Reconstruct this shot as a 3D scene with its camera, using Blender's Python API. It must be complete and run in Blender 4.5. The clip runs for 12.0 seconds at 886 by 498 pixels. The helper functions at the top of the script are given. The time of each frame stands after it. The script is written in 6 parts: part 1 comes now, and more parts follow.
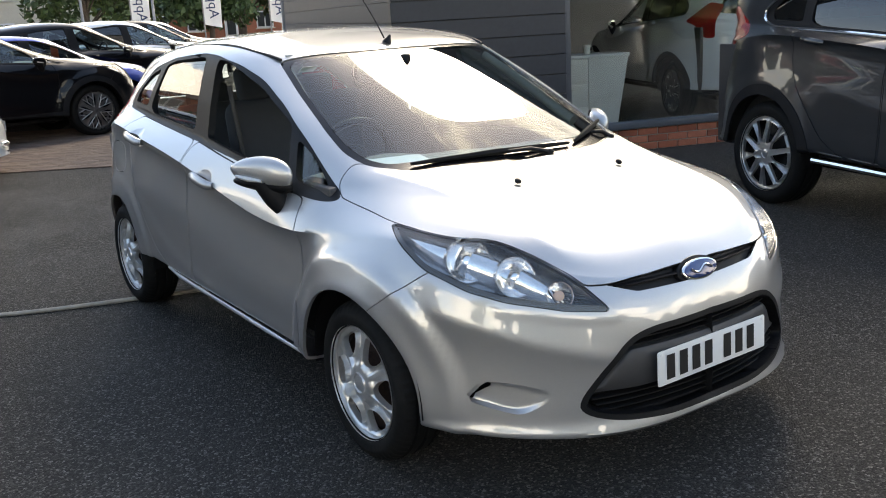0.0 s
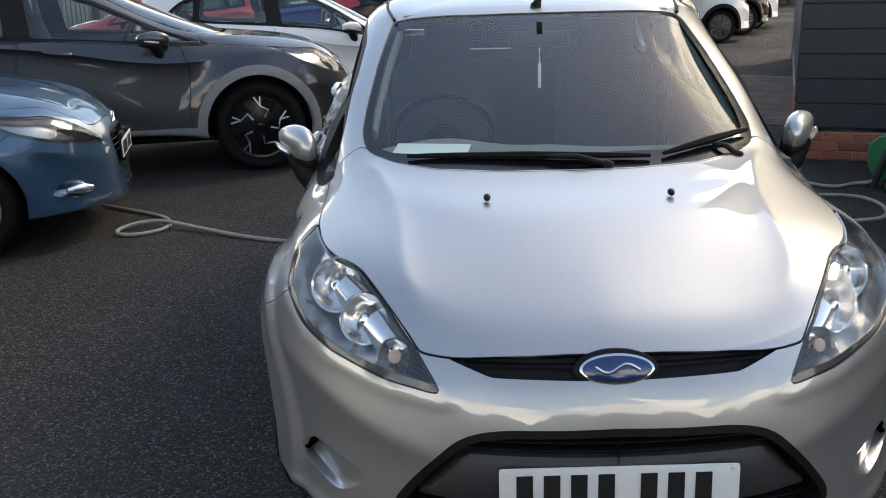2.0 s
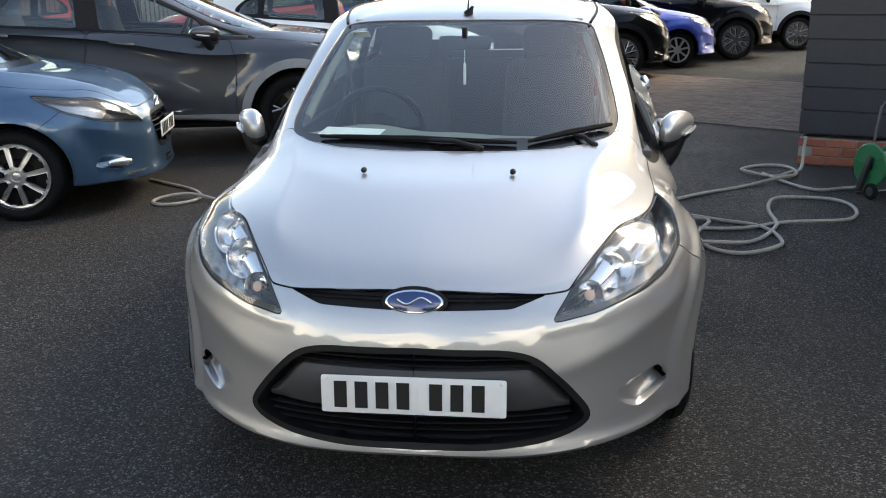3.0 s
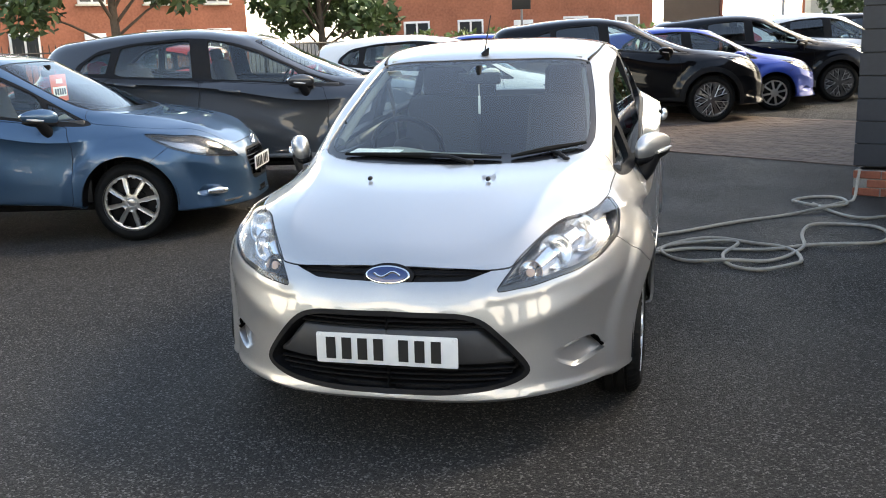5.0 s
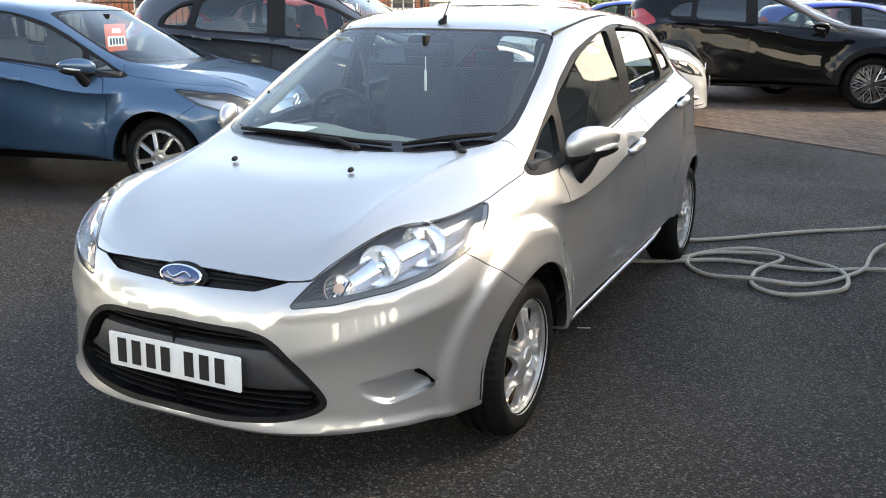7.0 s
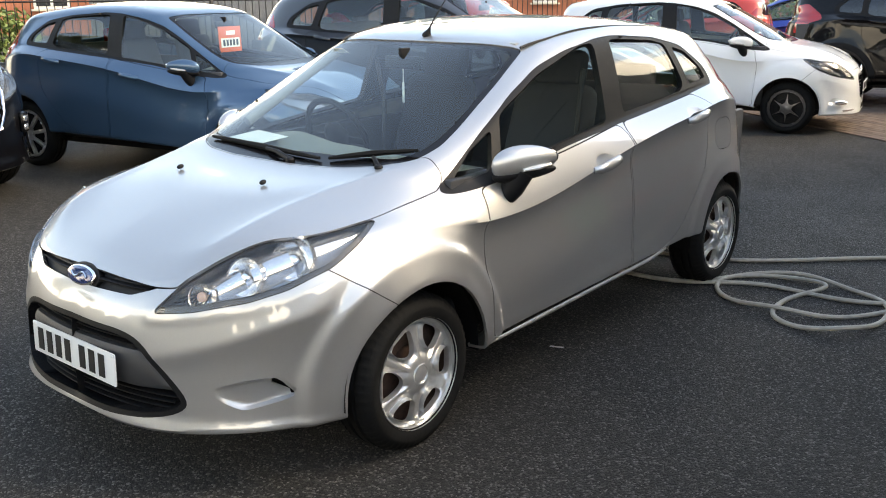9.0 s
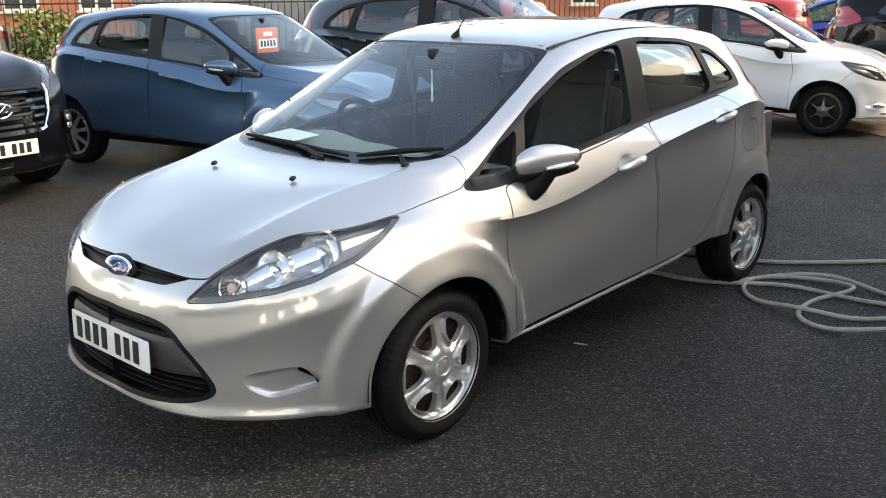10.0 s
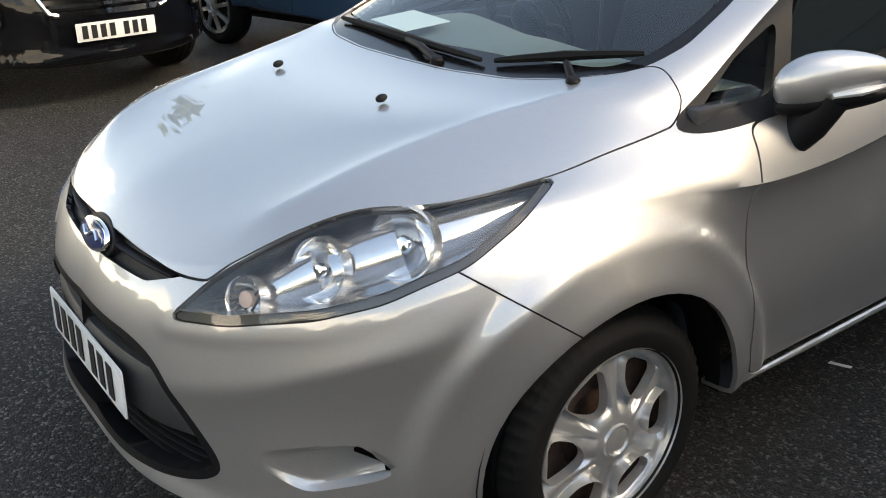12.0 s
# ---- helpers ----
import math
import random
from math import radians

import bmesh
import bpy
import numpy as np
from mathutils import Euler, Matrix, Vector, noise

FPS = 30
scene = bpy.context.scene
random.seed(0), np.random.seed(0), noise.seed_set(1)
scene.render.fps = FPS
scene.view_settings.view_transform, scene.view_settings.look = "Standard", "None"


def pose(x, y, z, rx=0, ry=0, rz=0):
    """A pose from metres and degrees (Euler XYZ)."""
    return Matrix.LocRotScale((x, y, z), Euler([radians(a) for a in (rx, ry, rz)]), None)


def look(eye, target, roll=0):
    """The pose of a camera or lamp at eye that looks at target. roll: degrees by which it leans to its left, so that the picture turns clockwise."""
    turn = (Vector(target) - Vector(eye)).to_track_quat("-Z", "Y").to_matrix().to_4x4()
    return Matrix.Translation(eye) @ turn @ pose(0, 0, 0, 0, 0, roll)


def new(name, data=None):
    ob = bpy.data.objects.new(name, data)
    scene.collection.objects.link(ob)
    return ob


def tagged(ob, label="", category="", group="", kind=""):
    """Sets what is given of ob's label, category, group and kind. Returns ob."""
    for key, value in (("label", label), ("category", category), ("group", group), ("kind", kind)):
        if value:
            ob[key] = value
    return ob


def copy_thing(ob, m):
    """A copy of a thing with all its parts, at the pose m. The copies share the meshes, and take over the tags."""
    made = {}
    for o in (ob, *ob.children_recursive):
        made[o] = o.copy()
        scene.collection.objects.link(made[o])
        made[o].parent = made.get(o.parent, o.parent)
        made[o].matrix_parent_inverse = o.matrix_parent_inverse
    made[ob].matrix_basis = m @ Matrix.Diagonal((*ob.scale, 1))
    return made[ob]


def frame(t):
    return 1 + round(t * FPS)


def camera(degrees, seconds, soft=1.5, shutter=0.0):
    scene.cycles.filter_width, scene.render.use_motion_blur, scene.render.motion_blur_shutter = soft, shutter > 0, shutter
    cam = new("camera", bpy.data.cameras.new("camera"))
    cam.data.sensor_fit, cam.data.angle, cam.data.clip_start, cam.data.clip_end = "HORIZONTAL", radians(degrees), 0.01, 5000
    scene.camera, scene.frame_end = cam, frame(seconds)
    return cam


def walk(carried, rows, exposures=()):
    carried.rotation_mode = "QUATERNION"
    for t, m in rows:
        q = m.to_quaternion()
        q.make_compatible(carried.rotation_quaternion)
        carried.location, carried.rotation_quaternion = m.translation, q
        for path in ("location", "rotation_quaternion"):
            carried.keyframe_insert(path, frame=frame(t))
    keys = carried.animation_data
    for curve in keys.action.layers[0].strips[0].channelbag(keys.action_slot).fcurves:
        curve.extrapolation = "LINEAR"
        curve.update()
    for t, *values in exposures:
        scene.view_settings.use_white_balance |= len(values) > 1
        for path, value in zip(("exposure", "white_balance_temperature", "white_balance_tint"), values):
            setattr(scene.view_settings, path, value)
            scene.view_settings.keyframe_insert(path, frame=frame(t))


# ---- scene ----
cam = camera(51.1, 12.0, soft=1.0)
PATH = [
    (0, (-2.279, -2.594, 1.493), (-1.171, -1.005, 0.994), -3.2),
    (0.5, (-1.786, -2.635, 1.482), (-0.848, -0.943, 0.974), -2.4),
    (1, (-1.302, -2.662, 1.492), (-0.555, -0.88, 0.976), -2.7),
    (1.5, (-0.816, -2.552, 1.459), (-0.381, -0.675, 0.922), -0.7),
    (2, (-0.358, -2.584, 1.473), (-0.367, -0.664, 0.913), -1.7),
    (2.5, (-0.021, -2.834, 1.508), (-0.035, -0.917, 0.94), -0.4),
    (3, (0.354, -3.138, 1.513), (0.137, -1.23, 0.953), -0.6),
    (3.5, (0.551, -3.382, 1.518), (0.232, -1.477, 1.001), -0.2),
    (3.7, (0.656, -3.476, 1.542), (0.28, -1.58, 1.03), -0.4),
    (5.3, (1.037, -3.748, 1.458), (0.538, -1.863, 1.014), -2.2),
    (5.5, (1.087, -3.679, 1.456), (0.577, -1.8, 1.002), -2.2),
    (6, (1.322, -3.393, 1.449), (0.719, -1.553, 0.948), 1.0),
    (6.5, (1.659, -3.141, 1.472), (0.851, -1.381, 0.97), -0.7),
    (7, (1.914, -2.804, 1.468), (1.055, -1.075, 0.947), 0.2),
    (7.2, (1.989, -2.627, 1.47), (1.117, -0.904, 0.95), 0.3),
    (8.8, (2.724, -2.185, 1.545), (1.513, -0.687, 1.006), -0.1),
    (9, (2.813, -2.238, 1.563), (1.581, -0.758, 1.024), -0.3),
    (9.5, (2.901, -2.284, 1.573), (1.635, -0.831, 1.036), -0.3),
    (10, (2.902, -2.271, 1.564), (1.61, -0.842, 1.029), -0.3),
    (10.5, (2.677, -2.166, 1.526), (1.362, -0.757, 0.991), -0.0),
    (11, (2.327, -1.958, 1.476), (0.985, -0.615, 0.848), -1.4),
    (11.5, (2.086, -1.623, 1.405), (0.689, -0.352, 0.748), -2.3),
    (12, (1.943, -1.22, 1.378), (0.445, -0.14, 0.609), -1.0),
]
EXPOSURES = [(0, 0.9, 8000, 10), (1, 0.6, 7900, 10), (2, 0.48, 8000, 10), (2.5, 0.68, 8200, 10), (3.5, 1.12, 8300, 10), (5.5, 1.28, 8400, 10), (6, 1.4, 8400, 10), (7, 1.42, 8700, 10), (9.5, 1.28, 8900, 10), (11, 1.12, 8900, 10), (12, 0.95, 8900, 10)]
walk(cam, [(t, look(eye, target, roll)) for t, eye, target, roll in PATH], EXPOSURES)

# ---------------------------------------------------------------- light
SUN_AZ, SUN_EL = 40.0, 40.0  # degrees: azimuth from +x towards +y, height
world = bpy.data.worlds.new("sky")
scene.world = world
world.use_nodes = True
wn, wl = world.node_tree.nodes, world.node_tree.links
sky = wn.new("ShaderNodeTexSky")
sky.sky_type, sky.sun_disc = "NISHITA", False
sky.sun_elevation, sky.sun_rotation = radians(SUN_EL), radians(90 - SUN_AZ)
sky.air_density, sky.dust_density, sky.ozone_density = 1.0, 0.7, 1.2
tc = wn.new("ShaderNodeTexCoord")
cloud_map = wn.new("ShaderNodeMapping")
cloud_map.inputs["Scale"].default_value = (1.0, 1.0, 2.6)
cloud_map.inputs["Location"].default_value = (0.35, 0.2, 0.0)
cloud = wn.new("ShaderNodeTexNoise")
cloud.inputs["Scale"].default_value, cloud.inputs["Detail"].default_value, cloud.inputs["Roughness"].default_value = 2.6, 10.0, 0.64
cover = wn.new("ShaderNodeValToRGB")
cover.color_ramp.elements[0].position, cover.color_ramp.elements[1].position = 0.485, 0.535
bank = wn.new("ShaderNodeMath")  # the clouds gather on the sun's side
bank.operation = "ADD"
puff = wn.new("ShaderNodeTexNoise")
puff.inputs["Scale"].default_value, puff.inputs["Detail"].default_value = 3.6, 6.0
shade = wn.new("ShaderNodeValToRGB")
shade.color_ramp.elements[0].position, shade.color_ramp.elements[0].color = 0.3, (3.6, 3.7, 3.9, 1)
shade.color_ramp.elements[1].position, shade.color_ramp.elements[1].color = 0.68, (13.0, 12.6, 11.9, 1)
blend = wn.new("ShaderNodeMix")
blend.data_type = "RGBA"
for a, b in ((tc.outputs["Generated"], cloud_map.inputs[0]), (cloud_map.outputs[0], cloud.inputs[0]), (cloud.outputs["Fac"], bank.inputs[0]), (bank.outputs[0], cover.inputs[0]),
             (cloud_map.outputs[0], puff.inputs[0]), (puff.outputs["Fac"], shade.inputs[0]),
             (cover.outputs[0], blend.inputs[0]), (sky.outputs[0], blend.inputs[6]), (shade.outputs[0], blend.inputs[7])):
    wl.new(a, b)
# clouds shine brighter towards the sun
toward, power, gain, glow = wn.new("ShaderNodeVectorMath"), wn.new("ShaderNodeMath"), wn.new("ShaderNodeMath"), wn.new("ShaderNodeVectorMath")
toward.operation, power.operation, gain.operation, glow.operation = "DOT_PRODUCT", "POWER", "MULTIPLY_ADD", "SCALE"
toward.inputs[1].default_value = (math.cos(radians(SUN_EL)) * math.cos(radians(SUN_AZ)), math.cos(radians(SUN_EL)) * math.sin(radians(SUN_AZ)), math.sin(radians(SUN_EL)))
clip = wn.new("ShaderNodeMath")
clip.operation, clip.inputs[1].default_value = "MAXIMUM", 0.0
power.inputs[1].default_value, gain.inputs[1].default_value, gain.inputs[2].default_value = 8.0, 0.8, 0.85
beside, lean = wn.new("ShaderNodeVectorMath"), wn.new("ShaderNodeMath")
beside.operation, beside.inputs[1].default_value = "DOT_PRODUCT", (.737, .536, .412)
lean.operation, lean.inputs[1].default_value, lean.inputs[2].default_value = "MULTIPLY_ADD", 3.2, -2.88
low_bank, both = wn.new("ShaderNodeMapRange"), wn.new("ShaderNodeMath")  # and low over the horizon all round
low_bank.inputs[1].default_value, low_bank.inputs[2].default_value, low_bank.inputs[3].default_value, low_bank.inputs[4].default_value = 0.22, 0.50, 0.30, 0.0
up = wn.new("ShaderNodeSeparateXYZ")
floor_ = wn.new("ShaderNodeMath")
floor_.operation, floor_.inputs[1].default_value = "MAXIMUM", -0.28
wl.new(tc.outputs["Generated"], up.inputs[0]), wl.new(up.outputs[2], low_bank.inputs[0]), wl.new(lean.outputs[0], floor_.inputs[0])
wl.new(tc.outputs["Generated"], beside.inputs[0]), wl.new(beside.outputs["Value"], lean.inputs[0]), wl.new(floor_.outputs[0], both.inputs[0]), wl.new(low_bank.outputs[0], both.inputs[1]), wl.new(both.outputs[0], bank.inputs[1])
wl.new(tc.outputs["Generated"], toward.inputs[0]), wl.new(toward.outputs["Value"], clip.inputs[0]), wl.new(clip.outputs[0], power.inputs[0])
wl.new(power.outputs[0], gain.inputs[0]), wl.new(gain.outputs[0], glow.inputs["Scale"]), wl.new(shade.outputs[0], glow.inputs[0]), wl.new(glow.outputs[0], blend.inputs[7])
# a bright haze above the horizon
height, rise, fade, haze = wn.new("ShaderNodeSeparateXYZ"), wn.new("ShaderNodeMapRange"), wn.new("ShaderNodeMath"), wn.new("ShaderNodeMix")
rise.inputs[1].default_value, rise.inputs[2].default_value, rise.inputs[3].default_value, rise.inputs[4].default_value = 0.0, 0.30, 0.85, 0.0
fade.operation, fade.inputs[1].default_value = "POWER", 1.4
haze.data_type = "RGBA"
haze.inputs[7].default_value = (10.3, 9.95, 9.4, 1)
wl.new(tc.outputs["Generated"], height.inputs[0]), wl.new(height.outputs[2], rise.inputs[0]), wl.new(rise.outputs[0], fade.inputs[0])
wl.new(fade.outputs[0], haze.inputs[0]), wl.new(blend.outputs[2], haze.inputs[6])
wl.new(haze.outputs[2], wn["Background"].inputs[0])
wn["Background"].inputs[1].default_value = 0.25

sun = new("sun", bpy.data.lights.new("sun", "SUN"))
sun.data.energy, sun.data.angle, sun.data.color = 1.2, radians(15), (1.0, 0.95, 0.87)
az, el = radians(SUN_AZ), radians(SUN_EL)
sun.matrix_world = look((0, 0, 0), (-math.cos(el) * math.cos(az), -math.cos(el) * math.sin(az), -math.sin(el)))


# ---------------------------------------------------------------- materials
def nodes_of(name):
    m = bpy.data.materials.new(name)
    m.use_nodes = True
    t = m.node_tree
    return m, t.nodes, t.links, t.nodes["Principled BSDF"]


def plain(name, color, rough=0.5, metal=0.0, coat=0.0, vary=0.12, grain=40.0, bump=0.0, emit=0.0, spec=0.5):
    """A surface with a base colour that varies at two scales, and a fine relief."""
    m, n, l, p = nodes_of(name)
    c = n.new("ShaderNodeTexCoord")
    a, b = n.new("ShaderNodeTexNoise"), n.new("ShaderNodeTexNoise")
    a.inputs["Scale"].default_value, a.inputs["Detail"].default_value = grain, 5
    b.inputs["Scale"].default_value, b.inputs["Detail"].default_value = grain / 14, 4
    mix = n.new("ShaderNodeMath")
    mix.operation = "ADD"
    r = n.new("ShaderNodeMapRange")
    r.inputs[1].default_value, r.inputs[2].default_value = 0.7, 1.3
    r.inputs[3].default_value, r.inputs[4].default_value = 1 - vary, 1 + vary
    h = n.new("ShaderNodeVectorMath")
    h.operation = "SCALE"
    h.inputs[0].default_value = color[:3]
    for x, y in ((c.outputs["Object"], a.inputs[0]), (c.outputs["Object"], b.inputs[0]), (a.outputs["Fac"], mix.inputs[0]), (b.outputs["Fac"], mix.inputs[1]),
                 (mix.outputs[0], r.inputs[0]), (r.outputs[0], h.inputs["Scale"]), (h.outputs[0], p.inputs["Base Color"])):
        l.new(x, y)
    p.inputs["Roughness"].default_value, p.inputs["Metallic"].default_value = rough, metal
    p.inputs["Coat Weight"].default_value, p.inputs["Coat Roughness"].default_value = coat, 0.03
    p.inputs["Specular IOR Level"].default_value = spec
    if bump:
        k = n.new("ShaderNodeBump")
        k.inputs["Strength"].default_value, k.inputs["Distance"].default_value = bump, 0.004
        l.new(a.outputs["Fac"], k.inputs["Height"])
        l.new(k.outputs[0], p.inputs["Normal"])
    if emit:
        p.inputs["Emission Color"].default_value, p.inputs["Emission Strength"].default_value = (*color[:3], 1), emit
    return m


def paint(name, color, metal=0.55, rough=0.33, dust=0.03, coat_ior=1.5, spec=0.5):
    """Car paint: flakes under a clear coat, with a little dust."""
    m, n, l, p = nodes_of(name)
    c = n.new("ShaderNodeTexCoord")
    f = n.new("ShaderNodeTexVoronoi")
    f.inputs["Scale"].default_value = 900
    d = n.new("ShaderNodeTexNoise")
    d.inputs["Scale"].default_value, d.inputs["Detail"].default_value = 2.2, 8
    r = n.new("ShaderNodeMapRange")
    r.inputs[3].default_value, r.inputs[4].default_value = 0.90, 1.08
    r2 = n.new("ShaderNodeMapRange")
    r2.inputs[1].default_value, r2.inputs[2].default_value = 0.3, 0.75
    r2.inputs[3].default_value, r2.inputs[4].default_value = 0.0, dust
    h = n.new("ShaderNodeVectorMath")
    h.operation = "SCALE"
    h.inputs[0].default_value = color
    for x, y in ((c.outputs["Object"], f.inputs["Vector"]), (c.outputs["Object"], d.inputs[0]), (f.outputs["Color"], r.inputs[0]), (r.outputs[0], h.inputs["Scale"]),
                 (h.outputs[0], p.inputs["Base Color"]), (d.outputs["Fac"], r2.inputs[0]), (r2.outputs[0], p.inputs["Coat Roughness"])):
        l.new(x, y)
    p.inputs["Metallic"].default_value, p.inputs["Roughness"].default_value, p.inputs["Coat Weight"].default_value = metal, rough, 1.0
    p.inputs["Coat IOR"].default_value, p.inputs["Specular IOR Level"].default_value = coat_ior, spec
    return m


def pane(name, tint, gloss=1.0, ior=1.5, rough=0.0):
    """A thin pane: it lets light through with its tint and mirrors more at a glancing angle, alike from both sides."""
    m, n, l, p = nodes_of(name)
    n.remove(p)
    t, g, x = n.new("ShaderNodeBsdfTransparent"), n.new("ShaderNodeBsdfGlossy"), n.new("ShaderNodeMixShader")
    f, steep, both_faces = n.new("ShaderNodeLayerWeight"), n.new("ShaderNodeMath"), n.new("ShaderNodeMath")
    t.inputs[0].default_value = (*tint, 1)
    g.inputs[0].default_value, g.inputs["Roughness"].default_value = (gloss, gloss, gloss, 1), rough
    f0 = 1.8 * ((ior - 1) / (ior + 1))**2
    f.inputs[0].default_value = .5
    steep.operation, steep.inputs[1].default_value = "POWER", 5.0
    both_faces.operation, both_faces.inputs[1].default_value, both_faces.inputs[2].default_value = "MULTIPLY_ADD", 1 - f0, f0
    l.new(f.outputs["Facing"], steep.inputs[0]), l.new(steep.outputs[0], both_faces.inputs[0]), l.new(both_faces.outputs[0], x.inputs[0])
    l.new(t.outputs[0], x.inputs[1]), l.new(g.outputs[0], x.inputs[2])
    l.new(x.outputs[0], n["Material Output"].inputs[0])
    return m


silver = paint("silver_paint", (0.46, 0.46, 0.458), 0.84, 0.44, .03, 2.0)
black_plastic = plain("black_plastic", (0.007, 0.007, 0.008), 0.5, vary=0.2, grain=300, bump=0.15, spec=0.2)
gloss_black = plain("gloss_black", (0.006, 0.006, 0.007), 0.18, vary=0.1, spec=0.35)
grey_plastic = plain("grey_plastic", (0.035, 0.035, 0.037), 0.5, vary=0.15, grain=300, bump=0.2)
rubber = plain("rubber", (0.007, 0.007, 0.007), 0.75, vary=0.25, grain=60, bump=0.3, spec=0.18)
hubcap_silver = plain("hubcap_silver", (0.66, 0.66, 0.655), 0.30, 0.75, vary=0.12, grain=30)
rusty = plain("rusty_steel", (0.07, 0.04, 0.03), 0.8, 0.3, vary=0.5, grain=50)
chrome = plain("chrome", (0.82, 0.82, 0.83), 0.07, 1.0, vary=0.03)
reflector = plain("reflector", (0.90, 0.90, 0.90), 0.16, 0.9, vary=0.02)
lamp_dark = plain("lamp_housing", (0.05, 0.05, 0.052), 0.3, vary=0.1)
white_plastic = plain("white_plate", (0.76, 0.76, 0.74), 0.35, vary=0.05, grain=20)
# unlit near-black that paints the shade inside the fog slots
slot_shade = plain("dark_hollow", (0.002, 0.002, 0.002), 1.0, vary=0.05, spec=0.0)
ink = plain("black_ink", (0.01, 0.01, 0.01), 0.5, vary=0.05)
blue_enamel = plain("blue_enamel", (0.008, 0.03, 0.13), 0.15, 0.2, coat=1.0, vary=0.1)
amber = plain("amber_plastic", (0.62, 0.42, 0.32), 0.2, vary=0.1)
red_lens = plain("red_lens", (0.35, 0.01, 0.012), 0.12, coat=1.0, vary=0.1)
cloth = plain("seat_cloth", (0.035, 0.037, 0.044), 0.9, vary=0.08, grain=20)
dash_mat = plain("dash_plastic", (0.16, 0.175, 0.165), 0.7, vary=0.08, grain=40)
paper = plain("paper", (0.78, 0.78, 0.76), 0.8, vary=0.04)
windscreen_glass = pane("windscreen_glass", (0.77, 0.88, 0.87), 1.0, 1.52)
side_glass = pane("side_glass", (0.74, 0.82, 0.79), 1.0, 1.52)
privacy_glass = pane("privacy_glass", (0.10, 0.11, 0.11), 1.0, 1.55)
lens_glass = pane("lens_glass", (0.93, 0.94, 0.94), 1.0, 1.45)


def part(name, bm, mat, parent=None, label="", sharp=38):
    """Links a bmesh as one mesh object, under a thing or a part."""
    me = bpy.data.meshes.new(name)
    bm.to_mesh(me)
    bm.free()
    me.materials.append(mat)
    if sharp:
        me.set_sharp_from_angle(angle=radians(sharp))
    ob = new(name, me)
    ob.parent = parent
    if label:
        tagged(ob, label)
    return ob


def box(bm, size, at=(0, 0, 0), turn=None, bevel=0.0, seg=2, taper=1.0):
    """Adds a bevelled block, centred at a place; taper narrows its top."""
    r = bmesh.ops.create_cube(bm, size=1)
    vs = r["verts"]
    for v in vs:
        k = taper if v.co.z > 0 else 1
        v.co = Vector((v.co.x * size[0] * k, v.co.y * size[1] * k, v.co.z * size[2]))
    if bevel:
        es = list({e for v in vs for e in v.link_edges})
        r = bmesh.ops.bevel(bm, geom=es, offset=bevel, segments=seg, affect="EDGES", profile=0.5)
        vs = list({v for f in r["faces"] for v in f.verts} | {v for v in vs if v.is_valid})
    m = Matrix.Translation(at) @ (turn if turn is not None else Matrix())
    bmesh.ops.transform(bm, matrix=m, verts=vs)
    return bm


def boxes(*specs):
    bm = bmesh.new()
    for s in specs:
        box(bm, **s)
    return bm


def lathe(profile, n=48, closed=False):
    """A surface of revolution round the x axis from (x, r) pairs."""
    bm = bmesh.new()
    rows = []
    for x, r in profile:
        rows.append([bm.verts.new((x, r * math.cos(2 * math.pi * i / n), r * math.sin(2 * math.pi * i / n))) for i in range(n)])
    pairs = list(zip(rows, rows[1:])) + ([(rows[-1], rows[0])] if closed else [])
    for a, b in pairs:
        for i in range(n):
            f = bm.faces.new((a[i], a[(i + 1) % n], b[(i + 1) % n], b[i]))
            f.smooth = True
    bmesh.ops.remove_doubles(bm, verts=bm.verts, dist=1e-5)
    bmesh.ops.recalc_face_normals(bm, faces=bm.faces)
    return bm


def tube(points, r, n=8, close=False, caps=True):
    """A round bar along a polyline."""
    bm = bmesh.new()
    pts = [Vector(p) for p in points]
    rings = []
    up = Vector((0, 0, 1))
    for i, p in enumerate(pts):
        a, b = pts[max(i - 1, 0)] if not close else pts[i - 1], pts[min(i + 1, len(pts) - 1)] if not close else pts[(i + 1) % len(pts)]
        t = (b - a).normalized()
        s = t.cross(up if abs(t.z) < 0.95 else Vector((1, 0, 0))).normalized()
        u = s.cross(t)
        rr = r[i] if isinstance(r, (list, tuple)) else r
        rings.append([bm.verts.new(p + (s * math.cos(2 * math.pi * k / n) + u * math.sin(2 * math.pi * k / n)) * rr) for k in range(n)])
    for a, b in list(zip(rings, rings[1:])) + ([(rings[-1], rings[0])] if close else []):
        for k in range(n):
            f = bm.faces.new((a[k], a[(k + 1) % n], b[(k + 1) % n], b[k]))
            f.smooth = True
    if caps and not close:
        bm.faces.new(rings[0][::-1]), bm.faces.new(rings[-1])
    bmesh.ops.recalc_face_normals(bm, faces=bm.faces)
    return bm


def slab(poly, axes, depth, at=(0, 0, 0), bevel=0.0):
    """A plate with a 2D outline, spanned by two axes and thickened along their normal."""
    a, b = Vector(axes[0]), Vector(axes[1])
    n = a.cross(b).normalized()
    bm = bmesh.new()
    vs = [bm.verts.new(Vector(at) + a * float(p[0]) + b * float(p[1])) for p in poly]
    f = bm.faces.new(vs)
    r = bmesh.ops.extrude_face_region(bm, geom=[f])
    top = [g for g in r["geom"] if isinstance(g, bmesh.types.BMVert)]
    bmesh.ops.translate(bm, verts=top, vec=n * depth)
    bmesh.ops.recalc_face_normals(bm, faces=bm.faces)
    if bevel:
        edges = [e for e in bm.edges if all(v in top for v in e.verts)]
        bmesh.ops.bevel(bm, geom=edges, offset=bevel, segments=2, affect="EDGES", profile=0.5)
    return bm


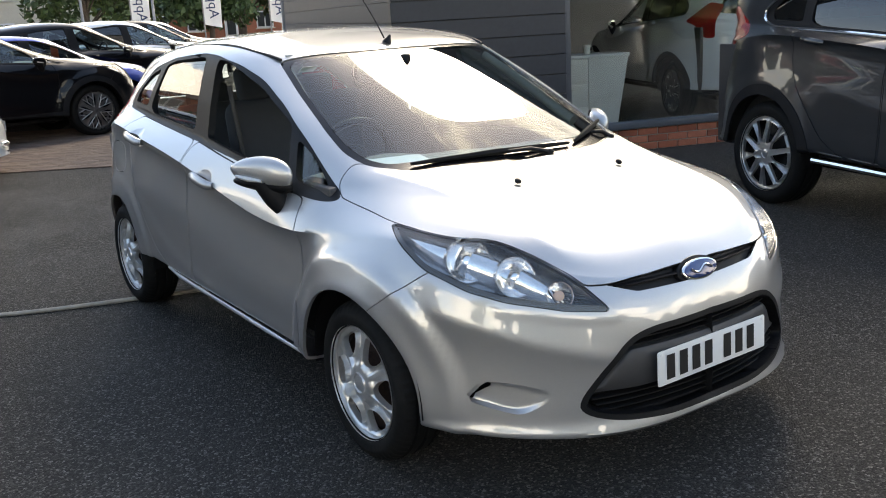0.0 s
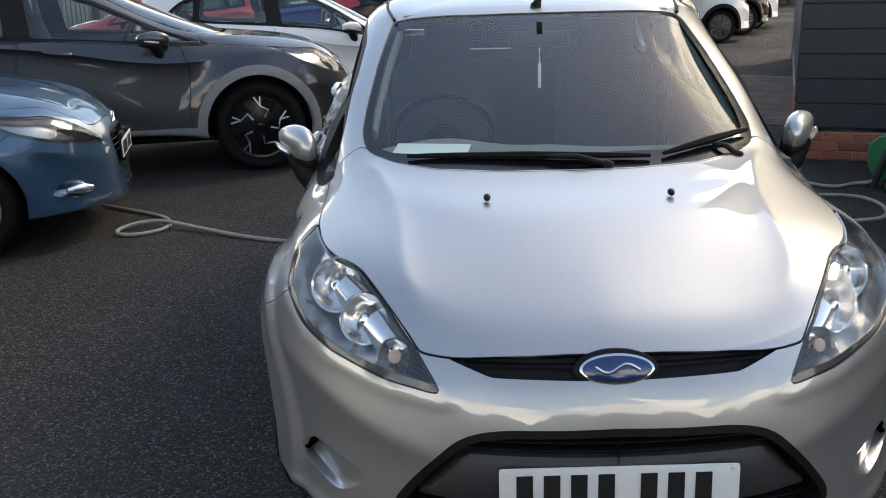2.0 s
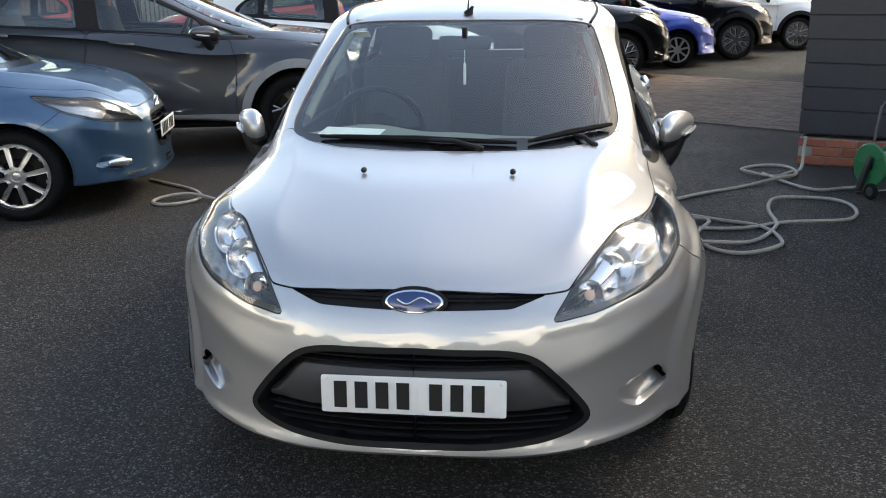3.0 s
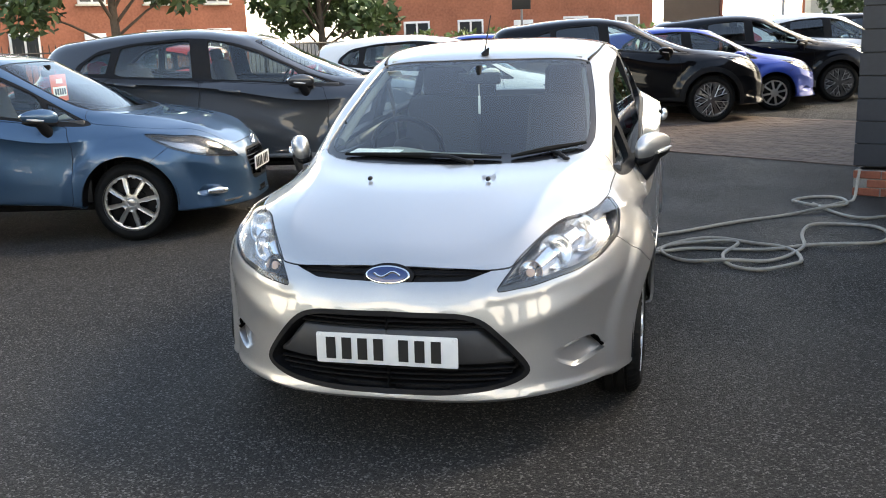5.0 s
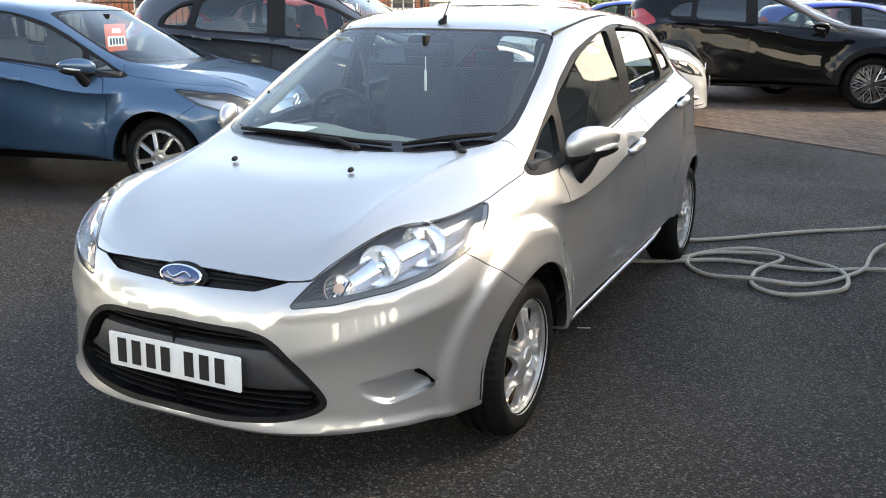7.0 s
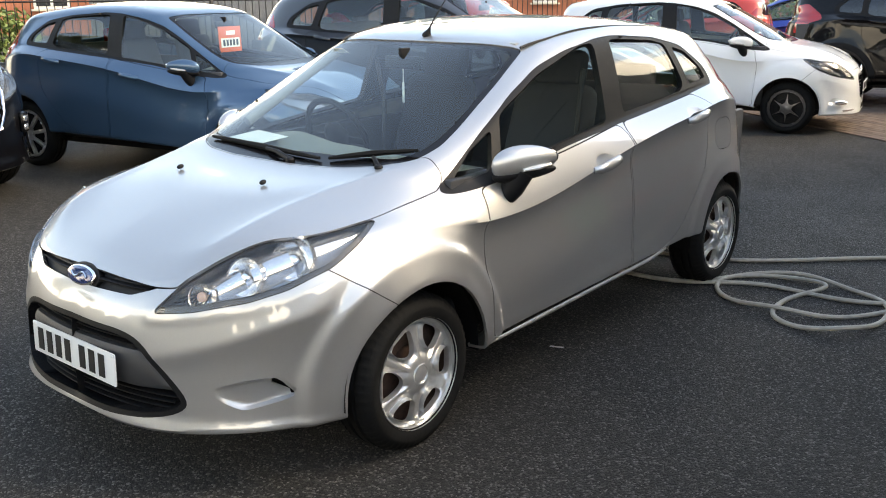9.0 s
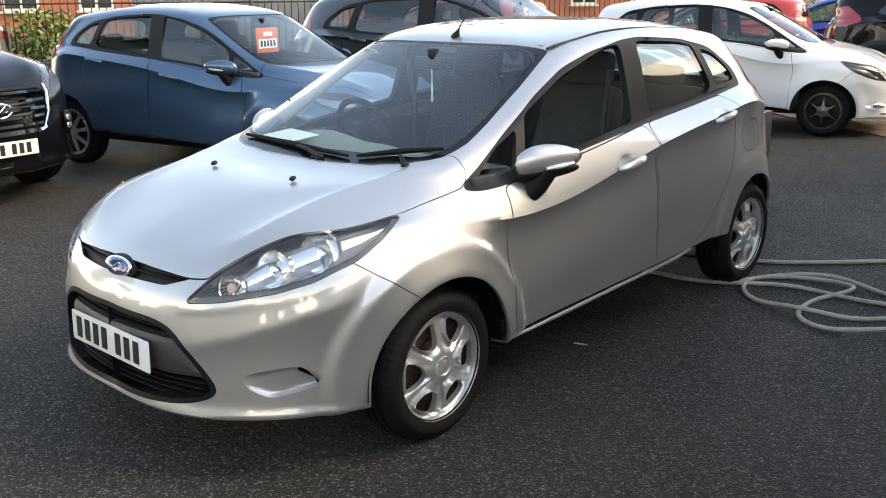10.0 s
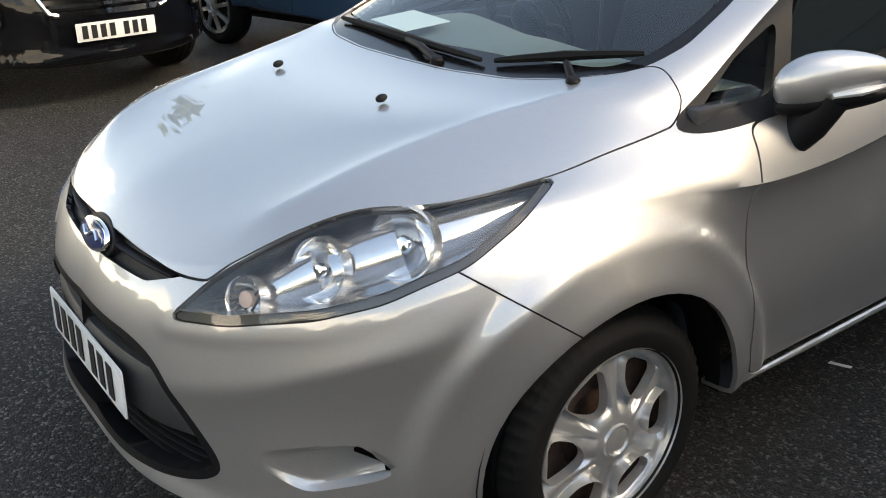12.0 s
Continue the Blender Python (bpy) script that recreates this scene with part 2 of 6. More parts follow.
def thing(name, at=None, label="", category="", group="", kind=""):
    """An empty that stands for a whole thing, at its base."""
    ob = new(name)
    ob.empty_display_size = 0.2
    if at is not None:
        ob.matrix_world = at
    return tagged(ob, label, category, group, kind)


def merge(*bms):
    """Several bmeshes joined into the first."""
    out = bms[0]
    for b in bms[1:]:
        me = bpy.data.meshes.new("tmp")
        b.to_mesh(me)
        out.from_mesh(me)
        bpy.data.meshes.remove(me)
        b.free()
    return out


def moved(bm, m):
    bmesh.ops.transform(bm, matrix=m, verts=bm.verts)
    if m.determinant() < 0:
        bmesh.ops.reverse_faces(bm, faces=bm.faces)
    return bm



# ---------------------------------------------------------------- body work
def spline(k, p, q):
    """Natural cubic spline through p (n, ...) at knots k, evaluated at q."""
    n = len(k); h = np.diff(k); a = np.zeros((n, n)); b = np.zeros_like(p)
    a[0, 0] = a[-1, -1] = 1
    for i in range(1, n - 1):
        a[i, i - 1:i + 2] = h[i - 1], 2 * (h[i - 1] + h[i]), h[i]
        b[i] = 6 * ((p[i + 1] - p[i]) / h[i] - (p[i] - p[i - 1]) / h[i - 1])
    m = np.linalg.solve(a, b.reshape(n, -1)).reshape(p.shape)
    i = np.clip(np.searchsorted(k, q) - 1, 0, n - 2)
    sh = (-1,) + (1,) * (p.ndim - 1)
    t0, t1, hh = (k[i + 1] - q).reshape(sh), (q - k[i]).reshape(sh), h[i].reshape(sh)
    return (m[i] * t0**3 + m[i + 1] * t1**3) / (6 * hh) + (p[i] / hh - m[i] * hh / 6) * t0 + (p[i + 1] / hh - m[i + 1] * hh / 6) * t1


def smooth(e0, e1, v):
    t = np.clip((np.asarray(v, float) - e0) / (e1 - e0), 0, 1)
    return t * t * (3 - 2 * t)


def loft(rings, nu=190, step=0.024, starts=None):
    """A half body shell (x >= 0) through rings that run from the nose to the tail; returns a grid of points, and in starts the row of each ring."""
    flip = np.array([-1, 1, 1.0])
    d = np.linalg.norm(np.diff(rings, axis=1), axis=2).mean(0)
    k = np.concatenate(([0], np.cumsum(d)))
    ext = np.concatenate((rings[:, 2:0:-1] * flip, rings, rings[:, -2:-4:-1] * flip), axis=1)
    kk = np.concatenate((-k[2:0:-1], k, 2 * k[-1] - k[-2:-4:-1]))
    q = np.linspace(0, k[-1], nu + 1)
    g = spline(kk, ext.transpose(1, 0, 2).copy(), q).transpose(1, 0, 2)
    g[:, 0, 0] = g[:, -1, 0] = 0
    g = np.concatenate((2 * g[:1] - g[1:2], g, g[-2:-1] * flip))
    out = []
    for i in range(1, len(g) - 2):
        p0, p1, p2, p3 = g[i - 1:i + 3]
        t1 = np.linalg.norm(p1 - p0, axis=1)[:, None]**.5 + 1e-4
        t2 = t1 + np.linalg.norm(p2 - p1, axis=1)[:, None]**.5 + 1e-4
        t3 = t2 + np.linalg.norm(p3 - p2, axis=1)[:, None]**.5 + 1e-4
        n = max(3, int(np.linalg.norm(p2 - p1, axis=1).max() / step / 1.6))
        if starts is not None:
            starts.append(len(out))
        for j in range(n):
            t = t1 + (t2 - t1) * j / n
            a1 = (t1 - t) / t1 * p0 + t / t1 * p1
            a2 = (t2 - t) / (t2 - t1) * p1 + (t - t1) / (t2 - t1) * p2
            a3 = (t3 - t) / (t3 - t2) * p2 + (t - t2) / (t3 - t2) * p3
            b1 = (t2 - t) / t2 * a1 + t / t2 * a2
            b2 = (t3 - t) / (t3 - t1) * a2 + (t - t1) / (t3 - t1) * a3
            out.append((t2 - t) / (t2 - t1) * b1 + (t - t1) / (t2 - t1) * b2)
    out.append(g[-2])
    return np.array(out)


def fillet(pts, r=0.03, n=4):
    """A closed outline with its corners rounded."""
    out, m = [], len(pts)
    for i in range(m):
        a, b, c = (np.array(pts[j % m], float) for j in (i - 1, i, i + 1))
        la, lc = np.linalg.norm(a - b), np.linalg.norm(c - b)
        p, s = b + (a - b) * min(r, .49 * la) / la, b + (c - b) * min(r, .49 * lc) / lc
        for j in range(n + 1):
            t = j / n
            out.append(p * (1 - t)**2 + 2 * b * t * (1 - t) + s * t * t)
    return np.array(out)


def grow(poly, d):
    """A closed 2D outline moved outwards by d (inwards where d < 0)."""
    p = np.array(poly)
    keep = np.linalg.norm(p - np.roll(p, 1, 0), axis=1) > 1e-5
    p = p[keep]
    e = np.roll(p, -1, 0) - p
    n = np.stack((e[:, 1], -e[:, 0]), 1) / (np.linalg.norm(e, axis=1)[:, None] + 1e-9)
    area = (p[:, 0] * np.roll(p[:, 1], -1) - p[:, 1] * np.roll(p[:, 0], -1)).sum()
    v = n + np.roll(n, 1, 0)
    v /= np.maximum((v * v).sum(1), .6)[:, None] / 2
    return p + v * d * np.sign(area)


def inside(poly, x, y):
    px, py = poly[:, 0], poly[:, 1]
    qx, qy = np.roll(px, -1), np.roll(py, -1)
    c = ((py > y) != (qy > y)) & (x < (qx - px) * (y - py) / (qy - py + 1e-12) + px)
    return bool(c.sum() % 2)


SIDE, TOP, FRONT = ((0, 1, 0), (0, 0, 1)), ((1, 0, 0), (0, 1, 0)), ((1, 0, 0), (0, 0, 1))


def oblique(d):
    """Two axes across the direction d."""
    d = Vector(d).normalized()
    a = d.cross(Vector((0, 0, 1))).normalized()
    return tuple(a), tuple(a.cross(d))


def flat(pts, axes):
    return np.array([[np.dot(p, axes[0]), np.dot(p, axes[1])] for p in pts])


class Shell:
    """A half shell whose faces are cut along outlines and named by them."""

    def __init__(self, grid):
        self.names, self.co, self.faces, self.label, self.at_edge = ["body"], [], [], [], {}
        seen, ids = {}, []
        for row in grid:
            line = []
            for p in row:
                key = tuple(np.round(p, 5))
                if key not in seen:
                    seen[key] = len(self.co)
                    self.co.append(Vector(p))
                line.append(seen[key])
            ids.append(line)
        for a, b in zip(ids, ids[1:]):
            for i in range(len(a) - 1):
                f = []
                for v in (a[i], a[i + 1], b[i + 1], b[i]):
                    if v not in f:
                        f.append(v)
                if len(f) > 2:
                    self.add(f, 0)
        self.buf = np.array([tuple(c) for c in self.co] + [(0, 0, 0)] * 20000)

    def add(self, f, label):
        i = len(self.faces)
        self.faces.append(f)
        self.label.append(label)
        for a, b in zip(f, f[1:] + f[:1]):
            self.at_edge.setdefault((a, b) if a < b else (b, a), set()).add(i)
        return i

    def centre(self, f):
        c = Vector()
        for v in f:
            c += self.co[v]
        return c / len(f)

    def split_edge(self, a, b, t):
        """A new point on an edge, which all its faces get."""
        m = len(self.co)
        self.co.append(self.co[a].lerp(self.co[b], t))
        self.buf[m] = self.co[m]
        for i in self.at_edge.pop((a, b) if a < b else (b, a)):
            f = self.faces[i]
            j = f.index(a)
            f.insert(j + 1 if f[(j + 1) % len(f)] == b else j, m)
            for p in (a, b):
                self.at_edge.setdefault((p, m), set()).add(i)
        return m

    def cut(self, name, poly, axes, where, only=None):
        """Cut along a closed outline, seen along the axes, and name the faces in it; where(c) says which faces it can meet."""
        if name not in self.names:
            self.names.append(name)
        ab = np.array(axes, float).T
        poly = np.array(poly, float)
        lo, hi = poly.min(0) - 0.06, poly.max(0) + 0.06
        co = self.buf[:len(self.co)] @ ab
        flat2, box = {}, {}

        def span(i):
            for v in self.faces[i]:
                if v not in flat2:
                    flat2[v] = tuple(co[v].tolist())
            us, ws = [flat2[v][0] for v in self.faces[i]], [flat2[v][1] for v in self.faces[i]]
            box[i] = min(us), max(us), min(ws), max(ws)
        at = co[[f[0] for f in self.faces]]
        for i in np.nonzero((at > lo).all(1) & (at < hi).all(1))[0].tolist():
            if (only is None or self.names[self.label[i]] in only) and where(self.centre(self.faces[i])):
                span(i)
        for p, q in zip(poly.tolist(), np.roll(poly, -1, 0).tolist()):
            dx, dy = q[0] - p[0], q[1] - p[1]
            ln = math.hypot(dx, dy)
            if ln < 1e-6:
                continue
            dx, dy = dx / ln, dy / ln
            x0, x1, y0, y1 = min(p[0], q[0]) - .003, max(p[0], q[0]) + .003, min(p[1], q[1]) - .003, max(p[1], q[1]) + .003
            for i in [i for i, b in box.items() if b[1] >= x0 and b[0] <= x1 and b[3] >= y0 and b[2] <= y1]:
                f = self.faces[i]
                side = [(flat2[v][0] - p[0]) * dy - (flat2[v][1] - p[1]) * dx for v in f]
                if min(side) > -2e-5 or max(side) < 2e-5:
                    continue
                for (a, sa), (b, sb) in zip(list(zip(f, side)), list(zip(f[1:] + f[:1], side[1:] + side[:1]))):
                    if (sa > 2e-5 and sb < -2e-5) or (sa < -2e-5 and sb > 2e-5):
                        t = sa / (sa - sb)
                        m = self.split_edge(a, b, t)
                        flat2[m] = (flat2[a][0] + (flat2[b][0] - flat2[a][0]) * t, flat2[a][1] + (flat2[b][1] - flat2[a][1]) * t)
                f = self.faces[i]
                side = [(flat2[v][0] - p[0]) * dy - (flat2[v][1] - p[1]) * dx for v in f]
                on = [k for k, s in enumerate(side) if abs(s) < 3e-5]
                n = len(f)
                pair = None
                for k in on:
                    for m in on:
                        if k < m and 1 < m - k < n - 1 and min(side[k + 1:m]) * max(side[k + 1:m]) >= -1e-9:
                            pair = pair or (k, m)
                if not pair:
                    continue
                k, m = pair
                one, two = f[k:m + 1], f[m:] + f[:k + 1]
                for a, b in zip(f, f[1:] + f[:1]):
                    self.at_edge[(a, b) if a < b else (b, a)].discard(i)
                self.faces[i] = one
                for a, b in zip(one, one[1:] + one[:1]):
                    self.at_edge.setdefault((a, b) if a < b else (b, a), set()).add(i)
                j = self.add(two, self.label[i])
                span(i), span(j)
        n, idx = self.names.index(name), list(box)
        if not idx:
            return
        c = np.array([(sum(flat2[v][0] for v in self.faces[i]) / len(self.faces[i]), sum(flat2[v][1] for v in self.faces[i]) / len(self.faces[i])) for i in idx])
        hit = np.zeros(len(idx), bool)
        for (px, py), (qx, qy) in zip(poly, np.roll(poly, -1, 0)):
            hit ^= ((py > c[:, 1]) != (qy > c[:, 1])) & (c[:, 0] < (qx - px) * (c[:, 1] - py) / (qy - py + 1e-12) + px)
        for i, h in zip(idx, hit):
            if h:
                self.label[i] = n

    def points_of(self, name):
        i = self.names.index(name)
        return {v for f, l in zip(self.faces, self.label) if l == i for v in f}

    def normals(self):
        n = [Vector() for _ in self.co]
        for f in self.faces:
            o = self.co[f[0]]
            k = Vector()
            for a, b in zip(f[1:], f[2:]):
                k += (self.co[a] - o).cross(self.co[b] - o)
            for v in f:
                n[v] += k
        for k in n:
            k.normalize()
        return n

    def take(self, name, sides=(1, -1), sink=0.0, lip=0.012, weld=True, shift=None):
        """The faces of that name as a new bmesh: on both sides or one, sunk along the normal, with edges turned in by lip, or pushed in by shift with walls up to the rim."""
        out = bmesh.new()
        i = self.names.index(name)
        if not self.norm:
            self.norm = self.normals()
        mine = [f for f, l in zip(self.faces, self.label) if l == i]
        for s in sides:
            made = {}
            for f in mine:
                for v in f:
                    if v not in made:
                        c = self.co[v] - self.norm[v] * sink + (Vector(shift) if shift else Vector())
                        made[v] = out.verts.new((c.x * s, c.y, c.z))
                vs = [made[v] for v in f]
                try:
                    out.faces.new(vs if s > 0 else vs[::-1])
                except ValueError:
                    pass
        if weld:
            bmesh.ops.remove_doubles(out, verts=[v for v in out.verts if abs(v.co.x) < 0.004], dist=0.003)
        out.normal_update()
        for f in out.faces:
            f.smooth = True
        if lip:
            rim = [e for e in out.edges if len(e.link_faces) == 1]
            low = {}
            for e in rim:
                for v in e.verts:
                    if v not in low:
                        back = Vector((shift[0] * (1 if v.co.x > 0 else -1), *shift[1:])) if shift else v.normal * lip
                        low[v] = (out.verts.new(v.co), out.verts.new(v.co - back))
            for e in rim:
                a, b = e.verts
                for l in e.link_faces[0].loops:
                    if l.edge == e:
                        a, b = l.vert, l.link_loop_next.vert
                try:
                    out.faces.new((low[b][0], low[a][0], low[a][1], low[b][1]))
                except ValueError:
                    pass
        return out

    norm = None

# Rings of a small hatchback's half body, nose to tail: x, y, z at twelve stations. The front axle stands at y = 0, the nose points to -y.
RING = [
    [(0, -.74, .165), (.31, -.71, .165), (.58, -.58, .17), (.74, -.36, .175), (.76, 0, .18), (.76, .45, .19), (.76, 1.3, .19), (.76, 2.1, .20), (.75, 2.5, .21), (.66, 2.90, .25), (.38, 3.03, .26), (0, 3.06, .26)],
    [(0, -.79, .20), (.33, -.765, .20), (.62, -.61, .20), (.778, -.36, .20), (.83, 0, .20), (.835, .45, .215), (.84, 1.3, .225), (.84, 2.1, .235), (.835, 2.5, .24), (.73, 2.93, .27), (.40, 3.09, .28), (0, 3.12, .28)],
    [(0, -.805, .30), (.34, -.775, .30), (.64, -.60, .31), (.790, -.35, .31), (.848, 0, .31), (.860, .42, .285), (.864, 1.3, .295), (.860, 2.1, .31), (.852, 2.5, .33), (.74, 2.90, .40), (.42, 3.12, .42), (0, 3.15, .42)],
    [(0, -.80, .44), (.34, -.765, .44), (.635, -.59, .45), (.795, -.34, .46), (.862, 0, .46), (.853, .45, .44), (.860, 1.3, .46), (.864, 2.1, .50), (.855, 2.5, .52), (.745, 2.89, .56), (.43, 3.12, .57), (0, 3.15, .57)],
    [(0, -.7935, .535), (.34, -.755, .535), (.6345, -.588, .55), (.798, -.336, .567), (.866, 0, .555), (.846, .45, .53), (.852, 1.3, .58), (.858, 2.1, .65), (.852, 2.5, .67), (.74, 2.88, .66), (.435, 3.11, .67), (0, 3.14, .67)],
    [(0, -.792, .558), (.34, -.752, .558), (.636, -.592, .578), (.800, -.334, .600), (.868, 0, .60), (.839, .45, .58), (.844, 1.3, .65), (.853, 2.1, .74), (.850, 2.5, .76), (.735, 2.87, .73), (.44, 3.10, .73), (0, 3.13, .73)],
    [(0, -.75, .635), (.34, -.712, .635), (.615, -.55, .69), (.785, -.30, .715), (.845, 0, .70), (.835, .45, .668), (.839, 1.3, .785), (.848, 2.1, .905), (.838, 2.5, .92), (.715, 2.86, .88), (.44, 3.08, .86), (0, 3.11, .86)],
    [(0, -.718, .682), (.34, -.683, .682), (.597, -.495, .75), (.758, -.225, .785), (.808, .03, .772), (.857, .45, .712), (.868, 1.3, .832), (.869, 2.1, .955), (.838, 2.5, .985), (.705, 2.855, .945), (.44, 3.065, .925), (0, 3.095, .925)],
    [(0, -.710, .690), (.34, -.674, .690), (.590, -.48, .762), (.750, -.21, .796), (.802, .035, .782), (.859, .45, .728), (.870, 1.3, .848), (.868, 2.1, .968), (.833, 2.5, .998), (.70, 2.85, .955), (.44, 3.06, .935), (0, 3.09, .935)],
    [(0, -.64, .742), (.32, -.60, .748), (.555, -.40, .815), (.70, -.10, .832), (.725, .12, .845), (.80, .48, .855), (.795, 1.33, .965), (.775, 2.1, 1.035), (.75, 2.5, 1.06), (.660, 2.85, 1.03), (.43, 3.03, 1.01), (0, 3.06, 1.0)],
    [(0, -.30, .868), (.27, -.27, .872), (.49, -.12, .888), (.63, .08, .893), (.70, .24, .885), (.792, .49, .866), (.783, 1.34, .975), (.76, 2.1, 1.045), (.735, 2.5, 1.068), (.65, 2.845, 1.045), (.42, 3.02, 1.025), (0, 3.05, 1.015)],
    [(0, .08, .935), (.30, .095, .938), (.54, .18, .948), (.655, .29, .945), (.705, .34, .915), (.782, .52, .885), (.770, 1.35, .992), (.742, 2.1, 1.06), (.715, 2.5, 1.085), (.63, 2.83, 1.07), (.41, 3.0, 1.05), (0, 3.03, 1.04)],
    [(0, .54, 1.152), (.29, .555, 1.152), (.505, .61, 1.145), (.612, .655, 1.132), (.672, .70, 1.12), (.712, .84, 1.115), (.718, 1.36, 1.165), (.692, 2.06, 1.19), (.66, 2.45, 1.20), (.57, 2.77, 1.19), (.38, 2.92, 1.18), (0, 2.95, 1.175)],
    [(0, .965, 1.338), (.27, .97, 1.336), (.45, .985, 1.33), (.53, 1.01, 1.318), (.585, 1.05, 1.312), (.632, 1.17, 1.322), (.638, 1.48, 1.352), (.61, 2.05, 1.346), (.575, 2.44, 1.318), (.50, 2.71, 1.297), (.33, 2.81, 1.302), (0, 2.83, 1.307)],
    [(0, 1.04, 1.366), (.25, 1.045, 1.364), (.42, 1.055, 1.357), (.49, 1.075, 1.350), (.54, 1.11, 1.350), (.57, 1.21, 1.364), (.57, 1.49, 1.392), (.545, 2.05, 1.386), (.51, 2.42, 1.356), (.45, 2.65, 1.337), (.29, 2.74, 1.342), (0, 2.76, 1.347)],
    [(0, 1.20, 1.396), (.17, 1.20, 1.395), (.28, 1.21, 1.392), (.34, 1.23, 1.392), (.37, 1.27, 1.396), (.385, 1.35, 1.405), (.385, 1.55, 1.424), (.37, 2.05, 1.416), (.34, 2.38, 1.386), (.29, 2.54, 1.368), (.19, 2.60, 1.37), (0, 2.62, 1.372)],
    [(0, 1.38, 1.417), (0, 1.385, 1.418), (0, 1.39, 1.419), (0, 1.40, 1.42), (0, 1.43, 1.424), (0, 1.48, 1.43), (0, 1.62, 1.437), (0, 2.0, 1.431), (0, 2.30, 1.408), (0, 2.42, 1.394), (0, 2.46, 1.39), (0, 2.48, 1.388)],
]
# Outlines. Side: y, z.
WINDOWS = [(.238, .868), (.285, .853), (.42, .860), (.51, .872), (.97, .940), (1.446, .986), (2.2, 1.05), (2.545, 1.08), (2.50, 1.17), (2.30, 1.285), (2.0, 1.335), (1.6, 1.36), (1.418, 1.352), (1.18, 1.316), (.98, 1.258), (.763, 1.16), (.547, 1.042), (.348, .922)]
GLASS_TRI = [(.315, .880), (.42, .893), (.515, .911), (.596, 1.050), (.465, .985)]
GLASS_FRONT = [(.558, .907), (.98, .963), (1.352, 1.004), (1.392, 1.337), (1.28, 1.328), (1.167, 1.297), (.958, 1.230), (.694, 1.112), (.655, 1.086)]
GLASS_REAR = [(1.515, 1.024), (2.114, 1.066), (2.18, 1.098), (2.11, 1.298), (1.97, 1.322), (1.62, 1.343), (1.54, 1.342)]
GLASS_QUARTER = [(2.245, 1.096), (2.48, 1.108), (2.45, 1.165), (2.33, 1.250), (2.185, 1.283)]
DOOR_FRONT = [(.392, .292), (.70, .302), (1.12, .321), (1.452, .331), (1.446, .62), (1.450, .75), (1.424, .85), (1.435, .99), (.412, .862), (.405, .81), (.374, .735), (.376, .64), (.388, .52), (.390, .36)]
DOOR_REAR = [(1.460, .331), (1.63, .338), (1.80, .356), (1.95, .427), (2.10, .574), (2.21, .70), (2.252, .80), (2.255, .90), (2.235, 1.055), (1.443, .99), (1.432, .85), (1.458, .75), (1.454, .62)]
SEAM_BUMPER = [(-.345, .724), (-.146, .577), (-.12, .54), (-.1175, .542), (-.1435, .579), (-.342, .7265)]
FLAP = [(2.36, .75), (2.52, .75), (2.54, .80), (2.52, .91), (2.38, .91), (2.35, .86)]
# Top: x, y.
HOOD = [(-.05, -.722), (.20, -.713), (.342, -.695), (.420, -.668), (.434, -.655), (.498, -.558), (.54, -.486), (.577, -.413), (.652, -.320), (.689, -.225), (.716, -.065), (.714, .10), (.719, .225), (.721, .247), (.699, .303), (.669, .307), (.630, .312), (.602, .292), (.578, .236), (.50, .150), (.385, .092), (.2, .062), (-.05, .058)]
COWL = [(-.05, .064), (.2, .068), (.385, .098), (.503, .157), (.582, .243), (.607, .300), (.622, .39), (.614, .52), (.583, .78), (.545, 1.0), (.53, 1.02), (.45, .995), (.2, .978), (-.05, .975)]
SCREEN = [(-.05, .150), (.35, .172), (.53, .225), (.582, .31), (.594, .42), (.588, .52), (.560, .76), (.522, .98), (.45, .968), (.2, .957), (-.05, .955)]

# Front: x, z.
TAILGATE_GLASS = [(-.05, 1.275), (.40, 1.265), (.48, 1.235), (.545, 1.12), (.52, 1.085), (.40, 1.075), (-.05, 1.07)]
GRILLE = [(-.05, .538), (.26, .535), (.345, .512), (.43, .425), (.505, .325), (.475, .285), (.38, .258), (.2, .242), (-.05, .238)]
SLIT = [(-.05, .681), (.20, .678), (.365, .668), (.325, .655), (.27, .637), (-.05, .631)]
FOG = [(.545, .368), (.585, .33), (.637, .298), (.722, .326), (.738, .34), (.70, .404), (.64, .398)]
# Headlamp: x, y, z, seen along LAMP_WAY.
LAMP_WAY = (.55, -.62, .45)
LAMP = [(.373, -.725, .595), (.502, -.666, .612), (.641, -.556, .645), (.712, -.46, .674), (.769, -.318, .727), (.768, -.19, .786), (.720, -.068, .828), (.689, -.225, .816), (.650, -.325, .803), (.575, -.42, .798), (.54, -.49, .776), (.498, -.562, .742), (.434, -.657, .678)]
TAIL_WAY = (.6, .75, .1)
TAIL = [(.80, 2.72, 1.00), (.77, 2.88, .93), (.70, 2.95, .78), (.60, 3.0, .78), (.60, 2.98, 1.0), (.54, 2.92, 1.18), (.60, 2.76, 1.20), (.70, 2.70, 1.09)]


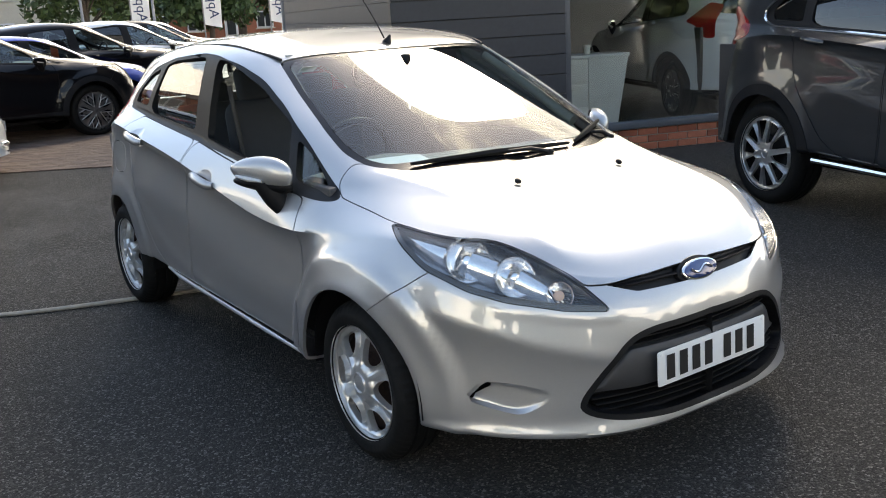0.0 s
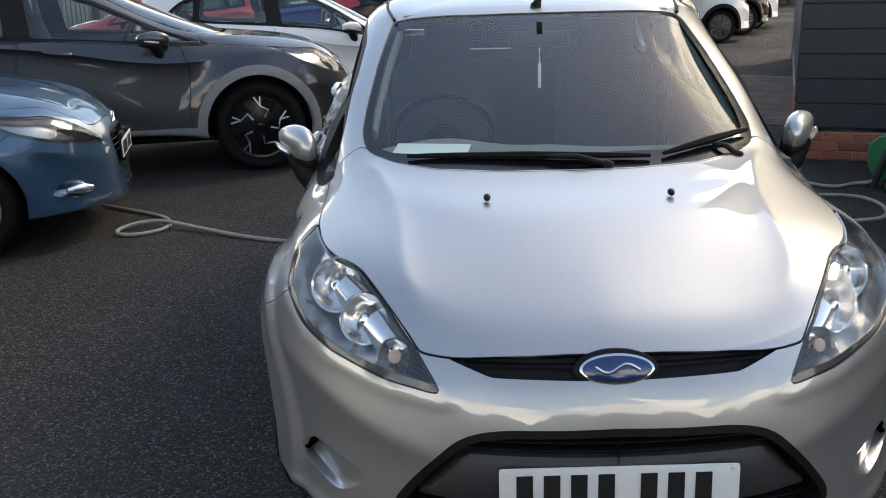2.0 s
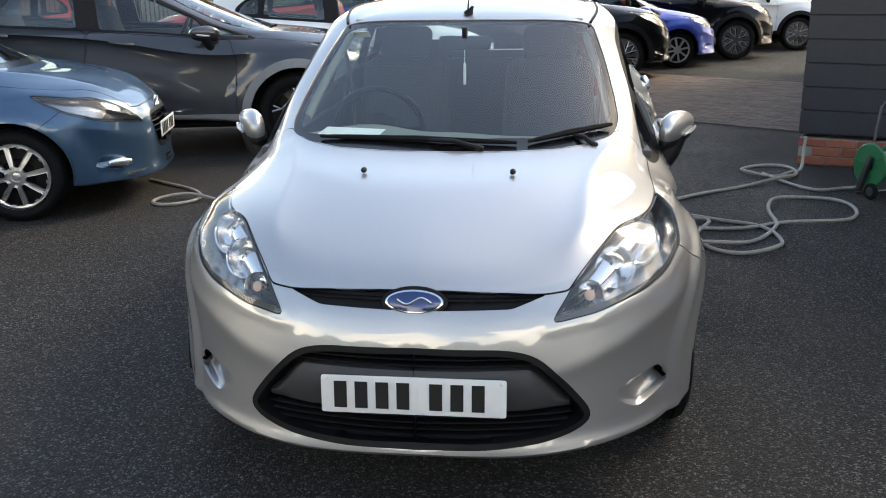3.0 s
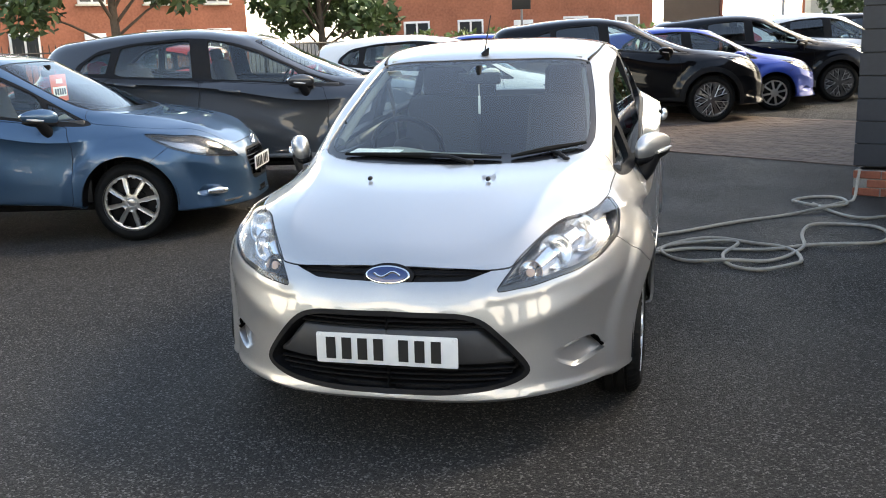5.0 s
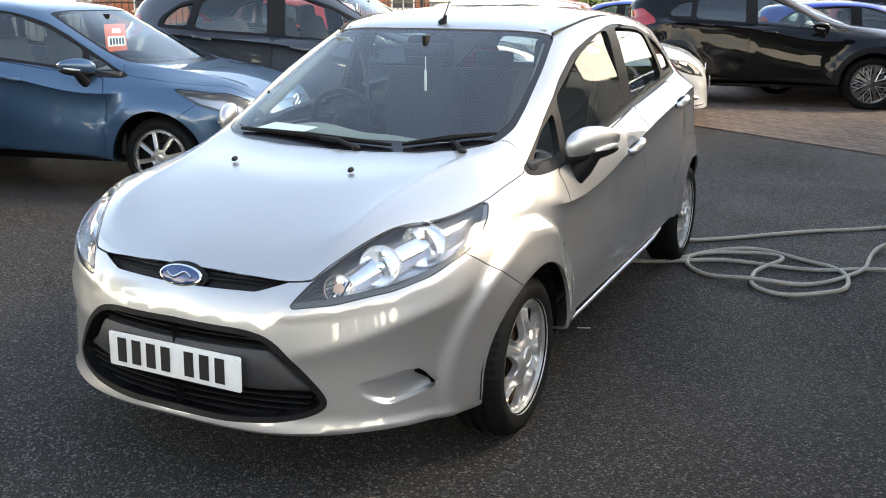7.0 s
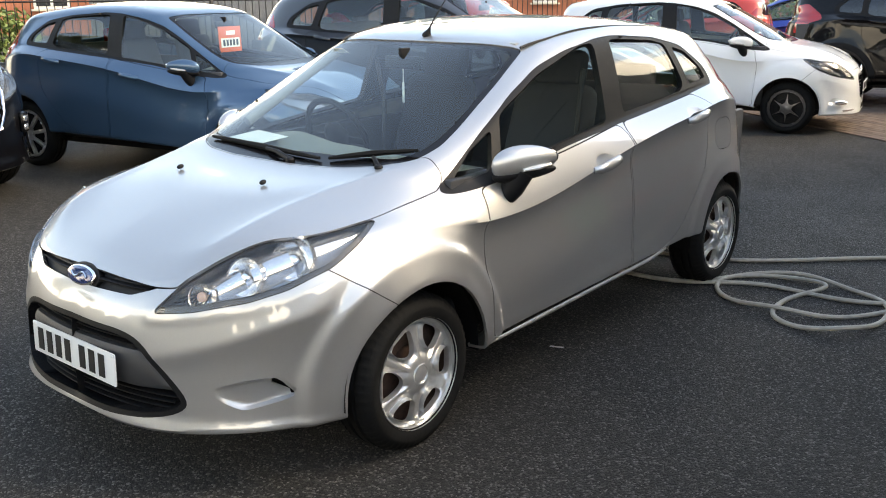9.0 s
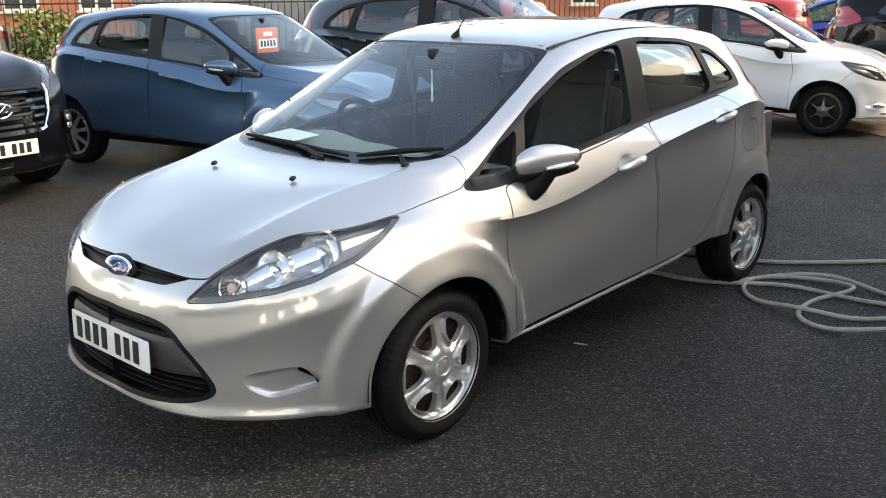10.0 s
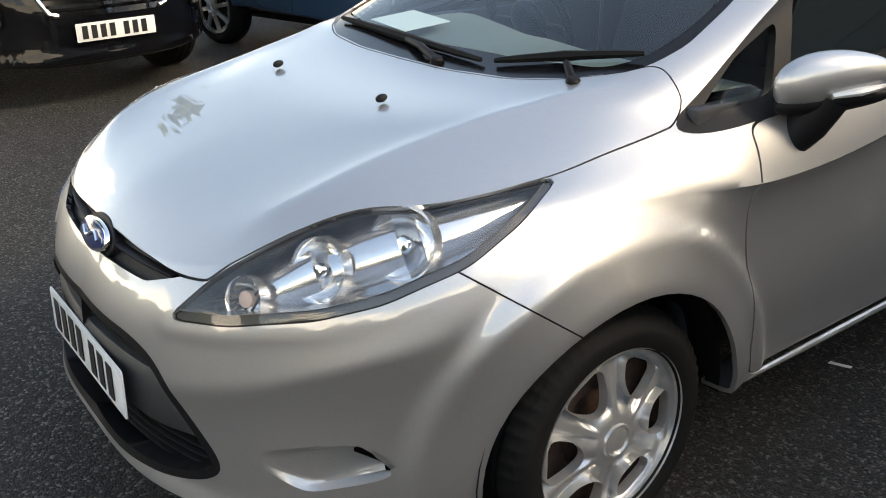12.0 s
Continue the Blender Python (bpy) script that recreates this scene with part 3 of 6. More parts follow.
def pchip(xs, ys):
    """A smooth monotone map through the pairs, straight beyond their ends."""
    xs, ys = np.array(xs, float), np.array(ys, float)
    h, d = np.diff(xs), np.diff(ys) / np.diff(xs)
    m = np.concatenate(([d[0]], [2 * a * b / (a + b) if a * b > 0 else 0 for a, b in zip(d, d[1:])], [d[-1]]))

    def f(x):
        x = np.asarray(x, float)
        i = np.clip(np.searchsorted(xs, x) - 1, 0, len(xs) - 2)
        t = (x - xs[i]) / h[i]
        v = ys[i] * (1 + 2 * t) * (1 - t)**2 + h[i] * m[i] * t * (1 - t)**2 + ys[i + 1] * t * t * (3 - 2 * t) + h[i] * m[i + 1] * t * t * (t - 1)
        v = np.where(x < xs[0], ys[0] + d[0] * (x - xs[0]), v)
        return np.where(x > xs[-1], ys[-1] + d[-1] * (x - xs[-1]), v)
    return f


# The rings with a higher shoulder line.
BODY_RING = np.array(RING, float)
for ring, heights in ((8, (.752, .876, .981, 1.005)), (7, (.738, .862, .967, .992)), (6, (.69, .81, .915, .94))):
    BODY_RING[ring, 5:9, 2] = heights


def faired(g):
    """The nose and front wings drawn fair: in polar measures, a low polynomial takes the place of the lofted surface; then the fold of the bumper is laid over it."""
    x, y, z = g[..., 0], g[..., 1], g[..., 2]
    turn, r = np.degrees(np.arctan2(.25 - y, x - .25)), np.hypot(x - .25, y - .25)
    high = np.interp(turn, (35, 60, 90), (.80, .76, .66))
    terms = lambda a, b: np.stack([((a - 50) / 75)**i * ((b - .5) / .3)**j for i in range(6) for j in range(5)], -1)
    use = (turn > -25) & (turn < 128) & (z < high + .03) & (z > .23) & (y < .6)
    k = np.linalg.lstsq(terms(turn[use], z[use]), r[use], rcond=None)[0]
    fair = np.where(use, terms(np.clip(turn, -25, 128), np.clip(z, .2, .83)) @ k, r)
    fold = pchip((45, 51.4, 58.3, 64.5, 71, 77, 90), (.625, .60, .572, .542, .508, .482, .44))(turn)
    fair += .011 * np.exp(-np.sqrt((z - fold)**2 + .010**2) / .042) * smooth(42, 54, turn) * smooth(92, 76, turn)
    w = smooth(-25, -8, turn) * smooth(128, 110, turn) * smooth(high + .02, high - .05, z) * smooth(.21, .26, z) * smooth(.58, .45, y)
    k = 1 + (fair - r) * w / r
    return np.stack((np.where(x < 1e-6, 0, .25 + (x - .25) * k), .25 + (y - .25) * k, z), -1)


def sculpt(g, row):
    """Panels worked into the lofted shell: sills, shoulder, wheel-arch blisters, bonnet creases and chin."""
    g = faired(g.copy())
    x, y, z = g[..., 0], g[..., 1], g[..., 2]
    on = g[row, :, 0] > .6
    s = np.interp(y, g[row, on, 1], g[row, on, 2])
    # the lower edge rises towards the sills
    low = pchip((-.6, -.35, .30, .42, 1.12, 1.63, 2.1, 2.4, 2.9), (.205, .212, .250, .268, .296, .312, .322, .30, .28))(y)
    low = .192 + (low - .192) * smooth(.30, .62, x)
    z[...] = np.where(z < low + .07, low + .07 - .07 * (low + .07 - z) / (low + .07 - .165), z)
    # doors: tilted above the shoulder, undercut below it, then swelling out again to the sill
    belt = pchip((.2, .42, .5, .97, 1.45, 2.2, 2.6), (.86, .862, .872, .941, .984, 1.045, 1.075))(y)
    wide = pchip((.2, .5, .9, 1.4, 2.0, 2.4, 2.6), (.846, .858, .866, .871, .869, .850, .828))(y)
    top = pchip((.2, .42, .6, 1.0, 1.45, 2.1, 2.5), (.745, .782, .792, .791, .784, .758, .733))(y)
    u, v = (z - s) / (belt - s), np.maximum(s - z, 0)
    swell = pchip((.3, .7, 1.12, 1.46, 1.73, 2.0), (.34, .348, .363, .403, .469, .60))(y)
    down = wide - .026 * (1 - np.exp(-v / .030)) + .021 * smooth(.06, .34, v) - .012 * np.clip((.42 - z) / .14, 0, 1.6)**2 + .006 * smooth(swell + .03, swell - .02, z)
    panel = np.where(z > s, wide - (wide - top) * (.72 * u + .28 * u * u), down)
    w = smooth(.20, .42, y) * smooth(2.56, 2.34, y) * smooth(.60, .70, x) * smooth(belt + .03, belt - .02, z) * smooth(low + .012, low + .045, z)
    x += (panel - x) * w
    # blisters round the wheels
    for ay, r, lift in ((0, .470, .020), (2.489, .455, .013)):
        d = np.hypot(y - ay, z - .28)
        x += lift * smooth(r + .012, r - .030, d) * smooth(.55, .72, x)
    # creases along the bonnet
    line = pchip((-.62, -.45, -.2, .04, .22), (.41, .468, .49, .535, .60))(y)
    z += .011 * np.exp(-np.sqrt((x - line)**2 + .007**2) / .030) * smooth(-.64, -.5, y) * smooth(.26, .12, y) * smooth(.66, .72, z)
    # the edge below the lamps
    under = np.full_like(x, 9.0)
    for a, b in zip(LAMP[:4], LAMP[1:5]):
        a, b = np.array(a), np.array(b)
        t = np.clip(((g - a) @ (b - a)) / ((b - a) @ (b - a)), 0, 1)
        under = np.minimum(under, np.linalg.norm(g - a - t[..., None] * (b - a), axis=-1))
    push = .004 * np.exp(-((under - .016) / .017)**2)
    x += push * .6
    y -= push * .8
    # the chin
    lip = .020 * np.exp(-((z - .222) / .026)**2) * smooth(-.20, -.45, y)
    y -= lip * smooth(.85, .35, x)
    x += lip * .6 * smooth(.25, .6, x)
    return g


class Warp:
    """From the small hatchback's measures to those of another car."""

    def __init__(self, ys=None, zs=None, wide=1.0, roof_back=0.0, tumble=1.0, hood=0.0, nose=0.0):
        self.fy = pchip((-.80, 0, .30, 1.0, 2.489, 3.2), ys or (-.80, 0, .30, 1.0, 2.489, 3.2))
        self.fz = pchip((.165, .30, .60, .86, 1.06, 1.437), zs or (.165, .30, .60, .86, 1.06, 1.437))
        self.wide, self.roof_back, self.tumble, self.hood, self.nose = wide, roof_back, tumble, hood, nose
        self.same = ys is None and zs is None

    def __call__(self, p):
        p = np.array(p, float)
        x, y, z = p[..., 0].copy(), p[..., 1].copy(), p[..., 2].copy()
        if self.same:
            return p
        y2 = y + self.roof_back * smooth(.95, 1.3, z) * smooth(1.4, 2.7, y)
        y2 = y2 + self.nose * smooth(.55, .85, z) * smooth(.2, -.7, y)
        z2 = z + self.hood * smooth(.45, -.2, y) * smooth(.5, .75, z)
        x2 = x * self.wide * (1 + (self.tumble - 1) * smooth(.95, 1.35, z))
        return np.stack((x2, self.fy(y2), self.fz(z2)), -1)

    def side(self, pts):
        q = self([(0.7, a, b) for a, b in pts])
        return q[:, 1:]

    def top(self, pts, z):
        q = self([(a, b, c) for (a, b), c in zip(pts, z)])
        return np.stack((np.where(np.array(pts)[:, 0] < 0, -.05, q[:, 0]), q[:, 1]), 1)

    def front(self, pts):
        q = self([(a, -.7, b) for a, b in pts])
        return q[:, [0, 2]]


def from_edge(poly, x, z):
    """The distance of a point from an outline."""
    a, b = poly, np.roll(poly, -1, 0)
    d = b - a
    t = np.clip((((x, z) - a) * d).sum(1) / ((d * d).sum(1) + 1e-12), 0, 1)
    return float(np.hypot(*(a + d * t[:, None] - (x, z)).T).min())


WHEELS = {}


def wheel(parent, at, left, r, rim_r, width, style, rim_mat, back_mat=None, n_win=6):
    """A tyre with its rim; style gives the openings of the rim."""
    m = Matrix.Translation(at) @ (Matrix() if left else Matrix.Rotation(math.pi, 4, "Z"))
    key = (r, rim_r, width, style["label"], rim_mat.name)
    if key in WHEELS:
        first = WHEELS[key]
        tyre = new("wheel", first.data)
        tyre.parent, tyre.matrix_local = parent, m
        tagged(tyre, first["label"])
        for o in first.children:
            c = new(o.name.split(".")[0], o.data)
            c.parent = tyre
            if "label" in o:
                tagged(c, o["label"])
            for q in o.children:
                new(q.name.split(".")[0], q.data).parent = c
        return tyre
    w = width / 2
    s = r - rim_r
    prof = [(-w, rim_r), (-w - .004, rim_r + .35 * s), (-w + .006, r - .028), (-w + .022, r - .006), (-w * .55, r), (-w * .52, r - .008), (-w * .42, r - .008), (-w * .39, r + .001),
            (-w * .1, r + .001), (-w * .07, r - .008), (w * .07, r - .008), (w * .1, r + .001), (w * .39, r + .001), (w * .42, r - .008), (w * .52, r - .008), (w * .55, r),
            (w - .022, r - .006), (w - .014, r - .012), (w - .010, r - .013), (w + .002, r - .034), (w + .005, r - .038), (w + .007, rim_r + .45 * s), (w + .001, rim_r + .12 * s), (w - .008, rim_r)]
    bm = lathe(prof, 168 if style.get("sipes") else 64)
    if style.get("sipes"):  # cuts across the tread's shoulders
        for v in bm.verts:
            d = math.hypot(v.co.y, v.co.z)
            if d > r - .030 and abs(v.co.x) > w * .5 and round(math.atan2(v.co.z, v.co.y) / (2 * math.pi) * 168) % 3 == 0:
                v.co.y, v.co.z = v.co.y * (d - .0045) / d, v.co.z * (d - .0045) / d
    tyre = part("wheel", bm, rubber, parent, "black rubber road tyre", 50)
    tyre.matrix_local = m
    WHEELS[key] = tyre
    # rim face: a polar sheet, dished, with openings cut out
    rr = np.concatenate((np.linspace(.0, .9, 22), [.94, .97, 1.0]))
    th = np.linspace(0, 2 * math.pi, 193 if style.get("facet") else 97)
    hollow_at = lambda a, t: style.get("facet", 0) * float(smooth(.47, .33, abs((t - style.get("turn", 0)) * n_win / (2 * math.pi) % 1 - .5) * 2 * math.pi / n_win) * smooth(.28, .40, a) * smooth(.965, .90, a))
    dish = style.get("dish", .012)
    g = []
    for a in rr:
        xx = w - .012 + dish * math.cos(a * 3.0) * (1 if a < .9 else .95) + (.006 if a > .93 else 0) - (.008 if a < .12 else 0)
        g.append([(xx - hollow_at(a, t) + style.get("ridge", 0) * math.cos(n_win * t) * math.exp(-((a - .5) / .25)**2), a * rim_r * 1.02 * math.cos(t), a * rim_r * 1.02 * math.sin(t)) for t in th])
    sh = Shell(np.array(g))
    for k in range(n_win):
        c = 2 * math.pi * (k + .5) / n_win + style.get("turn", 0)
        for win in style["windows"]:
            poly = fillet([(rim_r * a * math.cos(c + b), rim_r * a * math.sin(c + b)) for a, b in win], rim_r * style.get("round", .09), 3)
            sh.cut("hole", poly, SIDE, lambda q: True)
    rim = part("rim", sh.take("body", (1,), lip=.022, weld=False), rim_mat, tyre, style.get("label", ""), 35)
    if "inlay" in style:  # bright machined lines along the openings
        for k in range(n_win):
            c = 2 * math.pi * (k + .5) / n_win + style.get("turn", 0)
            for win in style["inlay"]:
                pts = [(w - .008 + dish * math.cos(a * 3.0), rim_r * a * math.cos(c + b), rim_r * a * math.sin(c + b)) for a, b in win]
                part("inlay", tube(pts, rim_r * .028, 6), alloy, rim)
    bm = lathe([(w - .075, 0), (w - .075, rim_r * .45), (w - .06, rim_r * .5), (w - .07, rim_r * .95), (w - .03, rim_r * .96)], 40)
    part("wheel_disc", bm, back_mat or black_plastic, tyre)
    part("centre_cap", lathe([(w + dish - .012, 0), (w + dish - .010, .022), (w + dish - .014, .03), (w + dish - .03, .031)], 24), style.get("cap", rim_mat), tyre)
    part("cap_ring", lathe([(w + dish - .016, .031), (w + dish - .009, .033), (w + dish - .009, .037), (w + dish - .018, .040)], 28), style.get("cap", rim_mat), tyre)
    return tyre


STYLE_COVER = dict(windows=[[(.46, -.13), (.62, -.31), (.84, -.33), (.90, -.23), (.90, .23), (.84, .33), (.62, .31), (.46, .13)]], round=.07, ridge=.003, facet=.013, sipes=True, turn=.5236, dish=.016, label="silver six-spoke plastic wheel cover")
STYLE_EIGHT = dict(windows=[[(.30, -.20), (.60, -.26), (.90, -.31), (.93, 0), (.90, .31), (.60, .26), (.30, .20)]], round=.05, turn=.2, label="bright eight-spoke alloy rim")
STYLE_FIVE_TWIN = dict(windows=[[(.30, -.34), (.90, -.56), (.93, -.12), (.42, -.05)], [(.30, .34), (.42, .05), (.93, .12), (.90, .56)]], round=.04, turn=.2, label="bright twin-spoke alloy rim")
STYLE_STAR = dict(inlay=[[(.22, 0), (.62, -.30), (.92, -.36)], [(.22, 0), (.62, .30), (.92, .36)], [(.62, -.30), (.93, -.06)], [(.62, .30), (.93, .06)]], windows=[[(.26, -.24), (.60, -.52), (.90, -.44), (.66, -.08)], [(.26, .24), (.66, .08), (.90, .44), (.60, .52)], [(.74, -.03), (.94, -.3), (.94, .3), (.74, .03)]], round=.02, turn=.1, label="dark machined star-pattern alloy rim")
STYLE_AERO = dict(windows=[[(.50, -.30), (.86, -.20), (.86, .30), (.62, .36)]], inlay=[[(.30, 0), (.55, -.05), (.62, .42), (.90, .40)], [(.62, .42), (.90, .62)]], round=.05, turn=.5, label="black five-spoke alloy rim with bright lines")
STYLE_FIVE = dict(windows=[[(.30, -.34), (.90, -.54), (.94, 0), (.90, .54), (.30, .34)]], round=.06, turn=.5, label="black and silver five-spoke alloy rim")


def number_plate(parent, at):
    """A plate with seven plain bars in place of its characters."""
    p = part("number_plate", slab(fillet([(-.26, -.0555), (.26, -.0555), (.26, .0555), (-.26, .0555)], .008, 3), ((1, 0, 0), (0, 0, 1)), .004, bevel=.001), white_plastic, parent, "white plate with plain black bars")
    p.matrix_local = at
    x = -.205
    for i in range(7):
        b = boxes(dict(size=(.036, .002, .079), at=(x, -.006, 0), bevel=.0006, seg=1))
        part("bar", b, ink, p)
        x += .059 if i != 3 else .092
    for sx in (-.245, .245):
        part("screw", moved(lathe([(0, 0), (.003, .001), (.002, .006), (0, .0065)], 10), Matrix.Translation((sx, -.004, .046)) @ Matrix.Rotation(-math.pi / 2, 4, "Z")), white_plastic, p)
    return p


def mirror_unit(parent, W, body_mat, left):
    """A door mirror: painted shell, black foot, indicator and glass."""
    s = 1 if left else -1
    c = W([(.853, .588, .944)])[0]

    def egg(rx, ry, rz, cut):
        bm = bmesh.new()
        bmesh.ops.create_uvsphere(bm, u_segments=28, v_segments=16, radius=1)
        for v in bm.verts:
            x, y, z = v.co
            taper = 1 - .28 * x
            y2 = max(min(y, cut), -1)
            v.co = Vector((x * rx, y2 * ry * taper + 1.1 * x * rx, (abs(z)**.85) * (1 if z > 0 else -1) * rz * taper + .012 * x))
        for f in bm.faces:
            f.smooth = True
        return bm
    shell = part("mirror_housing", moved(egg(.078, .080, .062, .35), Matrix.Translation((c[0] + .012, c[1], c[2])) if left else Matrix.Translation((-(c[0] + .012), c[1], c[2])) @ Matrix.Diagonal((-1, 1, 1, 1))), body_mat, parent, "rounded door mirror housing")
    bm = moved(egg(.072, .02, .052, .9), Matrix.Translation((s * (c[0] + .012), c[1] + .034, c[2])) @ Matrix.Diagonal((s, 1, 1, 1)))
    part("mirror_glass", bm, chrome, shell)
    bm = moved(egg(.077, .072, .030, .3), Matrix.Translation((s * (c[0] + .010), c[1] + .002, c[2] - .042)) @ Matrix.Diagonal((s, 1, 1, 1)))
    part("mirror_base", bm, black_plastic, shell)
    foot = tube([(s * (c[0] + .0), c[1] - .01, c[2] - .035), (s * (c[0] - .025), c[1] - .035, c[2] - .10), (s * (c[0] - .048), c[1] - .055, c[2] - .16)], [.050, .046, .026], 14)
    part("mirror_foot", foot, black_plastic, shell)
    bm = tube([(s * (c[0] + .036), c[1] - .050, c[2] - .024), (s * (c[0] + .066), c[1] + .002, c[2] - .017), (s * (c[0] + .090), c[1] + .052, c[2] - .008)], [.006, .010, .006], 8)
    part("indicator_lens", bm, plastic_clear, shell)
    return shell


lamp_plate = plain("lamp_plate", (.40, .40, .405), .22, .85, vary=.35, grain=14)
plastic_clear = plain("clear_plastic", (.55, .54, .52), .15, .3, coat=1.0, vary=.05)


def handle(parent, W, y, z, mat, left):
    """A door handle: a bowed bar over a dished recess."""
    s = 1 if left else -1
    x = W([(.868, y, z)])[0]
    pts = [(s * (x[0] + o), x[1] + d, x[2] + d * .12) for d, o in ((-.098, .0), (-.08, .016), (-.03, .022), (.03, .022), (.08, .016), (.098, .0))]
    bm = tube(pts, [.012, .017, .019, .019, .017, .012], 10)
    for v in bm.verts:
        v.co.z = x[2] + (v.co.z - x[2]) * 1.15
    return part("door_handle", bm, mat, parent)


def evened(bm, flat_pane=False):
    """A side pane bent one way only, like rolled glass, or quite flat."""
    q = np.array([v.co for v in bm.verts])
    if flat_pane:
        side = 1 if q[0, 0] > 0 else -1
        lean = q[:, 0] * side - .15 * q[:, 1] + .55 * q[:, 2]
        for v in bm.verts:
            v.co.x = side * (lean.mean() + .15 * v.co.y - .55 * v.co.z)
        return bm
    y, z = q[:, 1] - q[:, 1].mean(), q[:, 2] - q[:, 2].mean()
    a = np.stack((np.ones_like(y), y, z, z * z), 1)
    x = a @ np.linalg.lstsq(a, q[:, 0], rcond=None)[0]
    for v, k, h in zip(bm.verts, x, z):
        v.co.x = k - math.copysign(.07 * h, k)
    return bm


def rolled(ob):
    """A windscreen bent as one even sheet, with the normals of that sheet."""
    q = np.array([v.co for v in ob.data.vertices])
    x, z, mid = q[:, 0], q[:, 2], q[:, 2].mean()
    u, w = x * x, z - mid
    a = np.stack((np.ones_like(u), u, u * u, w, w * w, u * w, u * w * w), 1)
    k = np.linalg.lstsq(a, q[:, 1], rcond=None)[0]
    for v, y in zip(ob.data.vertices, a @ k):
        v.co.y = y
    du, dw = k[1] + 2 * k[2] * u + k[5] * w + k[6] * w * w, k[3] + 2 * k[4] * w + k[5] * u + 2 * k[6] * u * w
    n = np.stack((2 * x * du, -np.ones_like(u), dw), 1)
    ob.data.normals_split_custom_set_from_vertices((n / np.linalg.norm(n, axis=1)[:, None]).tolist())
    return ob


def make_car(name, at, W, mat, label, front="hatch", glass=None, rear_glass=None, dress=None, wheels=None, hero=False, cladding=None, category="car", trim=None, group="parked cars", handles=None, nu=110, step=.05, plate=True, lamps=None, grille=None):
    """A five-door car: panels cut from one lofted shell, glass, lamps, wheels and cabin."""
    car = thing(name, at, label, category, group)
    glass, rear_glass, trim = glass or side_glass, rear_glass or glass or side_glass, trim or black_plastic
    starts = []
    grid = loft(BODY_RING, nu, step, starts)
    grid = W(sculpt(grid, starts[8]))
    wr = wheels or dict(r=.28, rim=.2, width=.19, style=STYLE_COVER, mat=hubcap_silver, n=6)
    axle_f, axle_r = W([(.8, 0, .28)])[0], W([(.8, 2.489, .28)])[0]
    hubz = wr["r"] - .003
    arch_r = wr["r"] + .055
    # flared arches
    for ay, lift in ((axle_f[1], .012), (axle_r[1], .010)):
        d = np.hypot(grid[..., 1] - ay, grid[..., 2] - hubz)
        grid[..., 0] += lift * np.exp(-((d - arch_r) / .045)**2) * smooth(.55, .75, grid[..., 0])
    sh = Shell(grid)
    on_side = lambda c: c.x > .42 and -.9 < c.y
    zt = lambda pts, zz: W.top(pts, zz)
    hood_z = [.675, .672, .663, .67, .68, .74, .776, .80, .80, .815, .83, .85, .866, .87, .91, .94, .965, .97, .96, .944, .936, .93, .93]
    hood = fillet(zt(HOOD, hood_z), .05, 3)
    z_nose, y_cowl, z_cowl, y_roof = W([(0, 0, .60)])[0][2], W([(0, .45, .9)])[0][1], W([(0, .1, .87)])[0][2], W([(0, 1.2, 1.3)])[0][1]
    y_back, z_back, y_front, y_tail = W([(0, 2.55, 1.3)])[0][1] - .02, W([(0, 3, 1.03)])[0][2] - .1, W([(0, -.2, .5)])[0][1], W([(0, 2.5, .9)])[0][1]
    top_front = lambda c: c.z > z_nose and c.y < y_cowl
    sh.cut("gap", grow(hood, .0015), TOP, top_front)
    sh.cut("hood", grow(hood, -.0020), TOP, top_front)
    screen_zone = lambda c: c.z > z_cowl and c.y < y_roof
    cowl_z = [.93, .93, .936, .944, .96, .974, 1.0, 1.07, 1.2, 1.31, 1.318, 1.33, 1.338, 1.338]
    sh.cut("frit", fillet(zt(COWL, cowl_z), .03, 3), TOP, screen_zone)
    screen_z = [.98, .98, .98, .985, 1.02, 1.07, 1.19, 1.305, 1.31, 1.32, 1.32]
    sh.cut("screen", fillet(zt(SCREEN, screen_z), .04, 4), TOP, screen_zone)
    rear_zone = lambda c: c.y > y_back and c.z > z_back
    q = W([(a, 2.9, b) for a, b in TAILGATE_GLASS])[:, [0, 2]]
    sh.cut("tailgate_glass", fillet(q, .05, 3), FRONT, rear_zone)
    # side panels and windows
    for nm, pts in (("front_door", DOOR_FRONT), ("rear_door", DOOR_REAR)):
        q = fillet(W.side(pts), .05, 4)
        sh.cut("gap", q, SIDE, on_side)
        sh.cut(nm, grow(q, -.005), SIDE, on_side)
    sh.cut("gap", W.side(SEAM_BUMPER), SIDE, lambda c: c.x > .5 and c.y < .3)
    sh.cut("window_trim", fillet(W.side(WINDOWS), .06, 4), SIDE, on_side)
    for nm, pts in (("quarter_light", GLASS_TRI), ("front_window", GLASS_FRONT), ("rear_window", GLASS_REAR), ("rear_quarter_light", GLASS_QUARTER)):
        sh.cut(nm, fillet(W.side(pts), .03, 3), SIDE, on_side)
    # openings for the wheels
    for i, ay in enumerate((axle_f[1], axle_r[1])):
        arc = [(ay + arch_r * math.cos(t) * (1.0), hubz + arch_r * math.sin(t)) for t in np.linspace(-.75, math.pi + .75, 40)]
        if cladding:
            sh.cut("cladding", [(ay + (arch_r + .075) * math.cos(t), hubz + (arch_r + .075) * math.sin(t)) for t in np.linspace(-.75, math.pi + .75, 40)], SIDE, lambda c: c.x > .3)
        sh.cut("arch", arc, SIDE, lambda c: c.x > .3)
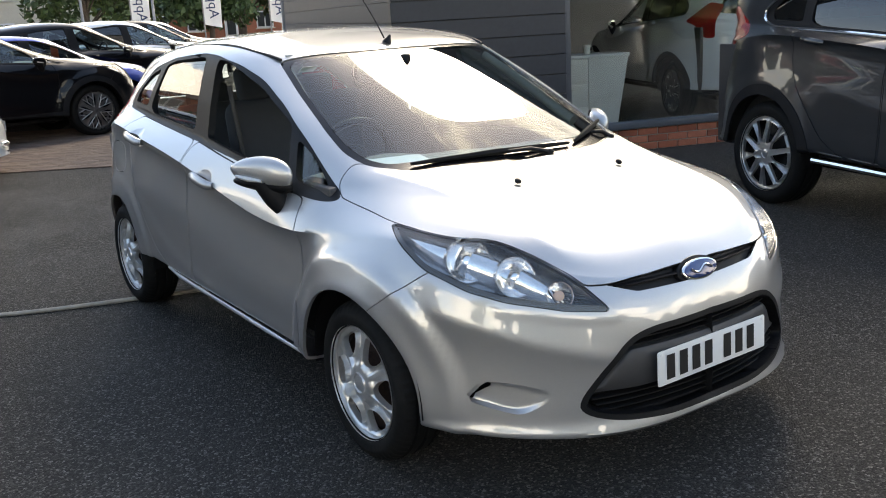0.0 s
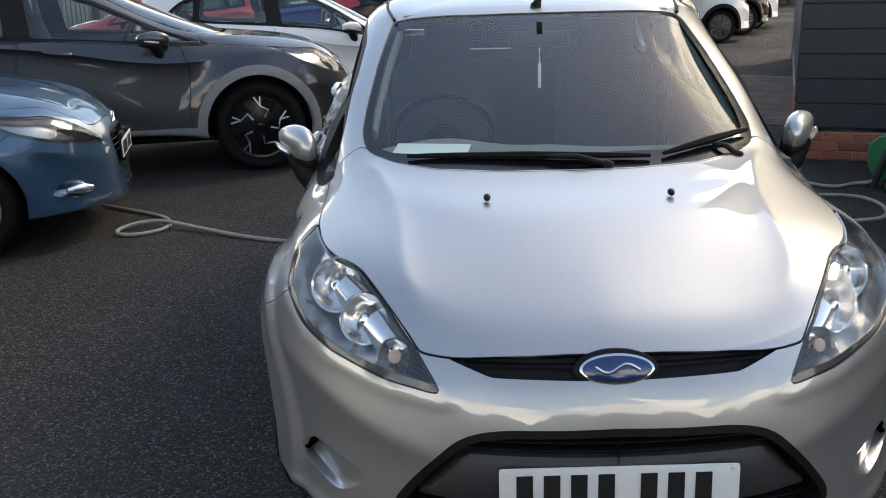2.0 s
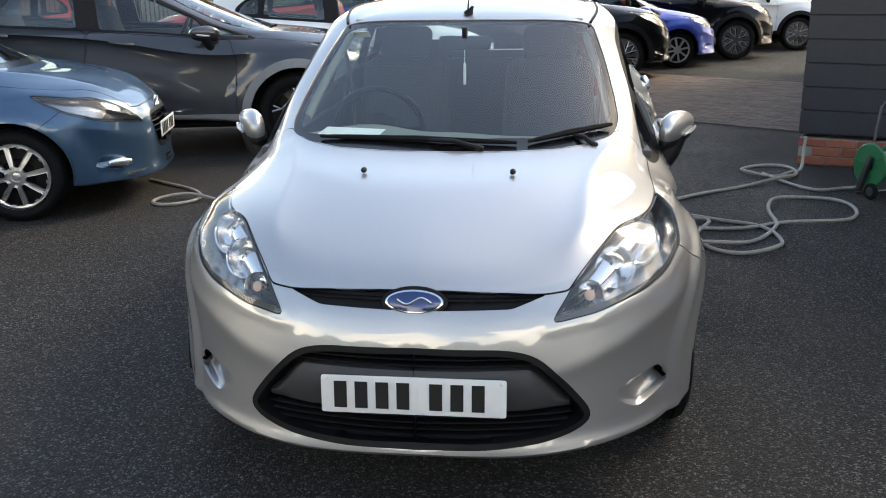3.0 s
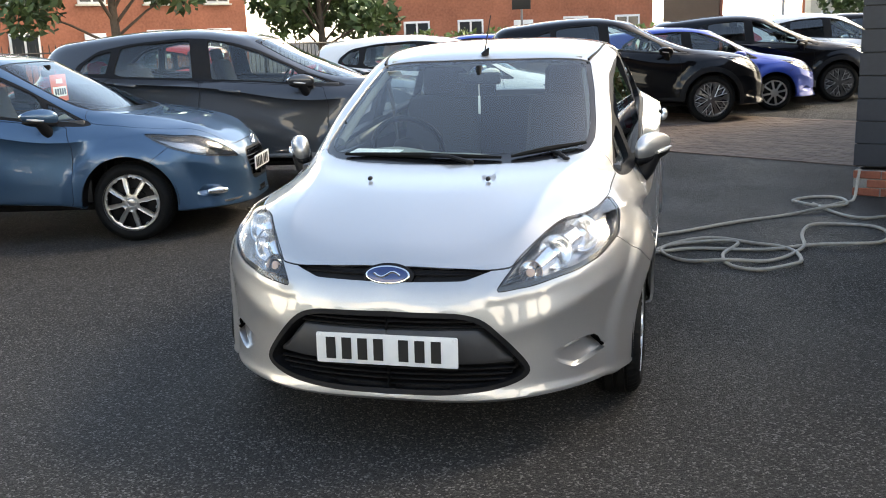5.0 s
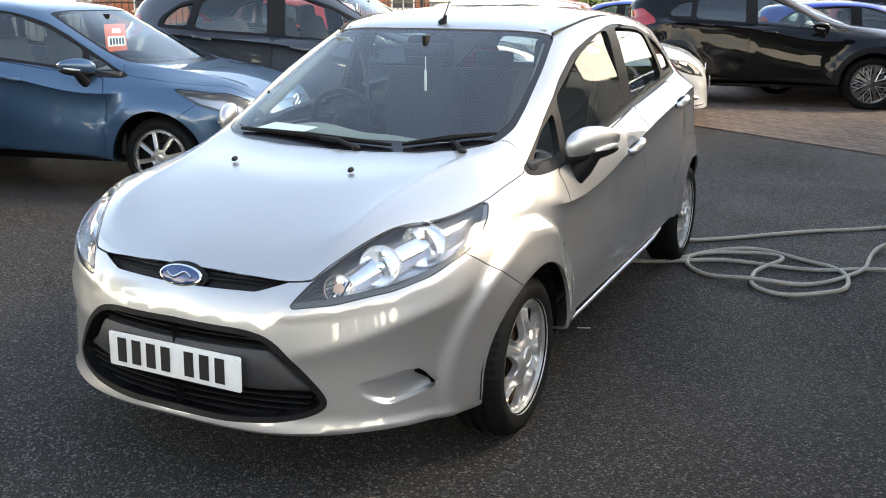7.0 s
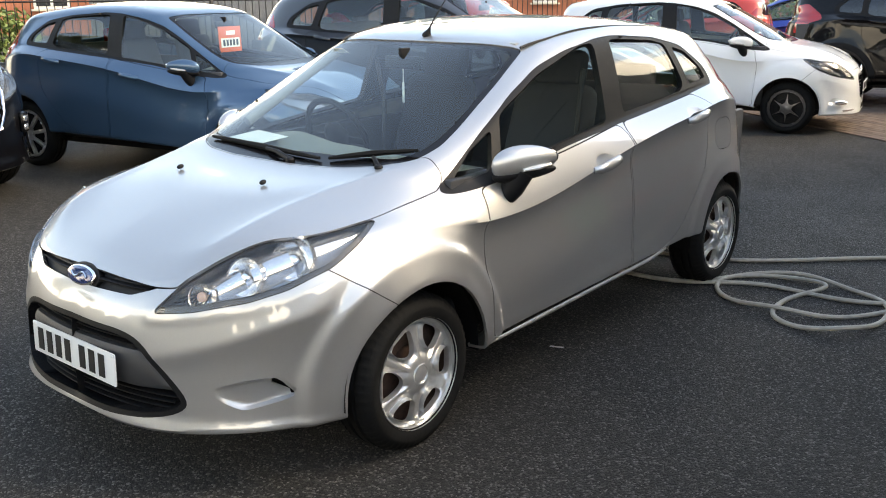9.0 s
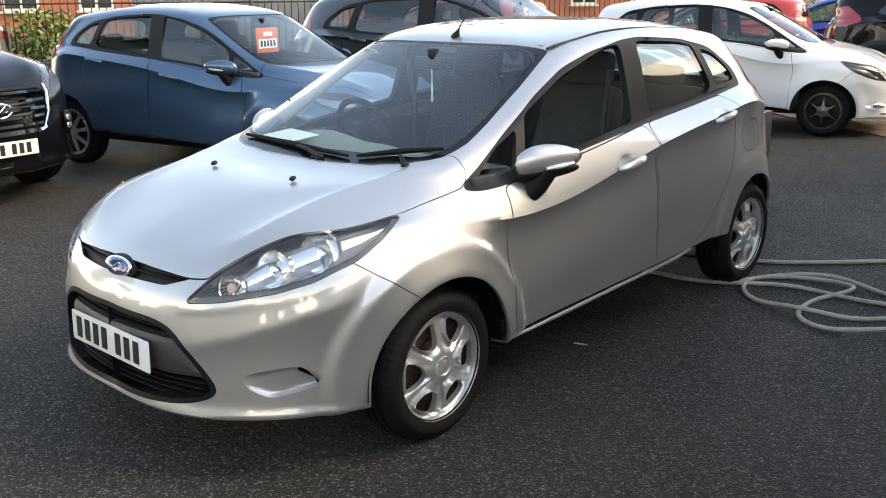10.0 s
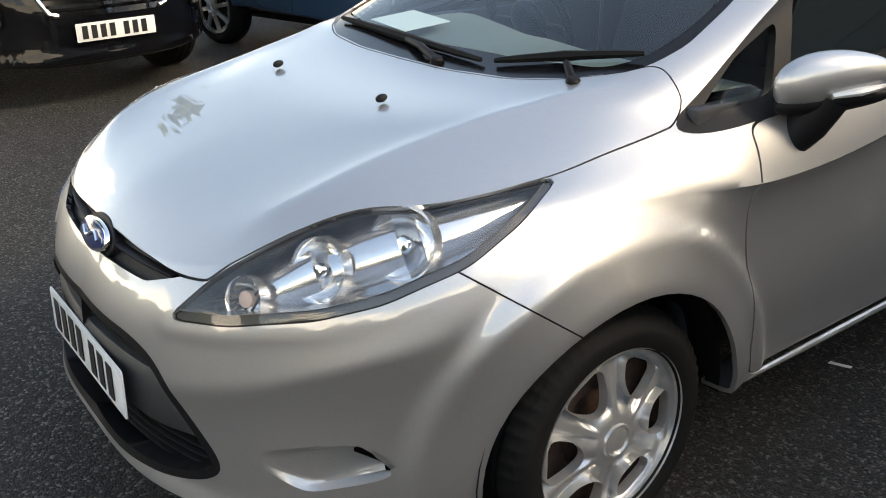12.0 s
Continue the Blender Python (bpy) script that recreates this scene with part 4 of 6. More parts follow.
    if cladding:
        a, b = axle_f[1] + arch_r, axle_r[1] - arch_r
        zc = W([(0, 1, .34)])[0][2]
        sh.cut("cladding", [(a - .1, .05), (b + .1, .05), (b + .1, zc), (a - .1, zc)], SIDE, lambda c: c.x > .3, only=("body", "gap", "front_door", "rear_door"))
    # lamps and grilles
    ax = oblique(LAMP_WAY)
    q = fillet(flat(lamps if lamps is not None else W(LAMP), ax), .03, 3)
    lamp_zone = lambda c: c.y < .25 and c.x > .12 and c.z > .4
    sh.cut("gap", grow(q, .003), ax, lamp_zone)
    sh.cut("headlamp", q, ax, lamp_zone)
    sh.cut("lamp_core", grow(q, -.011) + np.array((0, .007)) if hero else grow(q, -.014), ax, lamp_zone)
    nose_zone = lambda c: c.y < y_front
    gr = fillet(grille if grille is not None else W.front(GRILLE), .05, 4)
    sh.cut("grille_frame", gr, FRONT, nose_zone)
    sh.cut("grille", grow(gr, -.018), FRONT, nose_zone)
    if front == "hatch":
        sh.cut("upper_grille", fillet(W.front(SLIT), .012, 3), FRONT, nose_zone)
    for d in (0, -.005, -.010, -.018) if hero else (0,):
        sh.cut("fog_recess", grow(fillet(W.front(FOG), .02, 3), d), FRONT, nose_zone)
    ax2 = oblique(TAIL_WAY)
    tail_zone = lambda c: c.y > y_tail and c.x > .4
    sh.cut("tail_lamp", fillet(flat(W(TAIL), ax2), .04, 3), ax2, tail_zone)
    if hero:
        q = fillet(FLAP, .06, 4)
        sh.cut("gap", grow(q, .003), SIDE, on_side)
        sh.cut("fuel_flap", q, SIDE, on_side)
        for hy, hz in ((1.184, .848), (2.05, .960)):
            sh.cut("dish", [(hy + .075 * math.cos(t), hz + .042 * math.sin(t)) for t in np.linspace(0, 2 * math.pi, 20, endpoint=False)], SIDE, on_side)
        for v in sh.points_of("dish"):
            c = sh.co[v]
            hy, hz = (1.184, .848) if c.y < 1.6 else (2.05, .960)
            k = 1 - ((c.y - hy) / .076)**2 - ((c.z - hz) / .043)**2
            c.x -= .016 * max(k, 0)
        for i, f in enumerate(sh.faces):
            if sh.names[sh.label[i]] == "dish":
                sh.label[i] = sh.names.index("front_door" if sh.centre(f).y < 1.6 else "rear_door")
    # the fog recess is a hollow, deepest at its outer end
    fog = fillet(W.front(FOG), .02, 3)
    f0, f1 = fog[:, 0].min(), fog[:, 0].max()
    for v in sh.points_of("fog_recess"):
        c = sh.co[v]
        if inside(fog, c.x, c.z):
            c.y += .05 * float(smooth(f0 + .01, f1 - .02, c.x)) * float(smooth(0, .012, from_edge(fog, c.x, c.z)))
    # parts
    body = part("body", sh.take("body"), mat, car)
    if "cladding" in sh.names:
        part("wheel_arch_cladding", sh.take("cladding", sink=-.006), cladding, car)
    part("bonnet", sh.take("hood"), mat, car)
    # a black sheet just inside the panel gaps stands in for their shade
    part("panel_seal", sh.take("gap", sink=.007, lip=0, weld=False), black_plastic, car)
    part("windscreen_surround", sh.take("frit", sink=.004), gloss_black, car)
    rolled(part("windscreen", sh.take("screen", sink=.003, lip=0), windscreen_glass, car, "clear curved windscreen"))
    part("tailgate_window", sh.take("tailgate_glass", sink=.003, lip=0), rear_glass, car)
    part("lower_grille_frame", sh.take("grille_frame", lip=.05), trim, car)
    for s in (1, -1):
        for nm in ("front_door", "rear_door"):
            d = part(nm, sh.take(nm, (s,)), mat, car)
            if not (hero and s < 0 and nm == "front_door"):  # the driver's window is wound down
                part("window", evened(sh.take(nm.replace("door", "window"), (s,), sink=.009, lip=0)), glass if nm == "front_door" else rear_glass, d)
            hh = handles or mat
            handle(d, W, 1.184 if nm == "front_door" else 2.05, .848 if nm == "front_door" else .960, hh, s > 0)
        part("window_trim", sh.take("window_trim", (s,), sink=.002, lip=.03), trim, car)
        part("quarter_light", evened(sh.take("quarter_light", (s,), sink=.008, lip=0), True) if hero else sh.take("quarter_light", (s,), sink=.008, lip=0), glass, car)
        part("rear_quarter_light", evened(sh.take("rear_quarter_light", (s,), sink=.008, lip=0)), rear_glass, car)
        part("fog_lamp_recess", sh.take("fog_recess", (s,)), mat, car)
        part("tail_lamp", sh.take("tail_lamp", (s,), sink=-.003), red_lens, car, "red tail lamp")
        lens = merge(sh.take("headlamp", (s,), sink=.002, lip=0), sh.take("lamp_core", (s,), sink=.002, lip=0))
        bmesh.ops.remove_doubles(lens, verts=lens.verts, dist=1e-4)
        lamp = part("headlamp", lens, lens_glass, car, "clear swept-back headlamp lens")
        part("lamp_bezel", sh.take("headlamp", (s,), sink=.008, lip=0), lamp_dark, lamp)
        part("lamp_reflector", sh.take("lamp_core", (s,), lip=1, shift=(-.045, .105, -.025) if hero else (-.02, .06, -.01)), lamp_plate, lamp)
        mirror_unit(car, W, mat, s > 0)
        for ax_, nm in ((axle_f, "f"), (axle_r, "r")):
            wheel(car, (s * (W([(.868, 1, .3)])[0][0] - wr["width"] / 2 - (.022 if hero else .045 if nm == "f" else .05)), ax_[1], hubz), s > 0, wr["r"], wr["rim"], wr["width"], wr["style"], wr["mat"], wr.get("back", black_plastic), wr["n"])
            # wheel well
            bm = bmesh.new()
            ring = []
            xo, xi = s * W([(.83, 1, .3)])[0][0], s * .50
            for t in np.linspace(-.07, math.pi + .07, 26):
                tuck = .14 * max(math.cos(t), 0)**2 if nm == "r" else 0
                ring.append([bm.verts.new((x - s * tuck * (x == xo), ax_[1] + (arch_r + .012) * math.cos(t), hubz + (arch_r + .012) * math.sin(t))) for x in (xo, xi)])
            for a, b in zip(ring, ring[1:]):
                bm.faces.new((a[0], b[0], b[1], a[1])).smooth = True
            bm.faces.new([r[1] for r in ring])
            part("wheel_well", bm, black_plastic, car)
        if hero:
            part("fuel_flap", sh.take("fuel_flap", (s,)), mat, car)
    if front == "hatch":
        part("upper_grille", sh.take("upper_grille", sink=.02, lip=-.02), black_plastic, car)
    part("grille_backing", sh.take("grille", sink=.07, lip=-.07), gloss_black if not hero else black_plastic, car)
    # underside and cabin
    p = lambda *q: tuple(W([q])[0])
    lo, hi = p(0, -.6, .19), p(0, 2.95, .19)
    part("underbody", boxes(dict(size=(1.1 * W.wide, hi[1] - lo[1], .05), at=(0, (lo[1] + hi[1]) / 2, lo[2] + .04), bevel=.01)), black_plastic, car)
    cabin(car, W)
    if dress:
        dress(car, W)
    elif plate:
        q = p(0, -.80, .40)
        number_plate(car, Matrix.Translation((0, q[1] - .012, q[2])))
    return car, sh


def cabin(car, W):
    """Dashboard, wheel, seats and linings, as far as they show through the glass."""
    p = lambda *q: Vector(W([q])[0])
    # dashboard: a moulded roll across the car
    bm = bmesh.new()
    rows = []
    for x in np.linspace(-.68, .68, 21):
        hump = .045 * math.exp(-((x + .36) / .2)**2) + .012 * math.exp(-((x) / .12)**2)
        prof = [(.20, .86), (.27, .905), (.42, .91 + hump * .4), (.56, .905 + hump), (.64, .88 + hump * .8), (.67, .82), (.66, .70), (.62, .50)]
        rows.append([bm.verts.new(p(x, a, b)) for a, b in prof])
    for a, b in zip(rows, rows[1:]):
        for i in range(len(a) - 1):
            bm.faces.new((a[i], b[i], b[i + 1], a[i + 1])).smooth = True
    part("dashboard", bm, dash_mat, car)
    c, ax = p(-.36, .80, .90), Vector((0, .92, .38))
    ring = tube([c + Vector((.185 * math.cos(t), 0, .185 * math.sin(t))) @ Matrix.Rotation(radians(22), 3, "X").transposed() for t in np.linspace(0, 2 * math.pi, 32, endpoint=False)], .016, 8, True)
    sw = part("steering_wheel", ring, black_plastic, car)
    bm = bmesh.new()
    bmesh.ops.create_uvsphere(bm, u_segments=16, v_segments=10, radius=1)
    bmesh.ops.transform(bm, matrix=Matrix.Translation(c) @ Matrix.Rotation(radians(22), 4, "X") @ Matrix.Diagonal((.085, .03, .075, 1)), verts=bm.verts)
    box(bm, (.36, .015, .035), c + Vector((0, 0, -.01)), Matrix.Rotation(radians(22), 4, "X"), .006)
    part("spokes", bm, black_plastic, sw)
    wide = W.wide
    for sx in (-.36, .36):
        y0 = p(sx, 1.42, .8)
        cush = boxes(dict(size=(.50 * wide, .50, .16), at=(sx * wide, y0.y - .22, p(0, 1, .50).z), bevel=.05, seg=3))
        seat = part("seat", cush, cloth, car, "dark cloth front seat")
        part("backrest", boxes(dict(size=(.48 * wide, .15, .62), at=(sx * wide, y0.y + .08, p(0, 1, .83).z), turn=Matrix.Rotation(radians(-16), 4, "X"), bevel=.06, seg=3, taper=.88)), cloth, seat)
        part("headrest", boxes(dict(size=(.26, .09, .17), at=(sx * wide, y0.y + .19, p(0, 1.5, 1.20).z), turn=Matrix.Rotation(radians(-12), 4, "X"), bevel=.035, seg=3)), cloth, seat)
        for d in (-.06, .06):
            part("headrest_post", tube([(sx * wide + d, y0.y + .16, p(0, 1.5, 1.08).z), (sx * wide + d, y0.y + .18, p(0, 1.5, 1.16).z)], .006, 6), chrome, seat)
    q = p(0, 2.25, .5)
    bench = part("rear_bench", boxes(dict(size=(1.24 * wide, .48, .18), at=(0, q.y - .25, q.z - .02), bevel=.05), dict(size=(1.24 * wide, .14, .60), at=(0, q.y + .03, p(0, 2, .78).z), turn=Matrix.Rotation(radians(-20), 4, "X"), bevel=.05)), cloth, car)
    for sx in (-.33, .33):
        part("headrest", boxes(dict(size=(.24, .08, .14), at=(sx * wide, q.y + .15, p(0, 2.3, 1.10).z), bevel=.03)), cloth, bench)
    a, b = p(0, 2.40, .98), p(0, 2.92, .98)
    part("parcel_shelf", boxes(dict(size=(1.15 * wide, b.y - a.y, .02), at=(0, (a.y + b.y) / 2, a.z), bevel=.005)), grey_plastic, car)
    # linings
    a, b = p(.72, .30, .30), p(.72, 2.95, .90)
    for s in (1, -1):
        part("door_lining", boxes(dict(size=(.04, b.y - a.y, b.z - a.z), at=(s * a.x, (a.y + b.y) / 2, (a.z + b.z) / 2), bevel=.01)), grey_plastic, car)
    part("cabin_floor", boxes(dict(size=(1.36 * wide, b.y - a.y, .03), at=(0, (a.y + b.y) / 2, a.z), bevel=.005)), black_plastic, car)
    part("bulkhead", boxes(dict(size=(1.30 * wide, .03, p(0, .2, .84).z - .3), at=(0, p(0, .22, .5).y, (p(0, .2, .84).z + .3) / 2), bevel=.005)), black_plastic, car)
    m = p(0, .98, 1.25)
    part("rear_view_mirror", boxes(dict(size=(.22, .03, .06), at=(0, m.y - .1, m.z), bevel=.012), dict(size=(.02, .06, .05), at=(0, m.y - .10, m.z + .04), bevel=.005)), black_plastic, car)

# ---------------------------------------------------------------- the silver hatchback
HERO = Warp()
hero, hero_shell = make_car("hatchback", Matrix(), HERO, silver, "silver metallic five-door hatchback standing on dark tarmac", hero=True, group="", nu=330, step=.015, plate=False,
                            wheels=dict(r=.282, rim=.197, width=.185, style=STYLE_COVER, mat=hubcap_silver, n=6, back=rusty))


def bow(x):
    """How far the nose stands forward at x."""
    return -.80 + .30 * x * x + .35 * abs(x)**4


def strip(z, half, h, d, back, n=24):
    """A bar across the nose that follows its bow: height h, depth d, set back."""
    bm = bmesh.new()
    rows = []
    for x in np.linspace(-half, half, n + 1):
        y = bow(x) + back
        rows.append([bm.verts.new((x, y + a, z + b)) for a, b in ((0, -h / 2 + .002), (0, h / 2 - .002), (.004, h / 2), (d, h / 2), (d, -h / 2), (.004, -h / 2))])
    for a, b in zip(rows, rows[1:]):
        for i in range(6):
            bm.faces.new((a[i], b[i], b[(i + 1) % 6], a[(i + 1) % 6])).smooth = i == 0
    bm.faces.new(rows[0][::-1]), bm.faces.new(rows[-1])
    bmesh.ops.recalc_face_normals(bm, faces=bm.faces)
    return bm


# lower grille: slats above and below a wide carrier for the plate
for z, half in ((.517, .29), (.498, .32), (.479, .34)):
    part("grille_slat", strip(z, half, .008, .03, .022), black_plastic, hero)
for z, half in ((.325, .44), (.305, .43), (.285, .41), (.265, .36)):
    part("grille_slat", strip(z, half, .008, .03, .024), black_plastic, hero)
bm = bmesh.new()
rows = []
for x in np.linspace(-.435, .435, 31):
    k = abs(x)
    top, low = .468 - .13 * max(k - .33, 0) / .105 * .9, .343
    out = bow(x) + .004 + .016 * float(smooth(.30, .43, k))
    rows.append([bm.verts.new((x, y, z)) for y, z in ((out + .04, low), (out + .006, low + .004), (out, low + .015), (out, max(top - .015, low + .016)), (out + .01, max(top, low + .02)), (out + .05, max(top + .005, low + .02)))])
for a, b in zip(rows, rows[1:]):
    for i in range(5):
        bm.faces.new((a[i], b[i], b[i + 1], a[i + 1])).smooth = True
bmesh.ops.recalc_face_normals(bm, faces=bm.faces)
part("plate_carrier", bm, grey_plastic, hero, "dark grey plastic number plate carrier")
number_plate(hero, Matrix.Translation((0, -.800, .3985)) @ Matrix.Rotation(radians(-2), 4, "X"))
part("grille_bar", moved(strip(.655, .325, .007, .02, .068), Matrix()), black_plastic, hero)

# badge: blue oval in a bright ring, with a plain wave
badge_at = Matrix.Translation((0, -.738, .654)) @ Matrix.Rotation(radians(-24), 4, "X")
oval = lambda a, b: [(a * math.cos(t), b * math.sin(t)) for t in np.linspace(0, 2 * math.pi, 40, endpoint=False)]
part("badge_seat", moved(slab(oval(.094, .046), FRONT, .03, bevel=.006), badge_at @ Matrix.Translation((0, .035, 0))), black_plastic, hero)
badge = part("badge", moved(slab(oval(.082, .0345), FRONT, .010, bevel=.004), badge_at @ Matrix.Translation((0, .002, 0))), chrome, hero, "blue oval badge in a bright ring")
part("badge_field", moved(slab(oval(.075, .0285), FRONT, .004, bevel=.002), badge_at @ Matrix.Translation((0, -.0075, 0))), blue_enamel, badge)
wave = [Vector((x, -.0125, .009 * math.sin(x * 75))) for x in np.linspace(-.048, .048, 25)]
part("badge_wave", moved(tube(wave, .0045, 6), badge_at), chrome, badge)

# lamps: two bowls, an indicator and a rib pattern at the inner tip
way = Vector(LAMP_WAY).normalized()
for s in (1, -1):
    lamp = [o for o in hero.children if o.name.startswith("headlamp")][0 if s > 0 else 1]
    flip = Matrix.Diagonal((s, 1, 1, 1))
    for nm, at, aim, r, mat in (("main_bowl", (.640, -.372, .742), (.36, -.80, .30), .066, reflector), ("dipped_bowl", (.562, -.505, .698), (.32, -.85, .28), .059, reflector), ("indicator_bowl", (.488, -.622, .648), (.34, -.8, .3), .040, reflector)):
        a = Vector(aim).normalized()
        turn = a.to_track_quat("X", "Z").to_matrix().to_4x4()
        m = flip @ Matrix.Translation(Vector(at)) @ turn
        prof = [(-.050, .006), (-.049, r * .35), (-.034, r * .72), (-.010, r * .96), (.0, r), (.003, r * 1.06), (-.02, r * 1.10)]
        bowl = part(nm, moved(lathe(prof, 36), m), mat, lamp)
        if nm != "indicator_bowl":
            bulb = part("bulb_cap", moved(lathe([(-.04, .004), (-.02, r * .22), (-.006, r * .26), (.0, r * .2), (.002, 0)], 16), m), chrome, bowl)
        else:
            part("amber_bulb", moved(lathe([(-.03, .004), (-.02, .016), (-.005, .016), (.003, 0)], 16), m), amber, bowl)
    # bright bridges from bowl to bowl and a wing behind the last
    for pts, radii in ((((.494, -.612, .650), (.528, -.556, .675), (.556, -.512, .697)), (.040, .052, .060)),
                       (((.570, -.492, .703), (.600, -.440, .722), (.632, -.384, .741)), (.056, .060, .062)),
                       (((.650, -.355, .748), (.690, -.262, .770), (.713, -.170, .795), (.717, -.105, .815)), (.058, .050, .032, .010))):
        bridge = tube([Vector(q) - way * .062 for q in pts], list(radii), 14)
        part("lamp_bridge", moved(bridge, flip), reflector, lamp)
    # prisms at the inner tip
    for k in range(9):
        q = Vector((.398 + .0125 * k, -.703 + .0105 * k, .604 + .0028 * k)) - way * .012
        part("lamp_prism", moved(tube([q, q + Vector((.016, .026, .014 + .004 * k))], .0028, 6), flip), grey_plastic, lamp)
    for k in range(4):
        q = Vector((.404 + .006 * k, -.698 + .012 * k, .608 + .011 * k)) - way * .011
        part("lamp_prism", moved(tube([q, q + Vector((.095 - .012 * k, .072 - .008 * k, .022))], .0022, 6), flip), grey_plastic, lamp)

# small fittings
for s in (1, -1):
    bm = bmesh.new()
    bmesh.ops.create_uvsphere(bm, u_segments=12, v_segments=8, radius=1)
    bmesh.ops.transform(bm, matrix=Matrix.Translation((s * .247, -.156, .906)) @ Matrix.Rotation(radians(12), 4, "X") @ Matrix.Diagonal((.010, .015, .009, 1)), verts=bm.verts)
    part("washer_jet", bm, black_plastic, hero)
    ditch = [(s * x, y, z) for x, y, z in ((.532, 1.015, 1.327), (.548, 1.09, 1.345), (.566, 1.22, 1.366), (.570, 1.5, 1.392), (.546, 2.05, 1.382), (.50, 2.38, 1.347), (.45, 2.56, 1.329))]
    k = np.linspace(0, 1, len(ditch))
    part("roof_moulding", tube([tuple(v) for v in spline(k, np.array(ditch), np.linspace(0, 1, 40))], .0065, 6), black_plastic, hero)
    # a solid near-black bar stands in for the shaded slot at the recess's outer end
    ends = []
    for x, z in ((.692, .396), (.704, .381), (.716, .362), (.727, .345)):
        near = min(hero_shell.points_of("fog_recess"), key=lambda v: (hero_shell.co[v].x - x)**2 + (hero_shell.co[v].z - z)**2)
        ends.append((x, hero_shell.co[near].y - .012, z))
    part("fog_slot", moved(tube(ends, [.007, .013, .013, .007], 8), Matrix.Diagonal((s, 1, 1, 1))), slot_shade, hero)
    # a bar added along the doors' lower lip, shaped to give its edge highlight
    part("sill_moulding", moved(tube([(.856, .385, .281), (.858, .70, .291), (.863, 1.12, .309), (.865, 1.45, .319), (.865, 1.64, .326), (.862, 1.80, .343)], [.006, .009, .009, .009, .009, .006], 8), Matrix.Diagonal((s, 1, 1, 1))), silver, hero)
mast = part("aerial_foot", moved(lathe([(0, .022), (.012, .020), (.03, .010), (.045, .005)], 16), Matrix.Translation((0, 1.03, 1.358)) @ Matrix.Rotation(radians(-60), 4, "Y") @ Matrix.Rotation(radians(0), 4, "Z")), black_plastic, hero)
part("aerial_rod", tube([(0, 1.045, 1.385), (0, 1.10, 1.45), (0, 1.21, 1.56)], [.004, .0032, .0025], 8), black_plastic, mast)


def wiper(pivot, elbow, a, b):
    arm = part("wiper_arm", tube([pivot, ((pivot[0] + elbow[0]) / 2, (pivot[1] + elbow[1]) / 2 - .005, (pivot[2] + elbow[2]) / 2 + .012), elbow], [.011, .009, .007], 8), black_plastic, hero)
    mid = [tuple(np.array(a) * (1 - t) + np.array(b) * t + np.array((0, -.012, .004)) * math.sin(math.pi * t)) for t in np.linspace(0, 1, 9)]
    part("wiper_blade", tube(mid, [.006, .009, .010, .011, .013, .011, .010, .009, .006], 6), rubber, arm)
    part("wiper_pivot", moved(lathe([(-.02, .016), (.006, .016), (.011, .012), (.013, 0)], 16), Matrix.Translation(pivot) @ Matrix.Rotation(radians(-75), 4, "Y")), black_plastic, arm)


wiper((.12, .085, .938), (-.06, .122, .961), (-.47, .172, .964), (.25, .118, .955))
wiper((.52, .155, .943), (.455, .195, .970), (.29, .128, .958), (.59, .295, .996))
part("document", moved(boxes(dict(size=(.24, .15, .002))), Matrix.Translation((-.40, .36, .945)) @ Matrix.Rotation(radians(6), 4, "X") @ Matrix.Rotation(radians(-8), 4, "Z")), paper, hero, "white sheet of paper on the dashboard")
part("permit_holder", moved(boxes(dict(size=(.07, .002, .05))), Matrix.Translation((-.455, .93, 1.285)) @ Matrix.Rotation(radians(63), 4, "X")), paper, hero)
part("air_freshener", boxes(dict(size=(.012, .004, .09), at=(0, .87, 1.12), bevel=.002), dict(size=(.003, .003, .10), at=(0, .87, 1.20))), paper, hero, "white air freshener hanging from the mirror")
for s, y0 in ((1, .95), (-1, .95)):
    part("seat_belt", tube([(s * .63, 1.36, 1.22), (s * .60, 1.38, 1.0), (s * .585, 1.36, .7)], .012, 6), grey_plastic, hero)
part("headlining", boxes(dict(size=(1.0, 1.45, .02), at=(0, 1.75, 1.335), bevel=.008)), plain("headlining", (.35, .35, .33), .95, vary=.1, grain=200), hero)

lining = plain("pale_lining", (.15, .155, .145), .85, vary=.1, grain=160, bump=.2)
for s in (1, -1):
    part("pillar_lining", moved(tube([(.600, .46, .985), (.592, .58, 1.045), (.560, .78, 1.165), (.518, .98, 1.275)], [.024, .024, .024, .020], 10), Matrix.Diagonal((s, 1, 1, 1))), lining, hero)

